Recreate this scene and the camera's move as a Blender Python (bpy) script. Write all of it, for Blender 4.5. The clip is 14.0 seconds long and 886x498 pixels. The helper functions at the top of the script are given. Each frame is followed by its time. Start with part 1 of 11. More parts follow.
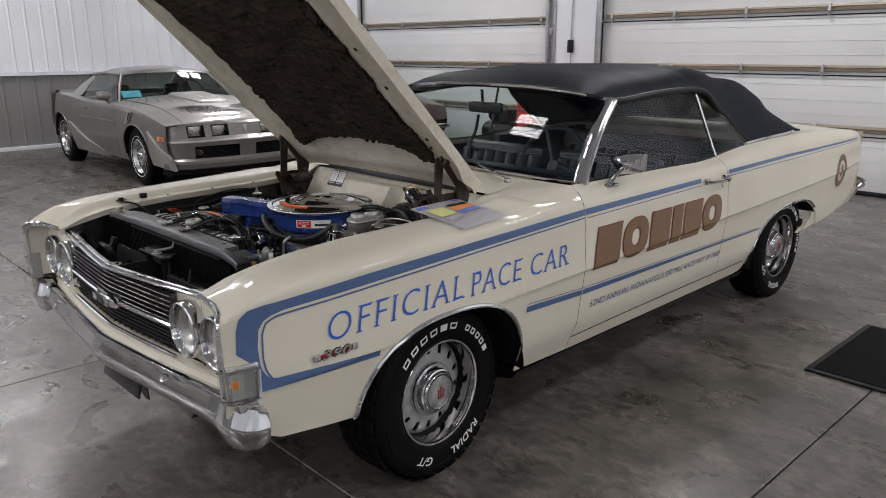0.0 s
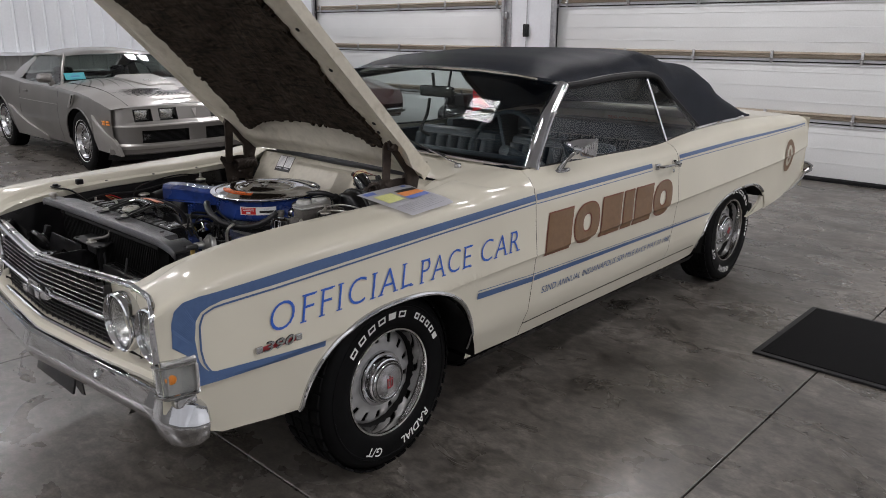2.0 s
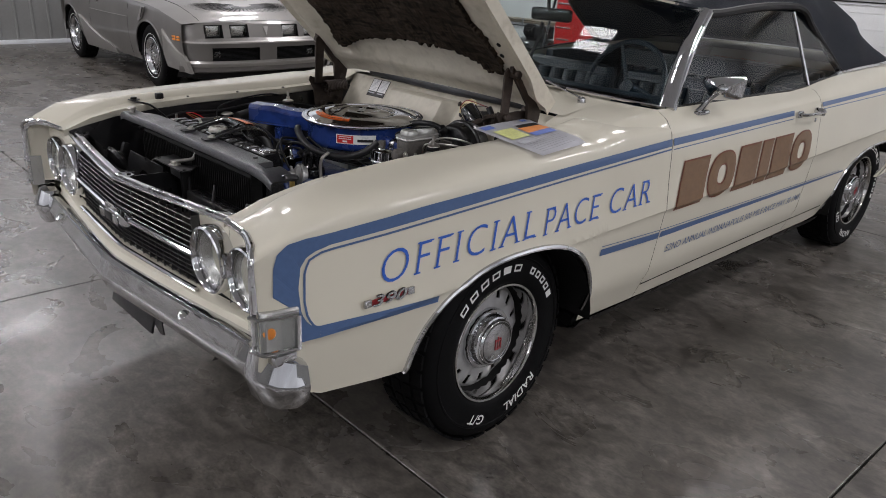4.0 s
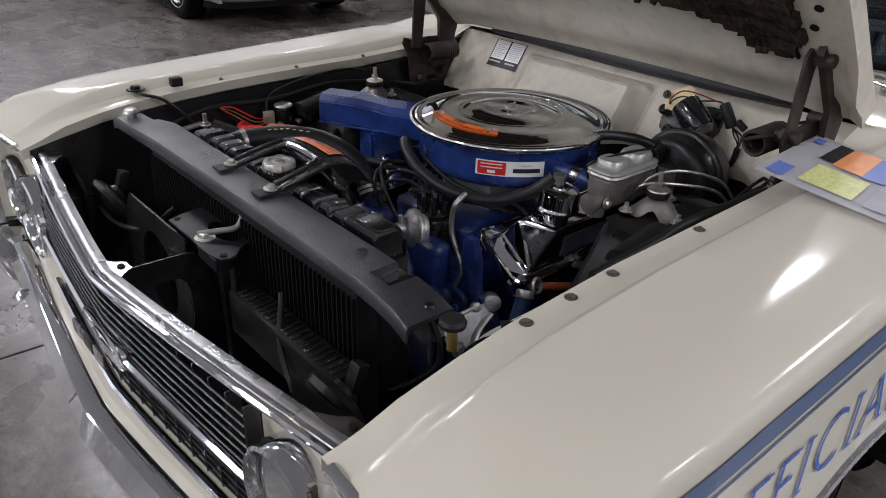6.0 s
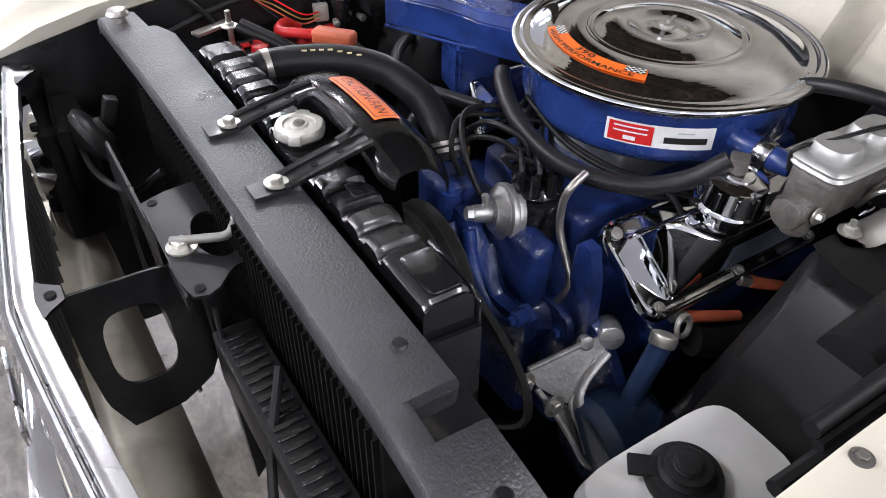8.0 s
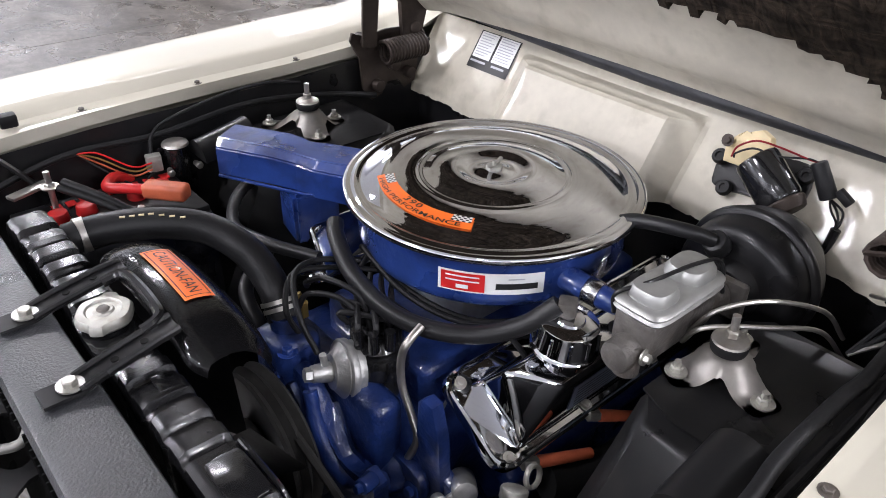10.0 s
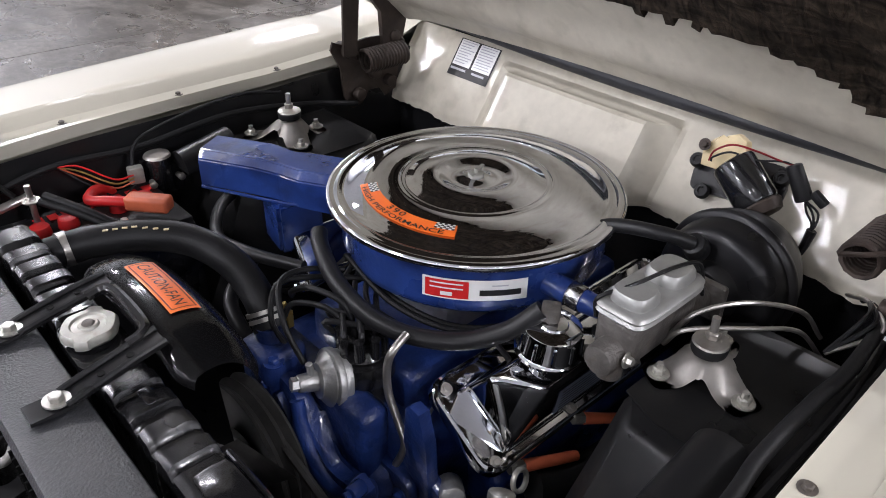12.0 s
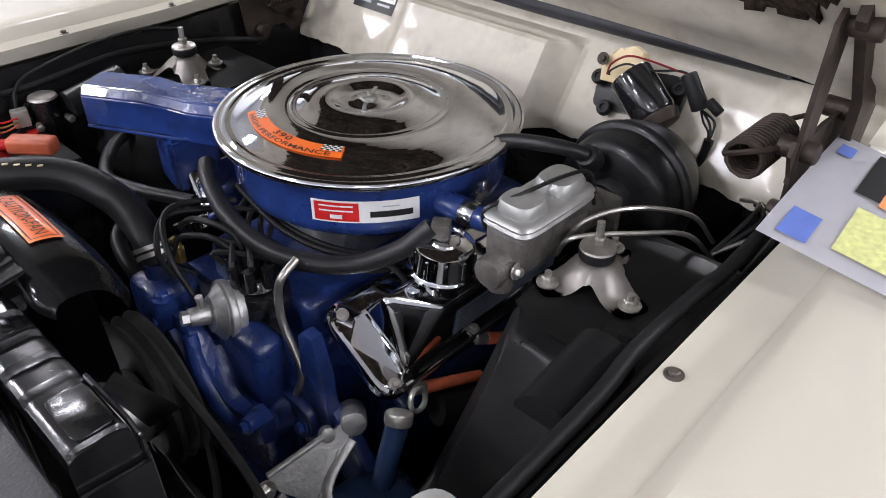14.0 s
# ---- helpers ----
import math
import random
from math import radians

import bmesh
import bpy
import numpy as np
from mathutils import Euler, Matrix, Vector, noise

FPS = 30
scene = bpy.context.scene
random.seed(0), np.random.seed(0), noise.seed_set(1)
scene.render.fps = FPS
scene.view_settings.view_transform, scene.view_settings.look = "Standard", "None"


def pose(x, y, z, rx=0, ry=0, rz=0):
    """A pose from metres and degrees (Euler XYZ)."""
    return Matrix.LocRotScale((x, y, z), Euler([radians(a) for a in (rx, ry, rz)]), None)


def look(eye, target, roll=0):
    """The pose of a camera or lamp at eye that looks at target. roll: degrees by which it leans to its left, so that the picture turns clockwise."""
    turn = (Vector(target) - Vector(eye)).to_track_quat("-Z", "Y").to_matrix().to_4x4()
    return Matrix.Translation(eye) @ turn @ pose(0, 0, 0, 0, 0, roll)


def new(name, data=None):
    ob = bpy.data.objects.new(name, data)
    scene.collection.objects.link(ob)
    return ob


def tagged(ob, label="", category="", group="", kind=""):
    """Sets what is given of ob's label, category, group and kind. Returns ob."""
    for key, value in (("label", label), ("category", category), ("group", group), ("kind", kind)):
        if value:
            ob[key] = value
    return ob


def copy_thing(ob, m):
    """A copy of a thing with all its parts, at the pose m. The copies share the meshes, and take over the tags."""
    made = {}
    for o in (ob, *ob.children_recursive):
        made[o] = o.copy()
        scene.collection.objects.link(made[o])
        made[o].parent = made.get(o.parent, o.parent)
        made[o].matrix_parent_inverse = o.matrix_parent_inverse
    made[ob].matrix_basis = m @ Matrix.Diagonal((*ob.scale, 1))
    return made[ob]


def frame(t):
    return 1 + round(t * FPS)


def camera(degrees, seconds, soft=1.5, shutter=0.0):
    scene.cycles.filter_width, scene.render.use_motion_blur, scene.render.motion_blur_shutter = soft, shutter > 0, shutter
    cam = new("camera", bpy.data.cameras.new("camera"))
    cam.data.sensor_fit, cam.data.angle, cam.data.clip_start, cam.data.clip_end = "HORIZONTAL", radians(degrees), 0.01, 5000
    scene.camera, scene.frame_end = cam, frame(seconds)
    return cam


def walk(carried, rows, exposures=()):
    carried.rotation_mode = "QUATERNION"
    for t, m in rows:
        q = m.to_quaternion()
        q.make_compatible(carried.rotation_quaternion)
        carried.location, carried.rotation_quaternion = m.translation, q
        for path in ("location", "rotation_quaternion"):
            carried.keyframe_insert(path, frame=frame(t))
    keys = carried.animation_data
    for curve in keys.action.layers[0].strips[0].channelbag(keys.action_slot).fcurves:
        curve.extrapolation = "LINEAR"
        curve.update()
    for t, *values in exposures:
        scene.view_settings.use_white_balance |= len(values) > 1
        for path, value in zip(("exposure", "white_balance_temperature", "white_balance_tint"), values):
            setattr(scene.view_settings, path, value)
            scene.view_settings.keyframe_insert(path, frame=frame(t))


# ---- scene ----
EXPOSURE = 0.0
LAMP_WATTS = 95.0
cam = camera(61.3, 14.0, soft=0.95)
PATH = [
    (0, (-1.675, -2.596, 1.517), (-0.345, -1.193, 1.002), -0.2),
    (0.5, (-1.676, -2.605, 1.517), (-0.344, -1.205, 1.001), -0.2),
    (1, (-1.673, -2.589, 1.509), (-0.319, -1.212, 0.987), 0.0),
    (1.5, (-1.646, -2.582, 1.515), (-0.265, -1.241, 0.973), 0.4),
    (2, (-1.612, -2.586, 1.509), (-0.213, -1.268, 0.956), 0.3),
    (2.2, (-1.604, -2.583, 1.512), (-0.199, -1.273, 0.953), 0.5),
    (4.3, (-1.497, -2.039, 1.407), (-0.262, -0.654, 0.66), 3.1),
    (4.5, (-1.443, -1.919, 1.397), (-0.229, -0.526, 0.629), 3.2),
    (5, (-1.295, -1.65, 1.409), (-0.114, -0.259, 0.59), 2.9),
    (5.5, (-1.195, -1.358, 1.396), (-0.008, 0.003, 0.536), 2.5),
    (6, (-1.065, -1.119, 1.386), (0.093, 0.229, 0.469), 1.9),
    (6.5, (-0.866, -0.918, 1.374), (0.202, 0.43, 0.354), 1.1),
    (7, (-0.778, -0.767, 1.364), (0.198, 0.553, 0.221), 1.3),
    (7.5, (-0.75, -0.713, 1.352), (0.109, 0.602, 0.114), 0.6),
    (8, (-0.729, -0.707, 1.345), (0.08, 0.605, 0.071), 0.8),
    (8.5, (-0.695, -0.692, 1.365), (0.186, 0.615, 0.134), 2.0),
    (9, (-0.633, -0.685, 1.402), (0.341, 0.623, 0.244), 1.6),
    (9.2, (-0.623, -0.695, 1.399), (0.395, 0.621, 0.289), 1.3),
    (11.5, (-0.615, -0.694, 1.406), (0.52, 0.561, 0.34), 1.3),
    (12, (-0.621, -0.699, 1.408), (0.517, 0.553, 0.342), 1.2),
    (12.5, (-0.628, -0.705, 1.408), (0.513, 0.549, 0.346), 1.2),
    (13, (-0.627, -0.703, 1.408), (0.511, 0.546, 0.339), 1.0),
    (13.5, (-0.628, -0.701, 1.405), (0.522, 0.503, 0.296), 0.5),
    (14, (-0.563, -0.767, 1.354), (0.612, 0.369, 0.201), 0.4),
]
walk(cam, [(t, look(eye, target, roll)) for t, eye, target, roll in PATH], exposures=[(0.0, EXPOSURE - 0.22, 6690, 12), (4.5, EXPOSURE - 0.16, 6550, 13), (6.0, EXPOSURE - 0.04, 6400, 14), (6.6, EXPOSURE + 0.06, 6400, 14), (7.5, EXPOSURE + 1.06, 6350, 15), (9.0, EXPOSURE + 1.16, 6350, 15), (12.0, EXPOSURE + 0.72, 6350, 15), (14.0, EXPOSURE + 0.80, 6350, 15)])

# ---------- world, lamps, exposure ----------
world = bpy.data.worlds.new("hall_world")
scene.world = world
world.use_nodes = True
world.node_tree.nodes["Background"].inputs[0].default_value = (0.55, 0.6, 0.7, 1)
world.node_tree.nodes["Background"].inputs[1].default_value = 0.02

CEIL = 4.6


# ---------- materials ----------
def material(name, color, rough=0.5, metal=0.0, coat=0.0, grain=0.0, grain_size=40.0, blotch=0.0, blotch_size=3.0,
             bump=0.0, bump_size=60.0, rough_var=0.0, spec=0.5, transmission=0.0, ior=1.45, emit=0.0, dirt=None, pieces=0.0):
    m = bpy.data.materials.new(name)
    m.use_nodes = True
    nt = m.node_tree
    b = nt.nodes["Principled BSDF"]
    b.inputs["Base Color"].default_value = (*color, 1)
    b.inputs["Roughness"].default_value = rough
    b.inputs["Metallic"].default_value = metal
    b.inputs["Coat Weight"].default_value = coat
    b.inputs["Coat Roughness"].default_value = 0.03
    b.inputs["Specular IOR Level"].default_value = spec
    b.inputs["IOR"].default_value = ior
    b.inputs["Transmission Weight"].default_value = transmission
    if emit:
        b.inputs["Emission Color"].default_value = (*color, 1)
        b.inputs["Emission Strength"].default_value = emit
    tc = nt.nodes.new("ShaderNodeTexCoord")

    def noise_node(scale, detail=6.0):
        n = nt.nodes.new("ShaderNodeTexNoise")
        n.inputs["Scale"].default_value = scale
        n.inputs["Detail"].default_value = detail
        nt.links.new(tc.outputs["Object"], n.inputs["Vector"])
        return n

    last = None
    for amount, size, lo in ((grain, grain_size, 0.3), (blotch, blotch_size, 0.35)):
        if not amount:
            continue
        n = noise_node(size)
        r = nt.nodes.new("ShaderNodeMapRange")
        r.inputs[1].default_value, r.inputs[2].default_value = lo, 1 - lo
        r.inputs[3].default_value, r.inputs[4].default_value = 1 - amount, 1 + amount * 0.6
        nt.links.new(n.outputs["Fac"], r.inputs[0])
        mix = nt.nodes.new("ShaderNodeMix")
        mix.data_type, mix.blend_type = "RGBA", "MULTIPLY"
        mix.inputs[0].default_value = 1
        if last:
            nt.links.new(last, mix.inputs[6])
        else:
            mix.inputs[6].default_value = (*color, 1)
        nt.links.new(r.outputs[0], mix.inputs[7])
        last = mix.outputs[2]
    if dirt:
        dcol, size, amount = dirt
        n = noise_node(size, 9.0)
        r = nt.nodes.new("ShaderNodeMapRange")
        r.inputs[1].default_value, r.inputs[2].default_value = 0.52, 0.72
        r.inputs[3].default_value, r.inputs[4].default_value = 0, amount
        nt.links.new(n.outputs["Fac"], r.inputs[0])
        mix = nt.nodes.new("ShaderNodeMix")
        mix.data_type = "RGBA"
        nt.links.new(r.outputs[0], mix.inputs[0])
        if last:
            nt.links.new(last, mix.inputs[6])
        else:
            mix.inputs[6].default_value = (*color, 1)
        mix.inputs[7].default_value = (*dcol, 1)
        last = mix.outputs[2]
    if pieces:
        info = nt.nodes.new("ShaderNodeObjectInfo")
        r = nt.nodes.new("ShaderNodeMapRange")
        r.inputs[3].default_value, r.inputs[4].default_value = 1 - pieces, 1 + pieces
        nt.links.new(info.outputs["Random"], r.inputs[0])
        mix = nt.nodes.new("ShaderNodeMix")
        mix.data_type, mix.blend_type = "RGBA", "MULTIPLY"
        mix.inputs[0].default_value = 1
        if last:
            nt.links.new(last, mix.inputs[6])
        else:
            mix.inputs[6].default_value = (*color, 1)
        nt.links.new(r.outputs[0], mix.inputs[7])
        last = mix.outputs[2]
    if last:
        nt.links.new(last, b.inputs["Base Color"])
    if rough_var:
        n = noise_node(9.0)
        r = nt.nodes.new("ShaderNodeMapRange")
        r.inputs[1].default_value, r.inputs[2].default_value = 0.3, 0.7
        r.inputs[3].default_value, r.inputs[4].default_value = max(0.0, rough - rough_var), min(1.0, rough + rough_var)
        nt.links.new(n.outputs["Fac"], r.inputs[0])
        nt.links.new(r.outputs[0], b.inputs["Roughness"])
    if bump:
        n = noise_node(bump_size, 4.0)
        bp = nt.nodes.new("ShaderNodeBump")
        bp.inputs["Strength"].default_value = bump
        bp.inputs["Distance"].default_value = 0.004
        nt.links.new(n.outputs["Fac"], bp.inputs["Height"])
        nt.links.new(bp.outputs[0], b.inputs["Normal"])
    return m


CREAM = material("cream_paint", (0.56, 0.53, 0.44), 0.6, coat=0.7, blotch=0.04, blotch_size=2.0, spec=0.2)
CREAM.node_tree.nodes["Principled BSDF"].inputs["Coat Roughness"].default_value = 0.11
CREAM_WORN = material("worn_cream_paint", (0.52, 0.485, 0.40), 0.45, coat=0.15, blotch=0.1, blotch_size=7.0, grain=0.06, grain_size=60, rough_var=0.1, dirt=((0.2, 0.16, 0.11), 22.0, 0.35))
BLUE_DECAL = material("blue_decal", (0.055, 0.105, 0.225), 0.4, coat=0.4, grain=0.06, grain_size=90)
BLUE_LETTER = material("blue_letter", (0.020, 0.095, 0.44), 0.4, coat=0.4, grain=0.06, grain_size=80)
BROWN_LETTER = material("brown_letter", (0.16, 0.09, 0.045), 0.42, coat=0.3, grain=0.12, grain_size=60)
BROWN_EDGE = material("red_brown_edge", (0.15, 0.045, 0.025), 0.42, coat=0.3, grain=0.05)
CHROME = material("chrome", (0.60, 0.605, 0.62), 0.045, metal=1.0, rough_var=0.03, bump=0.02, bump_size=20)
CHROME_DULL = material("brushed_chrome", (0.50, 0.50, 0.51), 0.20, metal=1.0, rough_var=0.1, grain=0.1, grain_size=80)
ALLOY = material("cast_aluminium", (0.52, 0.52, 0.51), 0.42, metal=0.85, grain=0.18, grain_size=70, rough_var=0.12, bump=0.25, bump_size=160)
RIM_BRIGHT = material("polished_rim", (0.52, 0.51, 0.50), 0.11, metal=1.0, rough_var=0.05, grain=0.06, grain_size=60)
WHEEL_SILVER = material("silver_wheel_paint", (0.30, 0.30, 0.30), 0.38, metal=0.35, coat=0.3, rough_var=0.08)
STEEL = material("bare_steel", (0.48, 0.46, 0.43), 0.36, metal=0.9, grain=0.2, grain_size=45, rough_var=0.1, dirt=((0.22, 0.15, 0.09), 30.0, 0.35))
LEVER_STEEL = material("dull_lever_steel", (0.21, 0.205, 0.19), 0.42, metal=0.5, grain=0.15, grain_size=70, rough_var=0.1)
CAP_STEEL = material("aged_silver_steel", (0.50, 0.475, 0.44), 0.42, metal=0.55, grain=0.12, grain_size=60, blotch=0.15, blotch_size=25, rough_var=0.1)
ZINC = material("zinc_bolt", (0.46, 0.45, 0.41), 0.36, metal=0.75, grain=0.2, grain_size=120)
BLACK_SATIN = material("satin_black_paint", (0.009, 0.009, 0.010), 0.34, spec=0.3, coat=0.1, blotch=0.25, blotch_size=8, rough_var=0.12, bump=0.06, bump_size=90, dirt=((0.035, 0.032, 0.028), 14.0, 0.3))
BLACK_GLOSS = material("gloss_black_paint", (0.010, 0.010, 0.011), 0.16, coat=0.5, rough_var=0.08, bump=0.08, bump_size=60)
DUSTY_STEEL = material("dusty_black_steel", (0.030, 0.029, 0.028), 0.45, spec=0.4, grain=0.2, grain_size=80, blotch=0.2, blotch_size=20, rough_var=0.1)
TANK_BLACK = material("tank_black_paint", (0.008, 0.008, 0.009), 0.25, coat=0.12, rough_var=0.12, blotch=0.2, blotch_size=15, bump=0.10, bump_size=70)
TOWER_BLACK = material("dusty_black_paint", (0.009, 0.009, 0.0095), 0.42, spec=0.22, blotch=0.3, blotch_size=7, rough_var=0.15, bump=0.10, bump_size=40, dirt=((0.030, 0.027, 0.022), 18.0, 0.25))
BLACK_MATT = material("matt_black_paint", (0.006, 0.006, 0.006), 0.75, spec=0.2, blotch=0.3, blotch_size=6, grain=0.2)
PLATE_GREY = material("grey_black_crackle_paint", (0.026, 0.027, 0.031), 0.36, spec=1.0, grain=0.25, grain_size=200, blotch=0.25, blotch_size=9, bump=0.30, bump_size=330, rough_var=0.1)
RUBBER = material("black_rubber", (0.011, 0.011, 0.012), 0.5, spec=0.3, blotch=0.2, blotch_size=9, grain=0.1, bump=0.1, bump_size=120)
HOSE = material("hose_rubber", (0.012, 0.012, 0.013), 0.40, spec=0.35, blotch=0.15, blotch_size=12, bump=0.12, bump_size=150)
ENGINE_BLUE = material("engine_blue_paint", (0.017, 0.042, 0.185), 0.26, coat=0.6, blotch=0.25, blotch_size=16, rough_var=0.15, bump=0.22, bump_size=85, dirt=((0.008, 0.012, 0.045), 15.0, 0.8))
BLUE_CAST = material("rough_blue_cast_iron", (0.014, 0.034, 0.150), 0.36, coat=0.4, blotch=0.35, blotch_size=14, rough_var=0.15, bump=0.5, bump_size=110, dirt=((0.009, 0.010, 0.018), 12.0, 0.85))
DARK_BLUE = material("dark_blue_pump_paint", (0.016, 0.035, 0.085), 0.33, coat=0.3, rough_var=0.12, blotch=0.2)
ORANGE = material("orange_sticker", (0.95, 0.18, 0.025), 0.35, coat=0.3, grain=0.05)
ORANGE_CLAMP = material("orange_rubber_boot", (0.48, 0.11, 0.05), 0.45, blotch=0.2, blotch_size=30, bump=0.1)
RED = material("red_plastic", (0.55, 0.02, 0.02), 0.35, grain=0.08)
WHITE = material("white_print", (0.75, 0.75, 0.74), 0.4, grain=0.04)
INK = material("black_ink", (0.012, 0.012, 0.013), 0.45, grain=0.05)
TYRE_WHITE = material("raised_white_rubber", (0.66, 0.66, 0.64), 0.6, grain=0.1, grain_size=60)
TYRE = material("tyre_rubber", (0.0042, 0.0042, 0.0046), 0.6, spec=0.09, blotch=0.15, blotch_size=8, bump=0.12, bump_size=90)
HINGE = material("rusty_brown_steel", (0.045, 0.033, 0.027), 0.55, metal=0.4, blotch=0.35, blotch_size=25, grain=0.2, bump=0.25, bump_size=90)
TOP_CLOTH = material("dark_navy_vinyl_top", (0.010, 0.015, 0.028), 0.5, spec=0.35, grain=0.14, grain_size=140, blotch=0.12, blotch_size=5, bump=0.22, bump_size=240)
NAVY_VINYL = material("navy_vinyl_seat", (0.008, 0.018, 0.030), 0.42, grain=0.12, blotch=0.2, blotch_size=6, bump=0.1, bump_size=120)
TEAL_SHEEN = material("teal_vinyl", (0.05, 0.13, 0.17), 0.4, grain=0.1, blotch=0.15)


def pane(name, tint, f0=0.045):
    """Thin glass: clear with a tint, mirror-like at grazing angles."""
    m = bpy.data.materials.new(name)
    m.use_nodes = True
    nt = m.node_tree
    nt.nodes.remove(nt.nodes["Principled BSDF"])
    tr = nt.nodes.new("ShaderNodeBsdfTransparent")
    tr.inputs["Color"].default_value = (*tint, 1)
    gl = nt.nodes.new("ShaderNodeBsdfGlossy")
    gl.inputs["Roughness"].default_value = 0.015
    lw = nt.nodes.new("ShaderNodeLayerWeight")
    lw.inputs["Blend"].default_value = 0.5
    pw = nt.nodes.new("ShaderNodeMath")
    pw.operation = "POWER"
    pw.inputs[1].default_value = 5.0
    fr = nt.nodes.new("ShaderNodeMapRange")
    fr.inputs[3].default_value, fr.inputs[4].default_value = f0, 1.0
    nt.links.new(lw.outputs["Facing"], pw.inputs[0])
    nt.links.new(pw.outputs[0], fr.inputs[0])
    mx = nt.nodes.new("ShaderNodeMixShader")
    nt.links.new(fr.outputs[0], mx.inputs[0])
    nt.links.new(tr.outputs[0], mx.inputs[1])
    nt.links.new(gl.outputs[0], mx.inputs[2])
    nt.links.new(mx.outputs[0], nt.nodes["Material Output"].inputs["Surface"])
    return m


GLASS = pane("window_glass", (0.76, 0.84, 0.83))
SIDE_GLASS = pane("clear_side_glass", (0.93, 0.96, 0.955), 0.03)
GLASS_DARK = pane("tinted_glass", (0.66, 0.74, 0.72))
TEAL_CARD = material("teal_card", (0.10, 0.52, 0.62), 0.5, grain=0.04)
CAP_TIN = material("dull_tinned_steel", (0.37, 0.365, 0.33), 0.40, metal=0.55, grain=0.15, grain_size=90, rough_var=0.1, dirt=((0.2, 0.17, 0.12), 60.0, 0.4))
SEAL_GREY = material("weathered_seal_rubber", (0.035, 0.036, 0.042), 0.5, blotch=0.3, blotch_size=14, bump=0.2, bump_size=90)
LENS = pane("lamp_lens_glass", (0.93, 0.94, 0.94), 0.08)
SIGNAL_BACK = material("bright_reflector", (0.46, 0.46, 0.45), 0.25, metal=0.7, bump=0.4, bump_size=70)
BADGE_RED = material("deep_red_enamel", (0.22, 0.012, 0.018), 0.3, coat=0.3, grain=0.05)
AMBER = material("amber_bulb", (0.75, 0.24, 0.03), 0.3, grain=0.05)
PAPER = material("paper_sheet", (0.72, 0.72, 0.77), 0.35, coat=0.5, grain=0.03)
YELLOW_INK = material("pale_yellow_print", (0.66, 0.68, 0.28), 0.4, grain=0.2, grain_size=140)
ORANGE_INK = material("orange_print", (0.80, 0.30, 0.10), 0.4, grain=0.1)
BLUE_INK = material("blue_print", (0.13, 0.20, 0.55), 0.4, grain=0.1)
PLATE_BLUE = material("blue_grey_print", (0.16, 0.19, 0.25), 0.4, grain=0.15, grain_size=120)
GREY_INK = material("grey_print", (0.42, 0.42, 0.45), 0.5, grain=0.1)
WASHER = material("milky_plastic", (0.50, 0.50, 0.485), 0.45, blotch=0.1, blotch_size=15, dirt=((0.4, 0.38, 0.32), 18.0, 0.3))
CREAM_PLASTIC = material("aged_cream_plastic", (0.62, 0.50, 0.29), 0.45, blotch=0.15, blotch_size=25)
BRASS = material("brass", (0.50, 0.36, 0.12), 0.35, metal=0.8, grain=0.2)
LID_CHROME = material("hazy_polished_chrome", (0.80, 0.81, 0.84), 0.055, metal=1.0, rough_var=0.03, bump=0.02, bump_size=12)
PALE_ZINC = material("pale_zinc_casting", (0.38, 0.38, 0.365), 0.40, metal=0.6, grain=0.1, grain_size=60, rough_var=0.1, blotch=0.08, blotch_size=20)
CLEAR_GREY = material("reflector_grey", (0.50, 0.49, 0.47), 0.24, metal=1.0, bump=0.35, bump_size=30)
CAST_IRON = material("grey_cast_iron", (0.135, 0.125, 0.115), 0.5, metal=0.35, grain=0.25, grain_size=60, blotch=0.2, blotch_size=18, bump=0.45, bump_size=170, dirt=((0.10, 0.07, 0.045), 26.0, 0.5))
ALUMINIUM = material("satin_aluminium", (0.55, 0.55, 0.56), 0.30, metal=1.0, grain=0.12, grain_size=50, rough_var=0.1, bump=0.05, bump_size=40)
DARK_STEEL = material("blackened_steel", (0.05, 0.05, 0.052), 0.35, metal=0.9, rough_var=0.1)
GUNMETAL = material("dark_plated_steel", (0.10, 0.10, 0.105), 0.40, metal=1.0, rough_var=0.08)
SILVER = material("silver_metallic_paint", (0.30, 0.288, 0.27), 0.40, metal=0.5, coat=0.3, blotch=0.06, blotch_size=2)
SILVER_DARK = material("charcoal_metallic_paint", (0.155, 0.147, 0.138), 0.36, metal=0.45, coat=0.6, blotch=0.08)
MAROON = material("maroon_paint", (0.05, 0.012, 0.012), 0.25, coat=0.7, blotch=0.05)
WALL_WHITE = material("white_metal_siding", (0.70, 0.72, 0.75), 0.42, blotch=0.05, blotch_size=1.2, grain=0.03, grain_size=25)
WALL_GREY = material("grey_metal_siding", (0.19, 0.19, 0.185), 0.42, blotch=0.08, blotch_size=1.5, grain=0.05, grain_size=25)
DOOR_WHITE = material("white_door_panel", (0.66, 0.67, 0.67), 0.45, blotch=0.04, blotch_size=1.5, grain=0.04, grain_size=60, bump=0.08, bump_size=120)
TRACK = material("galvanised_steel", (0.42, 0.42, 0.43), 0.38, metal=0.8, grain=0.2, grain_size=25, blotch=0.15)
STRUT = material("tan_door_strut", (0.34, 0.29, 0.23), 0.42, metal=0.5, grain=0.1, blotch=0.1)
CEILING = material("white_ceiling_sheet", (0.74, 0.75, 0.76), 0.5, blotch=0.04)
MAT_BLACK = material("black_floor_mat", (0.009, 0.009, 0.0095), 0.95, spec=0.1, grain=0.4, grain_size=220, bump=0.8, bump_size=260)



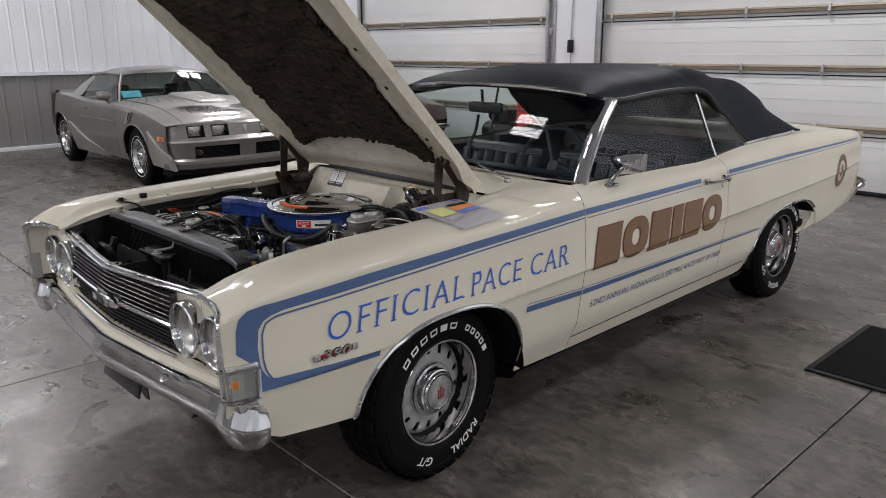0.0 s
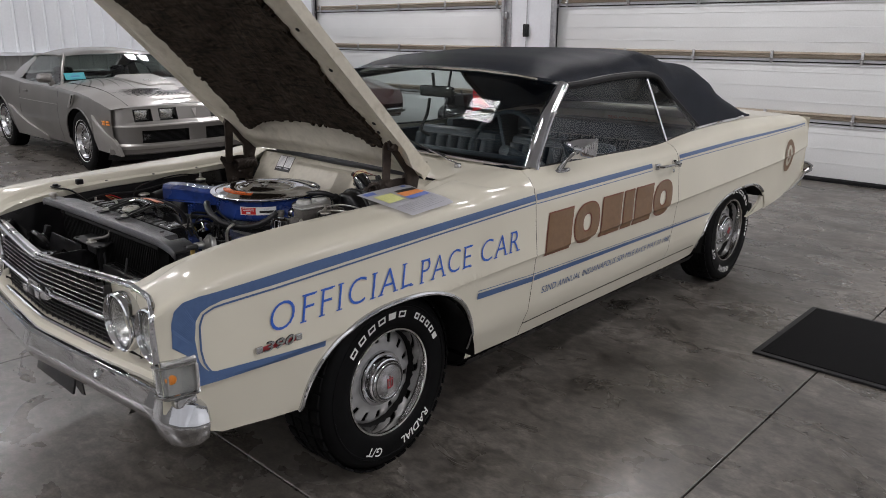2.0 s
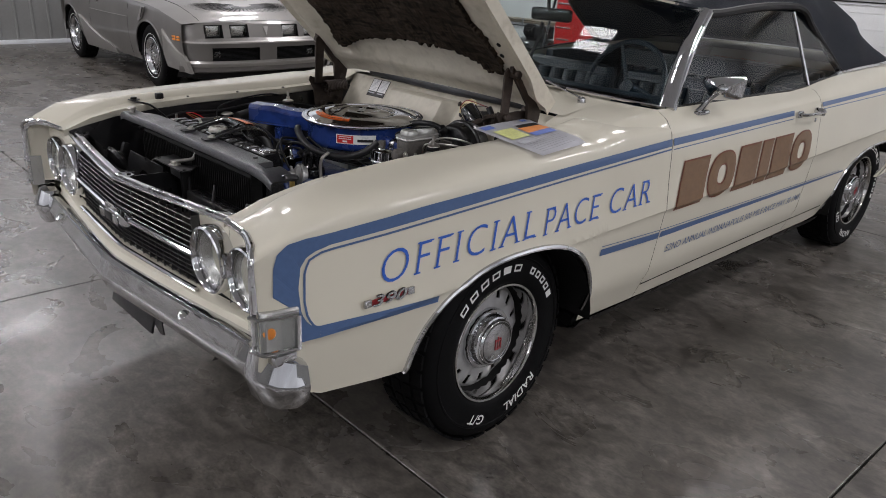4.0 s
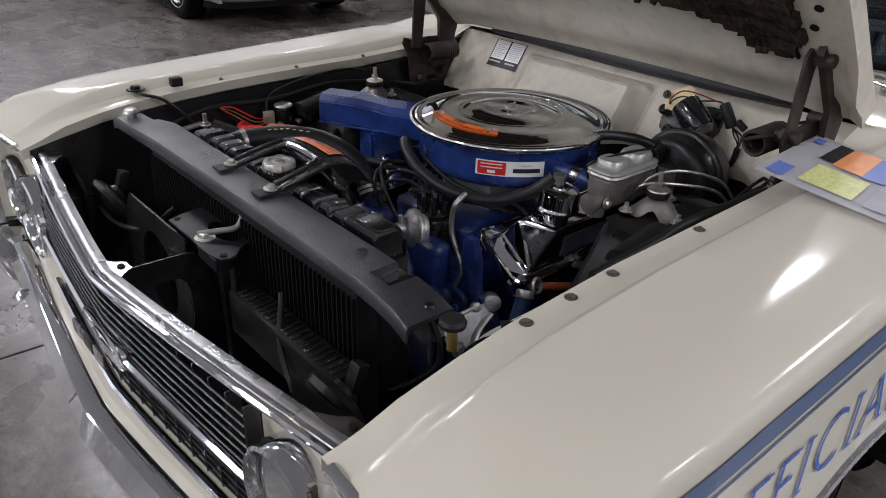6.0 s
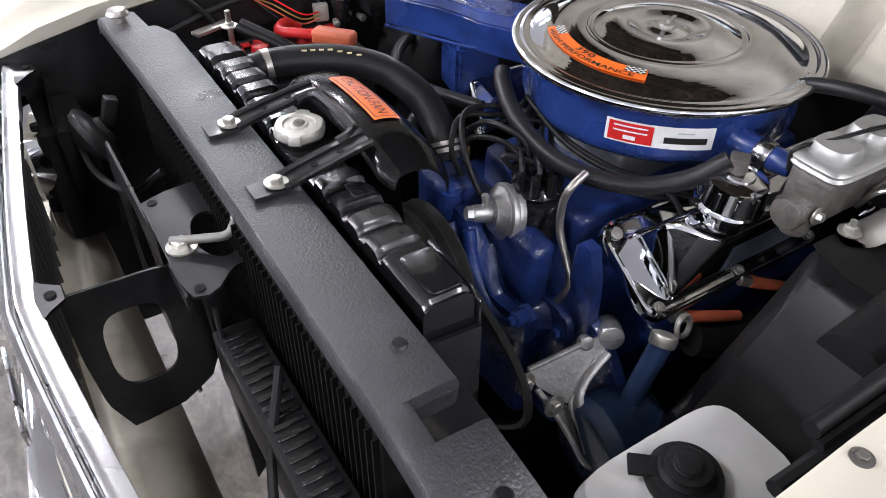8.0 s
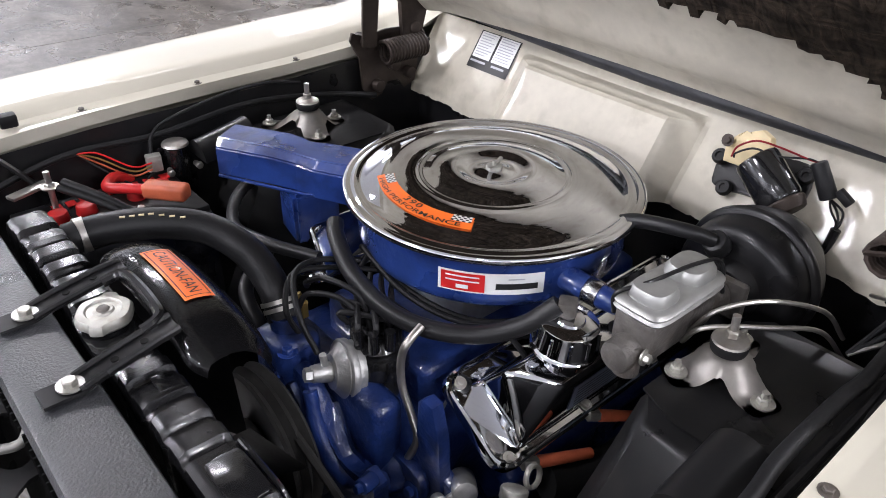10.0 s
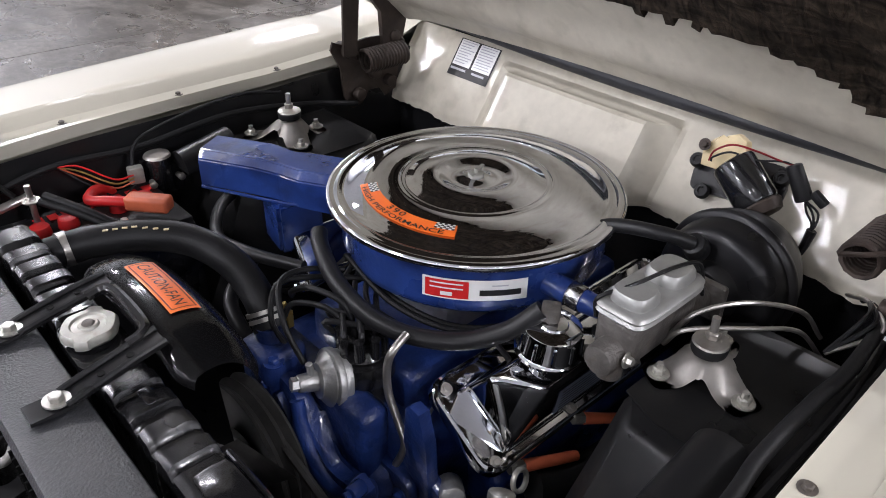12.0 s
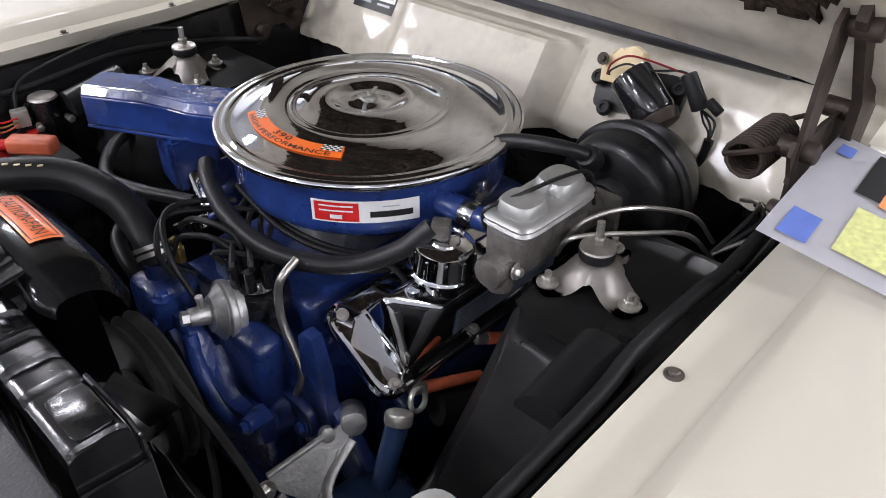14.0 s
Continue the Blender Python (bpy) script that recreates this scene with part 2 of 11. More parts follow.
def concrete():
    m = bpy.data.materials.new("polished_concrete")
    m.use_nodes = True
    nt = m.node_tree
    b = nt.nodes["Principled BSDF"]
    tc = nt.nodes.new("ShaderNodeTexCoord")
    mp = nt.nodes.new("ShaderNodeMapping")
    mp.inputs["Scale"].default_value = (1.0, 0.62, 1.0)
    nt.links.new(tc.outputs["Object"], mp.inputs["Vector"])
    src = mp.outputs["Vector"]

    def nz(scale, detail, dist=0.0):
        n = nt.nodes.new("ShaderNodeTexNoise")
        n.inputs["Scale"].default_value, n.inputs["Detail"].default_value = scale, detail
        n.inputs["Distortion"].default_value = dist
        nt.links.new(src, n.inputs["Vector"])
        return n.outputs["Fac"]

    def ramp(fac, a, c, ca, cb):
        r = nt.nodes.new("ShaderNodeValToRGB")
        r.color_ramp.elements[0].position, r.color_ramp.elements[1].position = a, c
        r.color_ramp.elements[0].color, r.color_ramp.elements[1].color = (*ca, 1), (*cb, 1)
        nt.links.new(fac, r.inputs[0])
        return r.outputs[0]

    def mul(a, c, f=1.0):
        x = nt.nodes.new("ShaderNodeMix")
        x.data_type, x.blend_type = "RGBA", "MULTIPLY"
        x.inputs[0].default_value = f
        nt.links.new(a, x.inputs[6])
        nt.links.new(c, x.inputs[7])
        return x.outputs[2]

    base = ramp(nz(0.9, 8, 1.2), 0.3, 0.7, (0.060, 0.054, 0.047), (0.130, 0.119, 0.107))
    col = mul(base, ramp(nz(4.5, 9, 0.8), 0.32, 0.66, (0.56, 0.55, 0.53), (1.3, 1.3, 1.3)))
    col = mul(col, ramp(nz(26, 10, 0.6), 0.34, 0.66, (0.64, 0.64, 0.64), (1.32, 1.31, 1.30)))
    col = mul(col, ramp(nz(110, 6), 0.3, 0.7, (0.78, 0.78, 0.78), (1.2, 1.2, 1.2)))
    col = mul(col, ramp(nz(15, 3, 2.5), 0.66, 0.76, (1, 1, 1), (0.62, 0.60, 0.58)))
    col = mul(col, ramp(nz(7, 10, 3.0), 0.62, 0.70, (1, 1, 1), (1.35, 1.35, 1.36)))
    nt.links.new(col, b.inputs["Base Color"])
    b.inputs["Specular IOR Level"].default_value = 0.75
    r = nt.nodes.new("ShaderNodeMapRange")
    r.inputs[1].default_value, r.inputs[2].default_value, r.inputs[3].default_value, r.inputs[4].default_value = 0.3, 0.7, 0.20, 0.40
    nt.links.new(nz(3.5, 8, 1.0), r.inputs[0])
    nt.links.new(r.outputs[0], b.inputs["Roughness"])
    bp = nt.nodes.new("ShaderNodeBump")
    bp.inputs["Strength"].default_value, bp.inputs["Distance"].default_value = 0.12, 0.004
    nt.links.new(nz(45, 6), bp.inputs["Height"])
    nt.links.new(bp.outputs[0], b.inputs["Normal"])
    return m


CONCRETE = concrete()


def fibre_felt():
    """Matted brown-black felt with strands in two directions."""
    m = material("hood_insulation_felt", (0.026, 0.020, 0.015), 0.95, spec=0.1)
    nt = m.node_tree
    b = nt.nodes["Principled BSDF"]
    tc = nt.nodes.new("ShaderNodeTexCoord")
    parts_ = []
    for turn, stretch in ((20, (9, 70, 30)), (-55, (60, 8, 30))):
        mp = nt.nodes.new("ShaderNodeMapping")
        mp.inputs["Rotation"].default_value = (0.4, 0.3, radians(turn))
        mp.inputs["Scale"].default_value = stretch
        n = nt.nodes.new("ShaderNodeTexNoise")
        n.inputs["Scale"].default_value, n.inputs["Detail"].default_value = 1.0, 8.0
        n.inputs["Distortion"].default_value = 1.5
        nt.links.new(tc.outputs["Object"], mp.inputs["Vector"])
        nt.links.new(mp.outputs["Vector"], n.inputs["Vector"])
        parts_.append(n.outputs["Fac"])
    mix = nt.nodes.new("ShaderNodeMath")
    mix.operation = "MULTIPLY"
    nt.links.new(parts_[0], mix.inputs[0])
    nt.links.new(parts_[1], mix.inputs[1])
    r = nt.nodes.new("ShaderNodeValToRGB")
    r.color_ramp.elements[0].position, r.color_ramp.elements[1].position = 0.14, 0.42
    r.color_ramp.elements[0].color, r.color_ramp.elements[1].color = (0.008, 0.006, 0.005, 1), (0.062, 0.047, 0.034, 1)
    nt.links.new(mix.outputs[0], r.inputs[0])
    nt.links.new(r.outputs[0], b.inputs["Base Color"])
    bp = nt.nodes.new("ShaderNodeBump")
    bp.inputs["Strength"].default_value, bp.inputs["Distance"].default_value = 1.0, 0.012
    nt.links.new(mix.outputs[0], bp.inputs["Height"])
    nt.links.new(bp.outputs[0], b.inputs["Normal"])
    return m


INSULATION = fibre_felt()

# ---------- mesh helpers ----------
IDENT = Matrix.Identity(4)


def finish(name, bm, mat, parent=None, label="", angle=38.0, smooth=True):
    me = bpy.data.meshes.new(name)
    bm.normal_update()
    bm.to_mesh(me)
    bm.free()
    mats = mat if isinstance(mat, (list, tuple)) else [mat]
    for one in mats:
        me.materials.append(one)
    if smooth:
        me.shade_smooth()
        me.set_sharp_from_angle(angle=radians(angle))
    ob = new(name, me)
    if parent is not None:
        ob.parent = parent
    if label:
        ob["label"] = label
    return ob


def part(name, bm, mat, parent, label="", angle=38.0, smooth=True):
    return finish(name, bm, mat, parent, label, angle, smooth)


def thing(name, label, category, m=IDENT, group="", kind=""):
    ob = new(name)
    ob.matrix_basis = m
    ob.empty_display_size = 0.1
    return tagged(ob, label, category, group, kind)


def fresh():
    return bmesh.new()


def box(bm, c, s, bevel=0.0, m=IDENT, seg=2, rot=None):
    t = m @ Matrix.Translation(c)
    if rot:
        t = t @ Euler([radians(a) for a in rot]).to_matrix().to_4x4()
    r = bmesh.ops.create_cube(bm, size=1.0, matrix=t @ Matrix.Diagonal((*s, 1)))
    if bevel:
        es = {e for v in r["verts"] for e in v.link_edges}
        bmesh.ops.bevel(bm, geom=list(es), offset=bevel, segments=seg, affect="EDGES", profile=0.6)
    return bm


def frame_to(a, b):
    a, b = Vector(a), Vector(b)
    q = (b - a).to_track_quat("Z", "Y")
    return Matrix.Translation(a) @ q.to_matrix().to_4x4(), (b - a).length


def ring_faces(bm, r0, r1, closed=True):
    n = len(r0)
    for i in range(n if closed else n - 1):
        j = (i + 1) % n
        try:
            bm.faces.new((r0[i], r0[j], r1[j], r1[i]))
        except ValueError:
            pass


def loft(bm, rings, closed=True, cap0=False, cap1=False, m=IDENT):
    vs = [[bm.verts.new(m @ Vector(p)) for p in ring] for ring in rings]
    for a, b in zip(vs, vs[1:]):
        ring_faces(bm, a, b, closed)
    if cap0:
        bm.faces.new(list(reversed(vs[0])))
    if cap1:
        bm.faces.new(vs[-1])
    return vs


def lathe(bm, profile, seg=32, m=IDENT, a0=0.0, a1=360.0):
    full = abs(a1 - a0) >= 359.9
    n = seg if full else seg + 1
    rings = []
    for r, z in profile:
        if r < 1e-6:
            rings.append([bm.verts.new(m @ Vector((0, 0, z)))])
        else:
            rings.append([bm.verts.new(m @ Vector((r * math.cos(radians(a0 + (a1 - a0) * i / seg)), r * math.sin(radians(a0 + (a1 - a0) * i / seg)), z))) for i in range(n)])
    for a, b in zip(rings, rings[1:]):
        for i in range(n if full else n - 1):
            j = (i + 1) % n
            if len(a) == 1 and len(b) > 1:
                bm.faces.new((a[0], b[i], b[j]))
            elif len(b) == 1 and len(a) > 1:
                bm.faces.new((a[i], b[0], a[j]))
            elif len(a) > 1:
                bm.faces.new((a[i], b[i], b[j], a[j]))
    return bm


def cyl(bm, a, b, r0, r1=None, seg=20, bevel=0.0):
    m, h = frame_to(a, b)
    r1 = r0 if r1 is None else r1
    if bevel:
        prof = [(0, 0), (r0 - bevel, 0), (r0 - bevel * 0.3, bevel * 0.3), (r0, bevel), (r1, h - bevel), (r1 - bevel * 0.3, h - bevel * 0.3), (r1 - bevel, h), (0, h)]
    else:
        prof = [(0, 0), (r0, 0), (r1, h), (0, h)]
    return lathe(bm, prof, seg, m)


def smooth_line(pts, per=6):
    pts = [Vector(p) for p in pts]
    if len(pts) < 3 or per < 2:
        return pts
    out = []
    ext = [2 * pts[0] - pts[1]] + pts + [2 * pts[-1] - pts[-2]]
    for i in range(1, len(ext) - 2):
        p0, p1, p2, p3 = ext[i - 1], ext[i], ext[i + 1], ext[i + 2]
        for k in range(per):
            t = k / per
            out.append(0.5 * ((2 * p1) + (p2 - p0) * t + (2 * p0 - 5 * p1 + 4 * p2 - p3) * t * t + (3 * p1 - p0 - 3 * p2 + p3) * t ** 3))
    out.append(pts[-1])
    return out


def tube(bm, pts, r, seg=10, per=6, radii=None, flat=1.0, caps=True):
    line = smooth_line(pts, per)
    n = len(line)
    up = Vector((0.31, 0.22, 0.93))
    rings = []
    side = None
    for i, p in enumerate(line):
        d = (line[min(i + 1, n - 1)] - line[max(i - 1, 0)])
        d = d.normalized() if d.length > 1e-9 else Vector((0, 0, 1))
        if side is None:
            side = d.cross(up).normalized()
        else:
            side = (side - d * side.dot(d)).normalized()
        w = d.cross(side)
        rr = r if radii is None else float(np.interp(i / (n - 1), np.linspace(0, 1, len(radii)), radii))
        rings.append([p + rr * (math.cos(2 * math.pi * k / seg) * side + flat * math.sin(2 * math.pi * k / seg) * w) for k in range(seg)])
    loft(bm, rings, True, caps, caps)
    return bm


def prism(bm, poly, origin, ux, uy, depth, bevel=0.0):
    """A flat outline drawn in the plane of ux and uy at origin, made depth thick along their normal."""
    o, ux, uy = Vector(origin), Vector(ux).normalized(), Vector(uy).normalized()
    n = ux.cross(uy)
    a = [bm.verts.new(o + ux * p[0] + uy * p[1]) for p in poly]
    b = [bm.verts.new(o + ux * p[0] + uy * p[1] + n * depth) for p in poly]
    f0 = bm.faces.new(list(reversed(a)))
    f1 = bm.faces.new(b)
    ring_faces(bm, a, b)
    if bevel:
        bmesh.ops.bevel(bm, geom=list(f0.edges) + list(f1.edges), offset=bevel, segments=2, affect="EDGES", profile=0.6)
    return bm


def plate_with_hole(bm, outer, inner, origin, ux, uy, depth):
    """A flat plate with one hole; outer and inner have the same number of points."""
    o, ux, uy = Vector(origin), Vector(ux).normalized(), Vector(uy).normalized()
    n = ux.cross(uy)
    L = []
    for poly in (outer, inner):
        for d in (0, depth):
            L.append([bm.verts.new(o + ux * p[0] + uy * p[1] + n * d) for p in poly])
    ring_faces(bm, L[2], L[0])
    ring_faces(bm, L[1], L[3])
    ring_faces(bm, L[0], L[1])
    ring_faces(bm, L[3], L[2])
    return bm


def oval(cx, cy, rx, ry, n=32, power=2.0, start=0.0):
    out = []
    for i in range(n):
        a = start + 2 * math.pi * i / n
        c, s = math.cos(a), math.sin(a)
        out.append((cx + rx * math.copysign(abs(c) ** (2 / power), c), cy + ry * math.copysign(abs(s) ** (2 / power), s)))
    return out


def bolt(bm, p, n, r=0.011, h=0.009, washer=True):
    m, _ = frame_to(p, Vector(p) + Vector(n))
    if washer:
        lathe(bm, [(0, 0), (r * 1.75, 0), (r * 1.75, h * 0.25), (0, h * 0.25)], 16, m)
    lathe(bm, [(0, 0), (r, 0), (r, h * 0.85), (r * 0.8, h), (0, h)], 6, m)
    return bm


def sheet(bm, fn, nu, nv, flip=False):
    """A grid of points fn(u, v) for u, v from 0 to 1."""
    g = [[bm.verts.new(fn(i / nu, j / nv)) for j in range(nv + 1)] for i in range(nu + 1)]
    for i in range(nu):
        for j in range(nv):
            q = (g[i][j], g[i + 1][j], g[i + 1][j + 1], g[i][j + 1])
            try:
                bm.faces.new(tuple(reversed(q)) if flip else q)
            except ValueError:
                pass
    return g


def letters(text, size, shear=0.0, spacing=1.0, thick=0.0):
    """The outline of built-in letters as (vertices, faces), lower left corner at 0, 0."""
    cu = bpy.data.curves.new("letters", "FONT")
    cu.body, cu.size, cu.shear, cu.space_character, cu.offset = text, size, shear, spacing, thick
    cu.resolution_u = 4
    ob = bpy.data.objects.new("letters", cu)
    scene.collection.objects.link(ob)
    bpy.context.view_layer.update()
    me = bpy.data.meshes.new_from_object(ob.evaluated_get(bpy.context.evaluated_depsgraph_get()))
    vs = [tuple(v.co) for v in me.vertices]
    fs = [tuple(p.vertices) for p in me.polygons]
    bpy.data.objects.remove(ob)
    bpy.data.curves.remove(cu)
    bpy.data.meshes.remove(me)
    return vs, fs


def text_mesh(bm, text, place, width=None, height=None, shear=0.0, spacing=1.0, thick=0.0):
    """Letters of the given width and height, each vertex laid out by place(u, v)."""
    vs, fs = letters(text, 1.0, shear, spacing, thick)
    x0, x1 = min(v[0] for v in vs), max(v[0] for v in vs)
    y0, y1 = min(v[1] for v in vs), max(v[1] for v in vs)
    kx = width / (x1 - x0) if width else height / (y1 - y0)
    ky = height / (y1 - y0) if height else kx
    made = [bm.verts.new(place((v[0] - x0) * kx, (v[1] - y0) * ky)) for v in vs]
    for f in fs:
        try:
            bm.faces.new([made[i] for i in f])
        except ValueError:
            pass
    return bm


def serif_bars(text, spacing, thick):
    """Small bars (x0, x1, y0, y1) at the ends of the upright strokes of built-in capitals."""
    bars = []
    top = max(v[1] for v in letters("I", 1.0, 0, spacing, thick)[0])
    ref = max(v[0] for v in letters("I", 1.0, 0, spacing, thick)[0])
    for i, ch in enumerate(text):
        if ch in "OCS ":
            continue
        pen = max(v[0] for v in letters(text[:i] + "I", 1.0, 0, spacing, thick)[0]) - ref
        vs = letters(ch, 1.0, 0, spacing, thick)[0]
        for y, want in ((0.0, True), (top, ch not in "A")):
            xs = sorted(v[0] for v in vs if abs(v[1] - y) < 0.02)
            if not want or not xs:
                continue
            group = [xs[0]]
            runs = []
            for x in xs[1:]:
                if x - group[-1] > 0.16:
                    runs.append(group)
                    group = []
                group.append(x)
            runs.append(group)
            if ch in "FEPL" and len(runs) == 1 and runs[0][-1] - runs[0][0] > 0.2:
                runs = [[runs[0][0], runs[0][0] + 0.08]]
            for r in runs:
                y0 = y if y == 0.0 else y - 0.035
                bars.append((pen + r[0] - 0.06, pen + r[-1] + 0.06, y0, y0 + 0.035))
    return bars

# ---------- the hall ----------
X0, X1, Y0, Y1 = -9.0, 6.97, -9.4, 10.64


def build_floor():
    floor = thing("floor", "grey polished concrete floor with saw-cut joints", "floor", kind="structure")
    xs = [X0, -7.61, -3.97, -0.32, 3.33, X1]
    ys = [Y0, -7.6, -4.63, -1.665, 1.163, 4.1, 7.05, Y1]
    g = 0.0035
    for i in range(len(xs) - 1):
        for j in range(len(ys) - 1):
            bm = fresh()
            a, b, c, d = xs[i] + g, xs[i + 1] - g, ys[j] + g, ys[j + 1] - g
            box(bm, ((a + b) / 2, (c + d) / 2, -0.05), (b - a, d - c, 0.1), 0.003, seg=1)
            part("floor_slab", bm, CONCRETE, floor)
    bm = fresh()
    box(bm, ((X0 + X1) / 2, (Y0 + Y1) / 2, -0.075), (X1 - X0, Y1 - Y0, 0.13))
    part("joint_filler", bm, BLACK_MATT, floor)


build_floor()


def siding(name, label, mat, a, b, z0, z1, normal, pitch=0.229):
    """Ribbed metal sheet from a to b on the plan, between two heights."""
    a, b = Vector((*a, 0)), Vector((*b, 0))
    d = (b - a).normalized()
    n = Vector((*normal, 0))
    L = (b - a).length
    prof = []
    s = 0.0
    while s < L:
        for ds, h in ((0, 0), (pitch - 0.045, 0), (pitch - 0.034, 0.018), (pitch - 0.014, 0.018), (pitch - 0.003, 0)):
            if s + ds < L:
                prof.append((s + ds, h))
        s += pitch
    prof.append((L, 0))
    bm = fresh()
    loft(bm, [[a + d * p + n * h + Vector((0, 0, z)) for p, h in prof] for z in (z0, z1)], closed=False)
    back = [a + n * -0.1 + Vector((0, 0, z0)), b + n * -0.1 + Vector((0, 0, z0))]
    box(bm, ((a + b) / 2 - n * 0.06 + Vector((0, 0, (z0 + z1) / 2))), (abs(d.x) * L + abs(n.x) * 0.1, abs(d.y) * L + abs(n.y) * 0.1, z1 - z0))
    return tagged(finish(name, bm, mat, angle=20), label, "wall", kind="structure")


siding("wall_north", "white ribbed metal siding upper wall", WALL_WHITE, (X0, Y1), (X1, Y1), 1.19, CEIL, (0, -1))
siding("wall_north_wainscot", "grey ribbed metal wainscot on the wall", WALL_GREY, (X0, Y1), (X1, Y1), 0.06, 1.15, (0, -1))
siding("wall_west", "white ribbed metal siding wall", WALL_WHITE, (X0, Y1), (X0, Y0), 1.19, CEIL, (1, 0))
siding("wall_west_wainscot", "grey ribbed metal wainscot on the wall", WALL_GREY, (X0, Y1), (X0, Y0), 0.0, 1.15, (1, 0))
siding("wall_south", "white ribbed metal siding wall", WALL_WHITE, (X0, Y0), (X1, Y0), 1.19, CEIL, (0, 1))
siding("wall_south_wainscot", "grey ribbed metal wainscot on the wall", WALL_GREY, (X0, Y0), (X1, Y0), 0.0, 1.15, (0, 1))


def trim(name, label, mat, c, s, bevel=0.004):
    bm = fresh()
    box(bm, c, s, bevel)
    return tagged(finish(name, bm, mat), label, "trim", kind="structure")


trim("trim_north_rail", "white metal trim rail above the wainscot", WALL_WHITE, ((X0 + X1) / 2, Y1 - 0.022, 1.172), (X1 - X0, 0.05, 0.05))
bm = fresh()
for k in range(52):
    box(bm, (X0 + 0.2 + k * 0.305, Y1 - 0.05, 1.205), (0.20, 0.012, 0.012), 0.002)
tagged(finish("trim_north_clip", bm, WALL_WHITE), "row of white clips along the trim rail", "trim", kind="structure")
trim("baseboard_north", "white metal base trim along the floor", WALL_WHITE, ((X0 + X1) / 2, Y1 - 0.02, 0.03), (X1 - X0, 0.05, 0.06))

# ceiling
bm = fresh()
rings = []
for z in (0,):
    prof = []
    x = X0
    while x < X1:
        prof += [(x, 0), (x + 0.2, 0), (x + 0.21, 0.02), (x + 0.29, 0.02)]
        x += 0.3
    loft(bm, [[(p, y, CEIL + h) for p, h in prof] for y in (Y0, Y1)], closed=False)
box(bm, ((X0 + X1) / 2, (Y0 + Y1) / 2, CEIL + 0.08), (X1 - X0 + 0.4, Y1 - Y0 + 0.4, 0.1))
tagged(finish("ceiling", bm, CEILING, angle=20), "white ribbed metal ceiling", "ceiling", kind="structure")

# garage wall with two sectional doors
DOORS = [(8.66, 4.28), (3.46, -3.2)]


def wall_piece(y0, y1, z0, z1, n):
    bm = fresh()
    box(bm, (X1 + 0.10, (y0 + y1) / 2, (z0 + z1) / 2), (0.2, abs(y1 - y0), z1 - z0))
    tagged(finish("wall_east_%d" % n, bm, WALL_WHITE), "white metal wall beside the garage doors", "wall", kind="structure")


wall_piece(Y1, 8.66, 0, CEIL, 1)
wall_piece(4.28, 3.46, 0, CEIL, 2)
wall_piece(-3.2, Y0, 0, CEIL, 3)
wall_piece(8.66, 4.28, 4.0, CEIL, 4)
wall_piece(3.46, -3.2, 4.0, CEIL, 5)


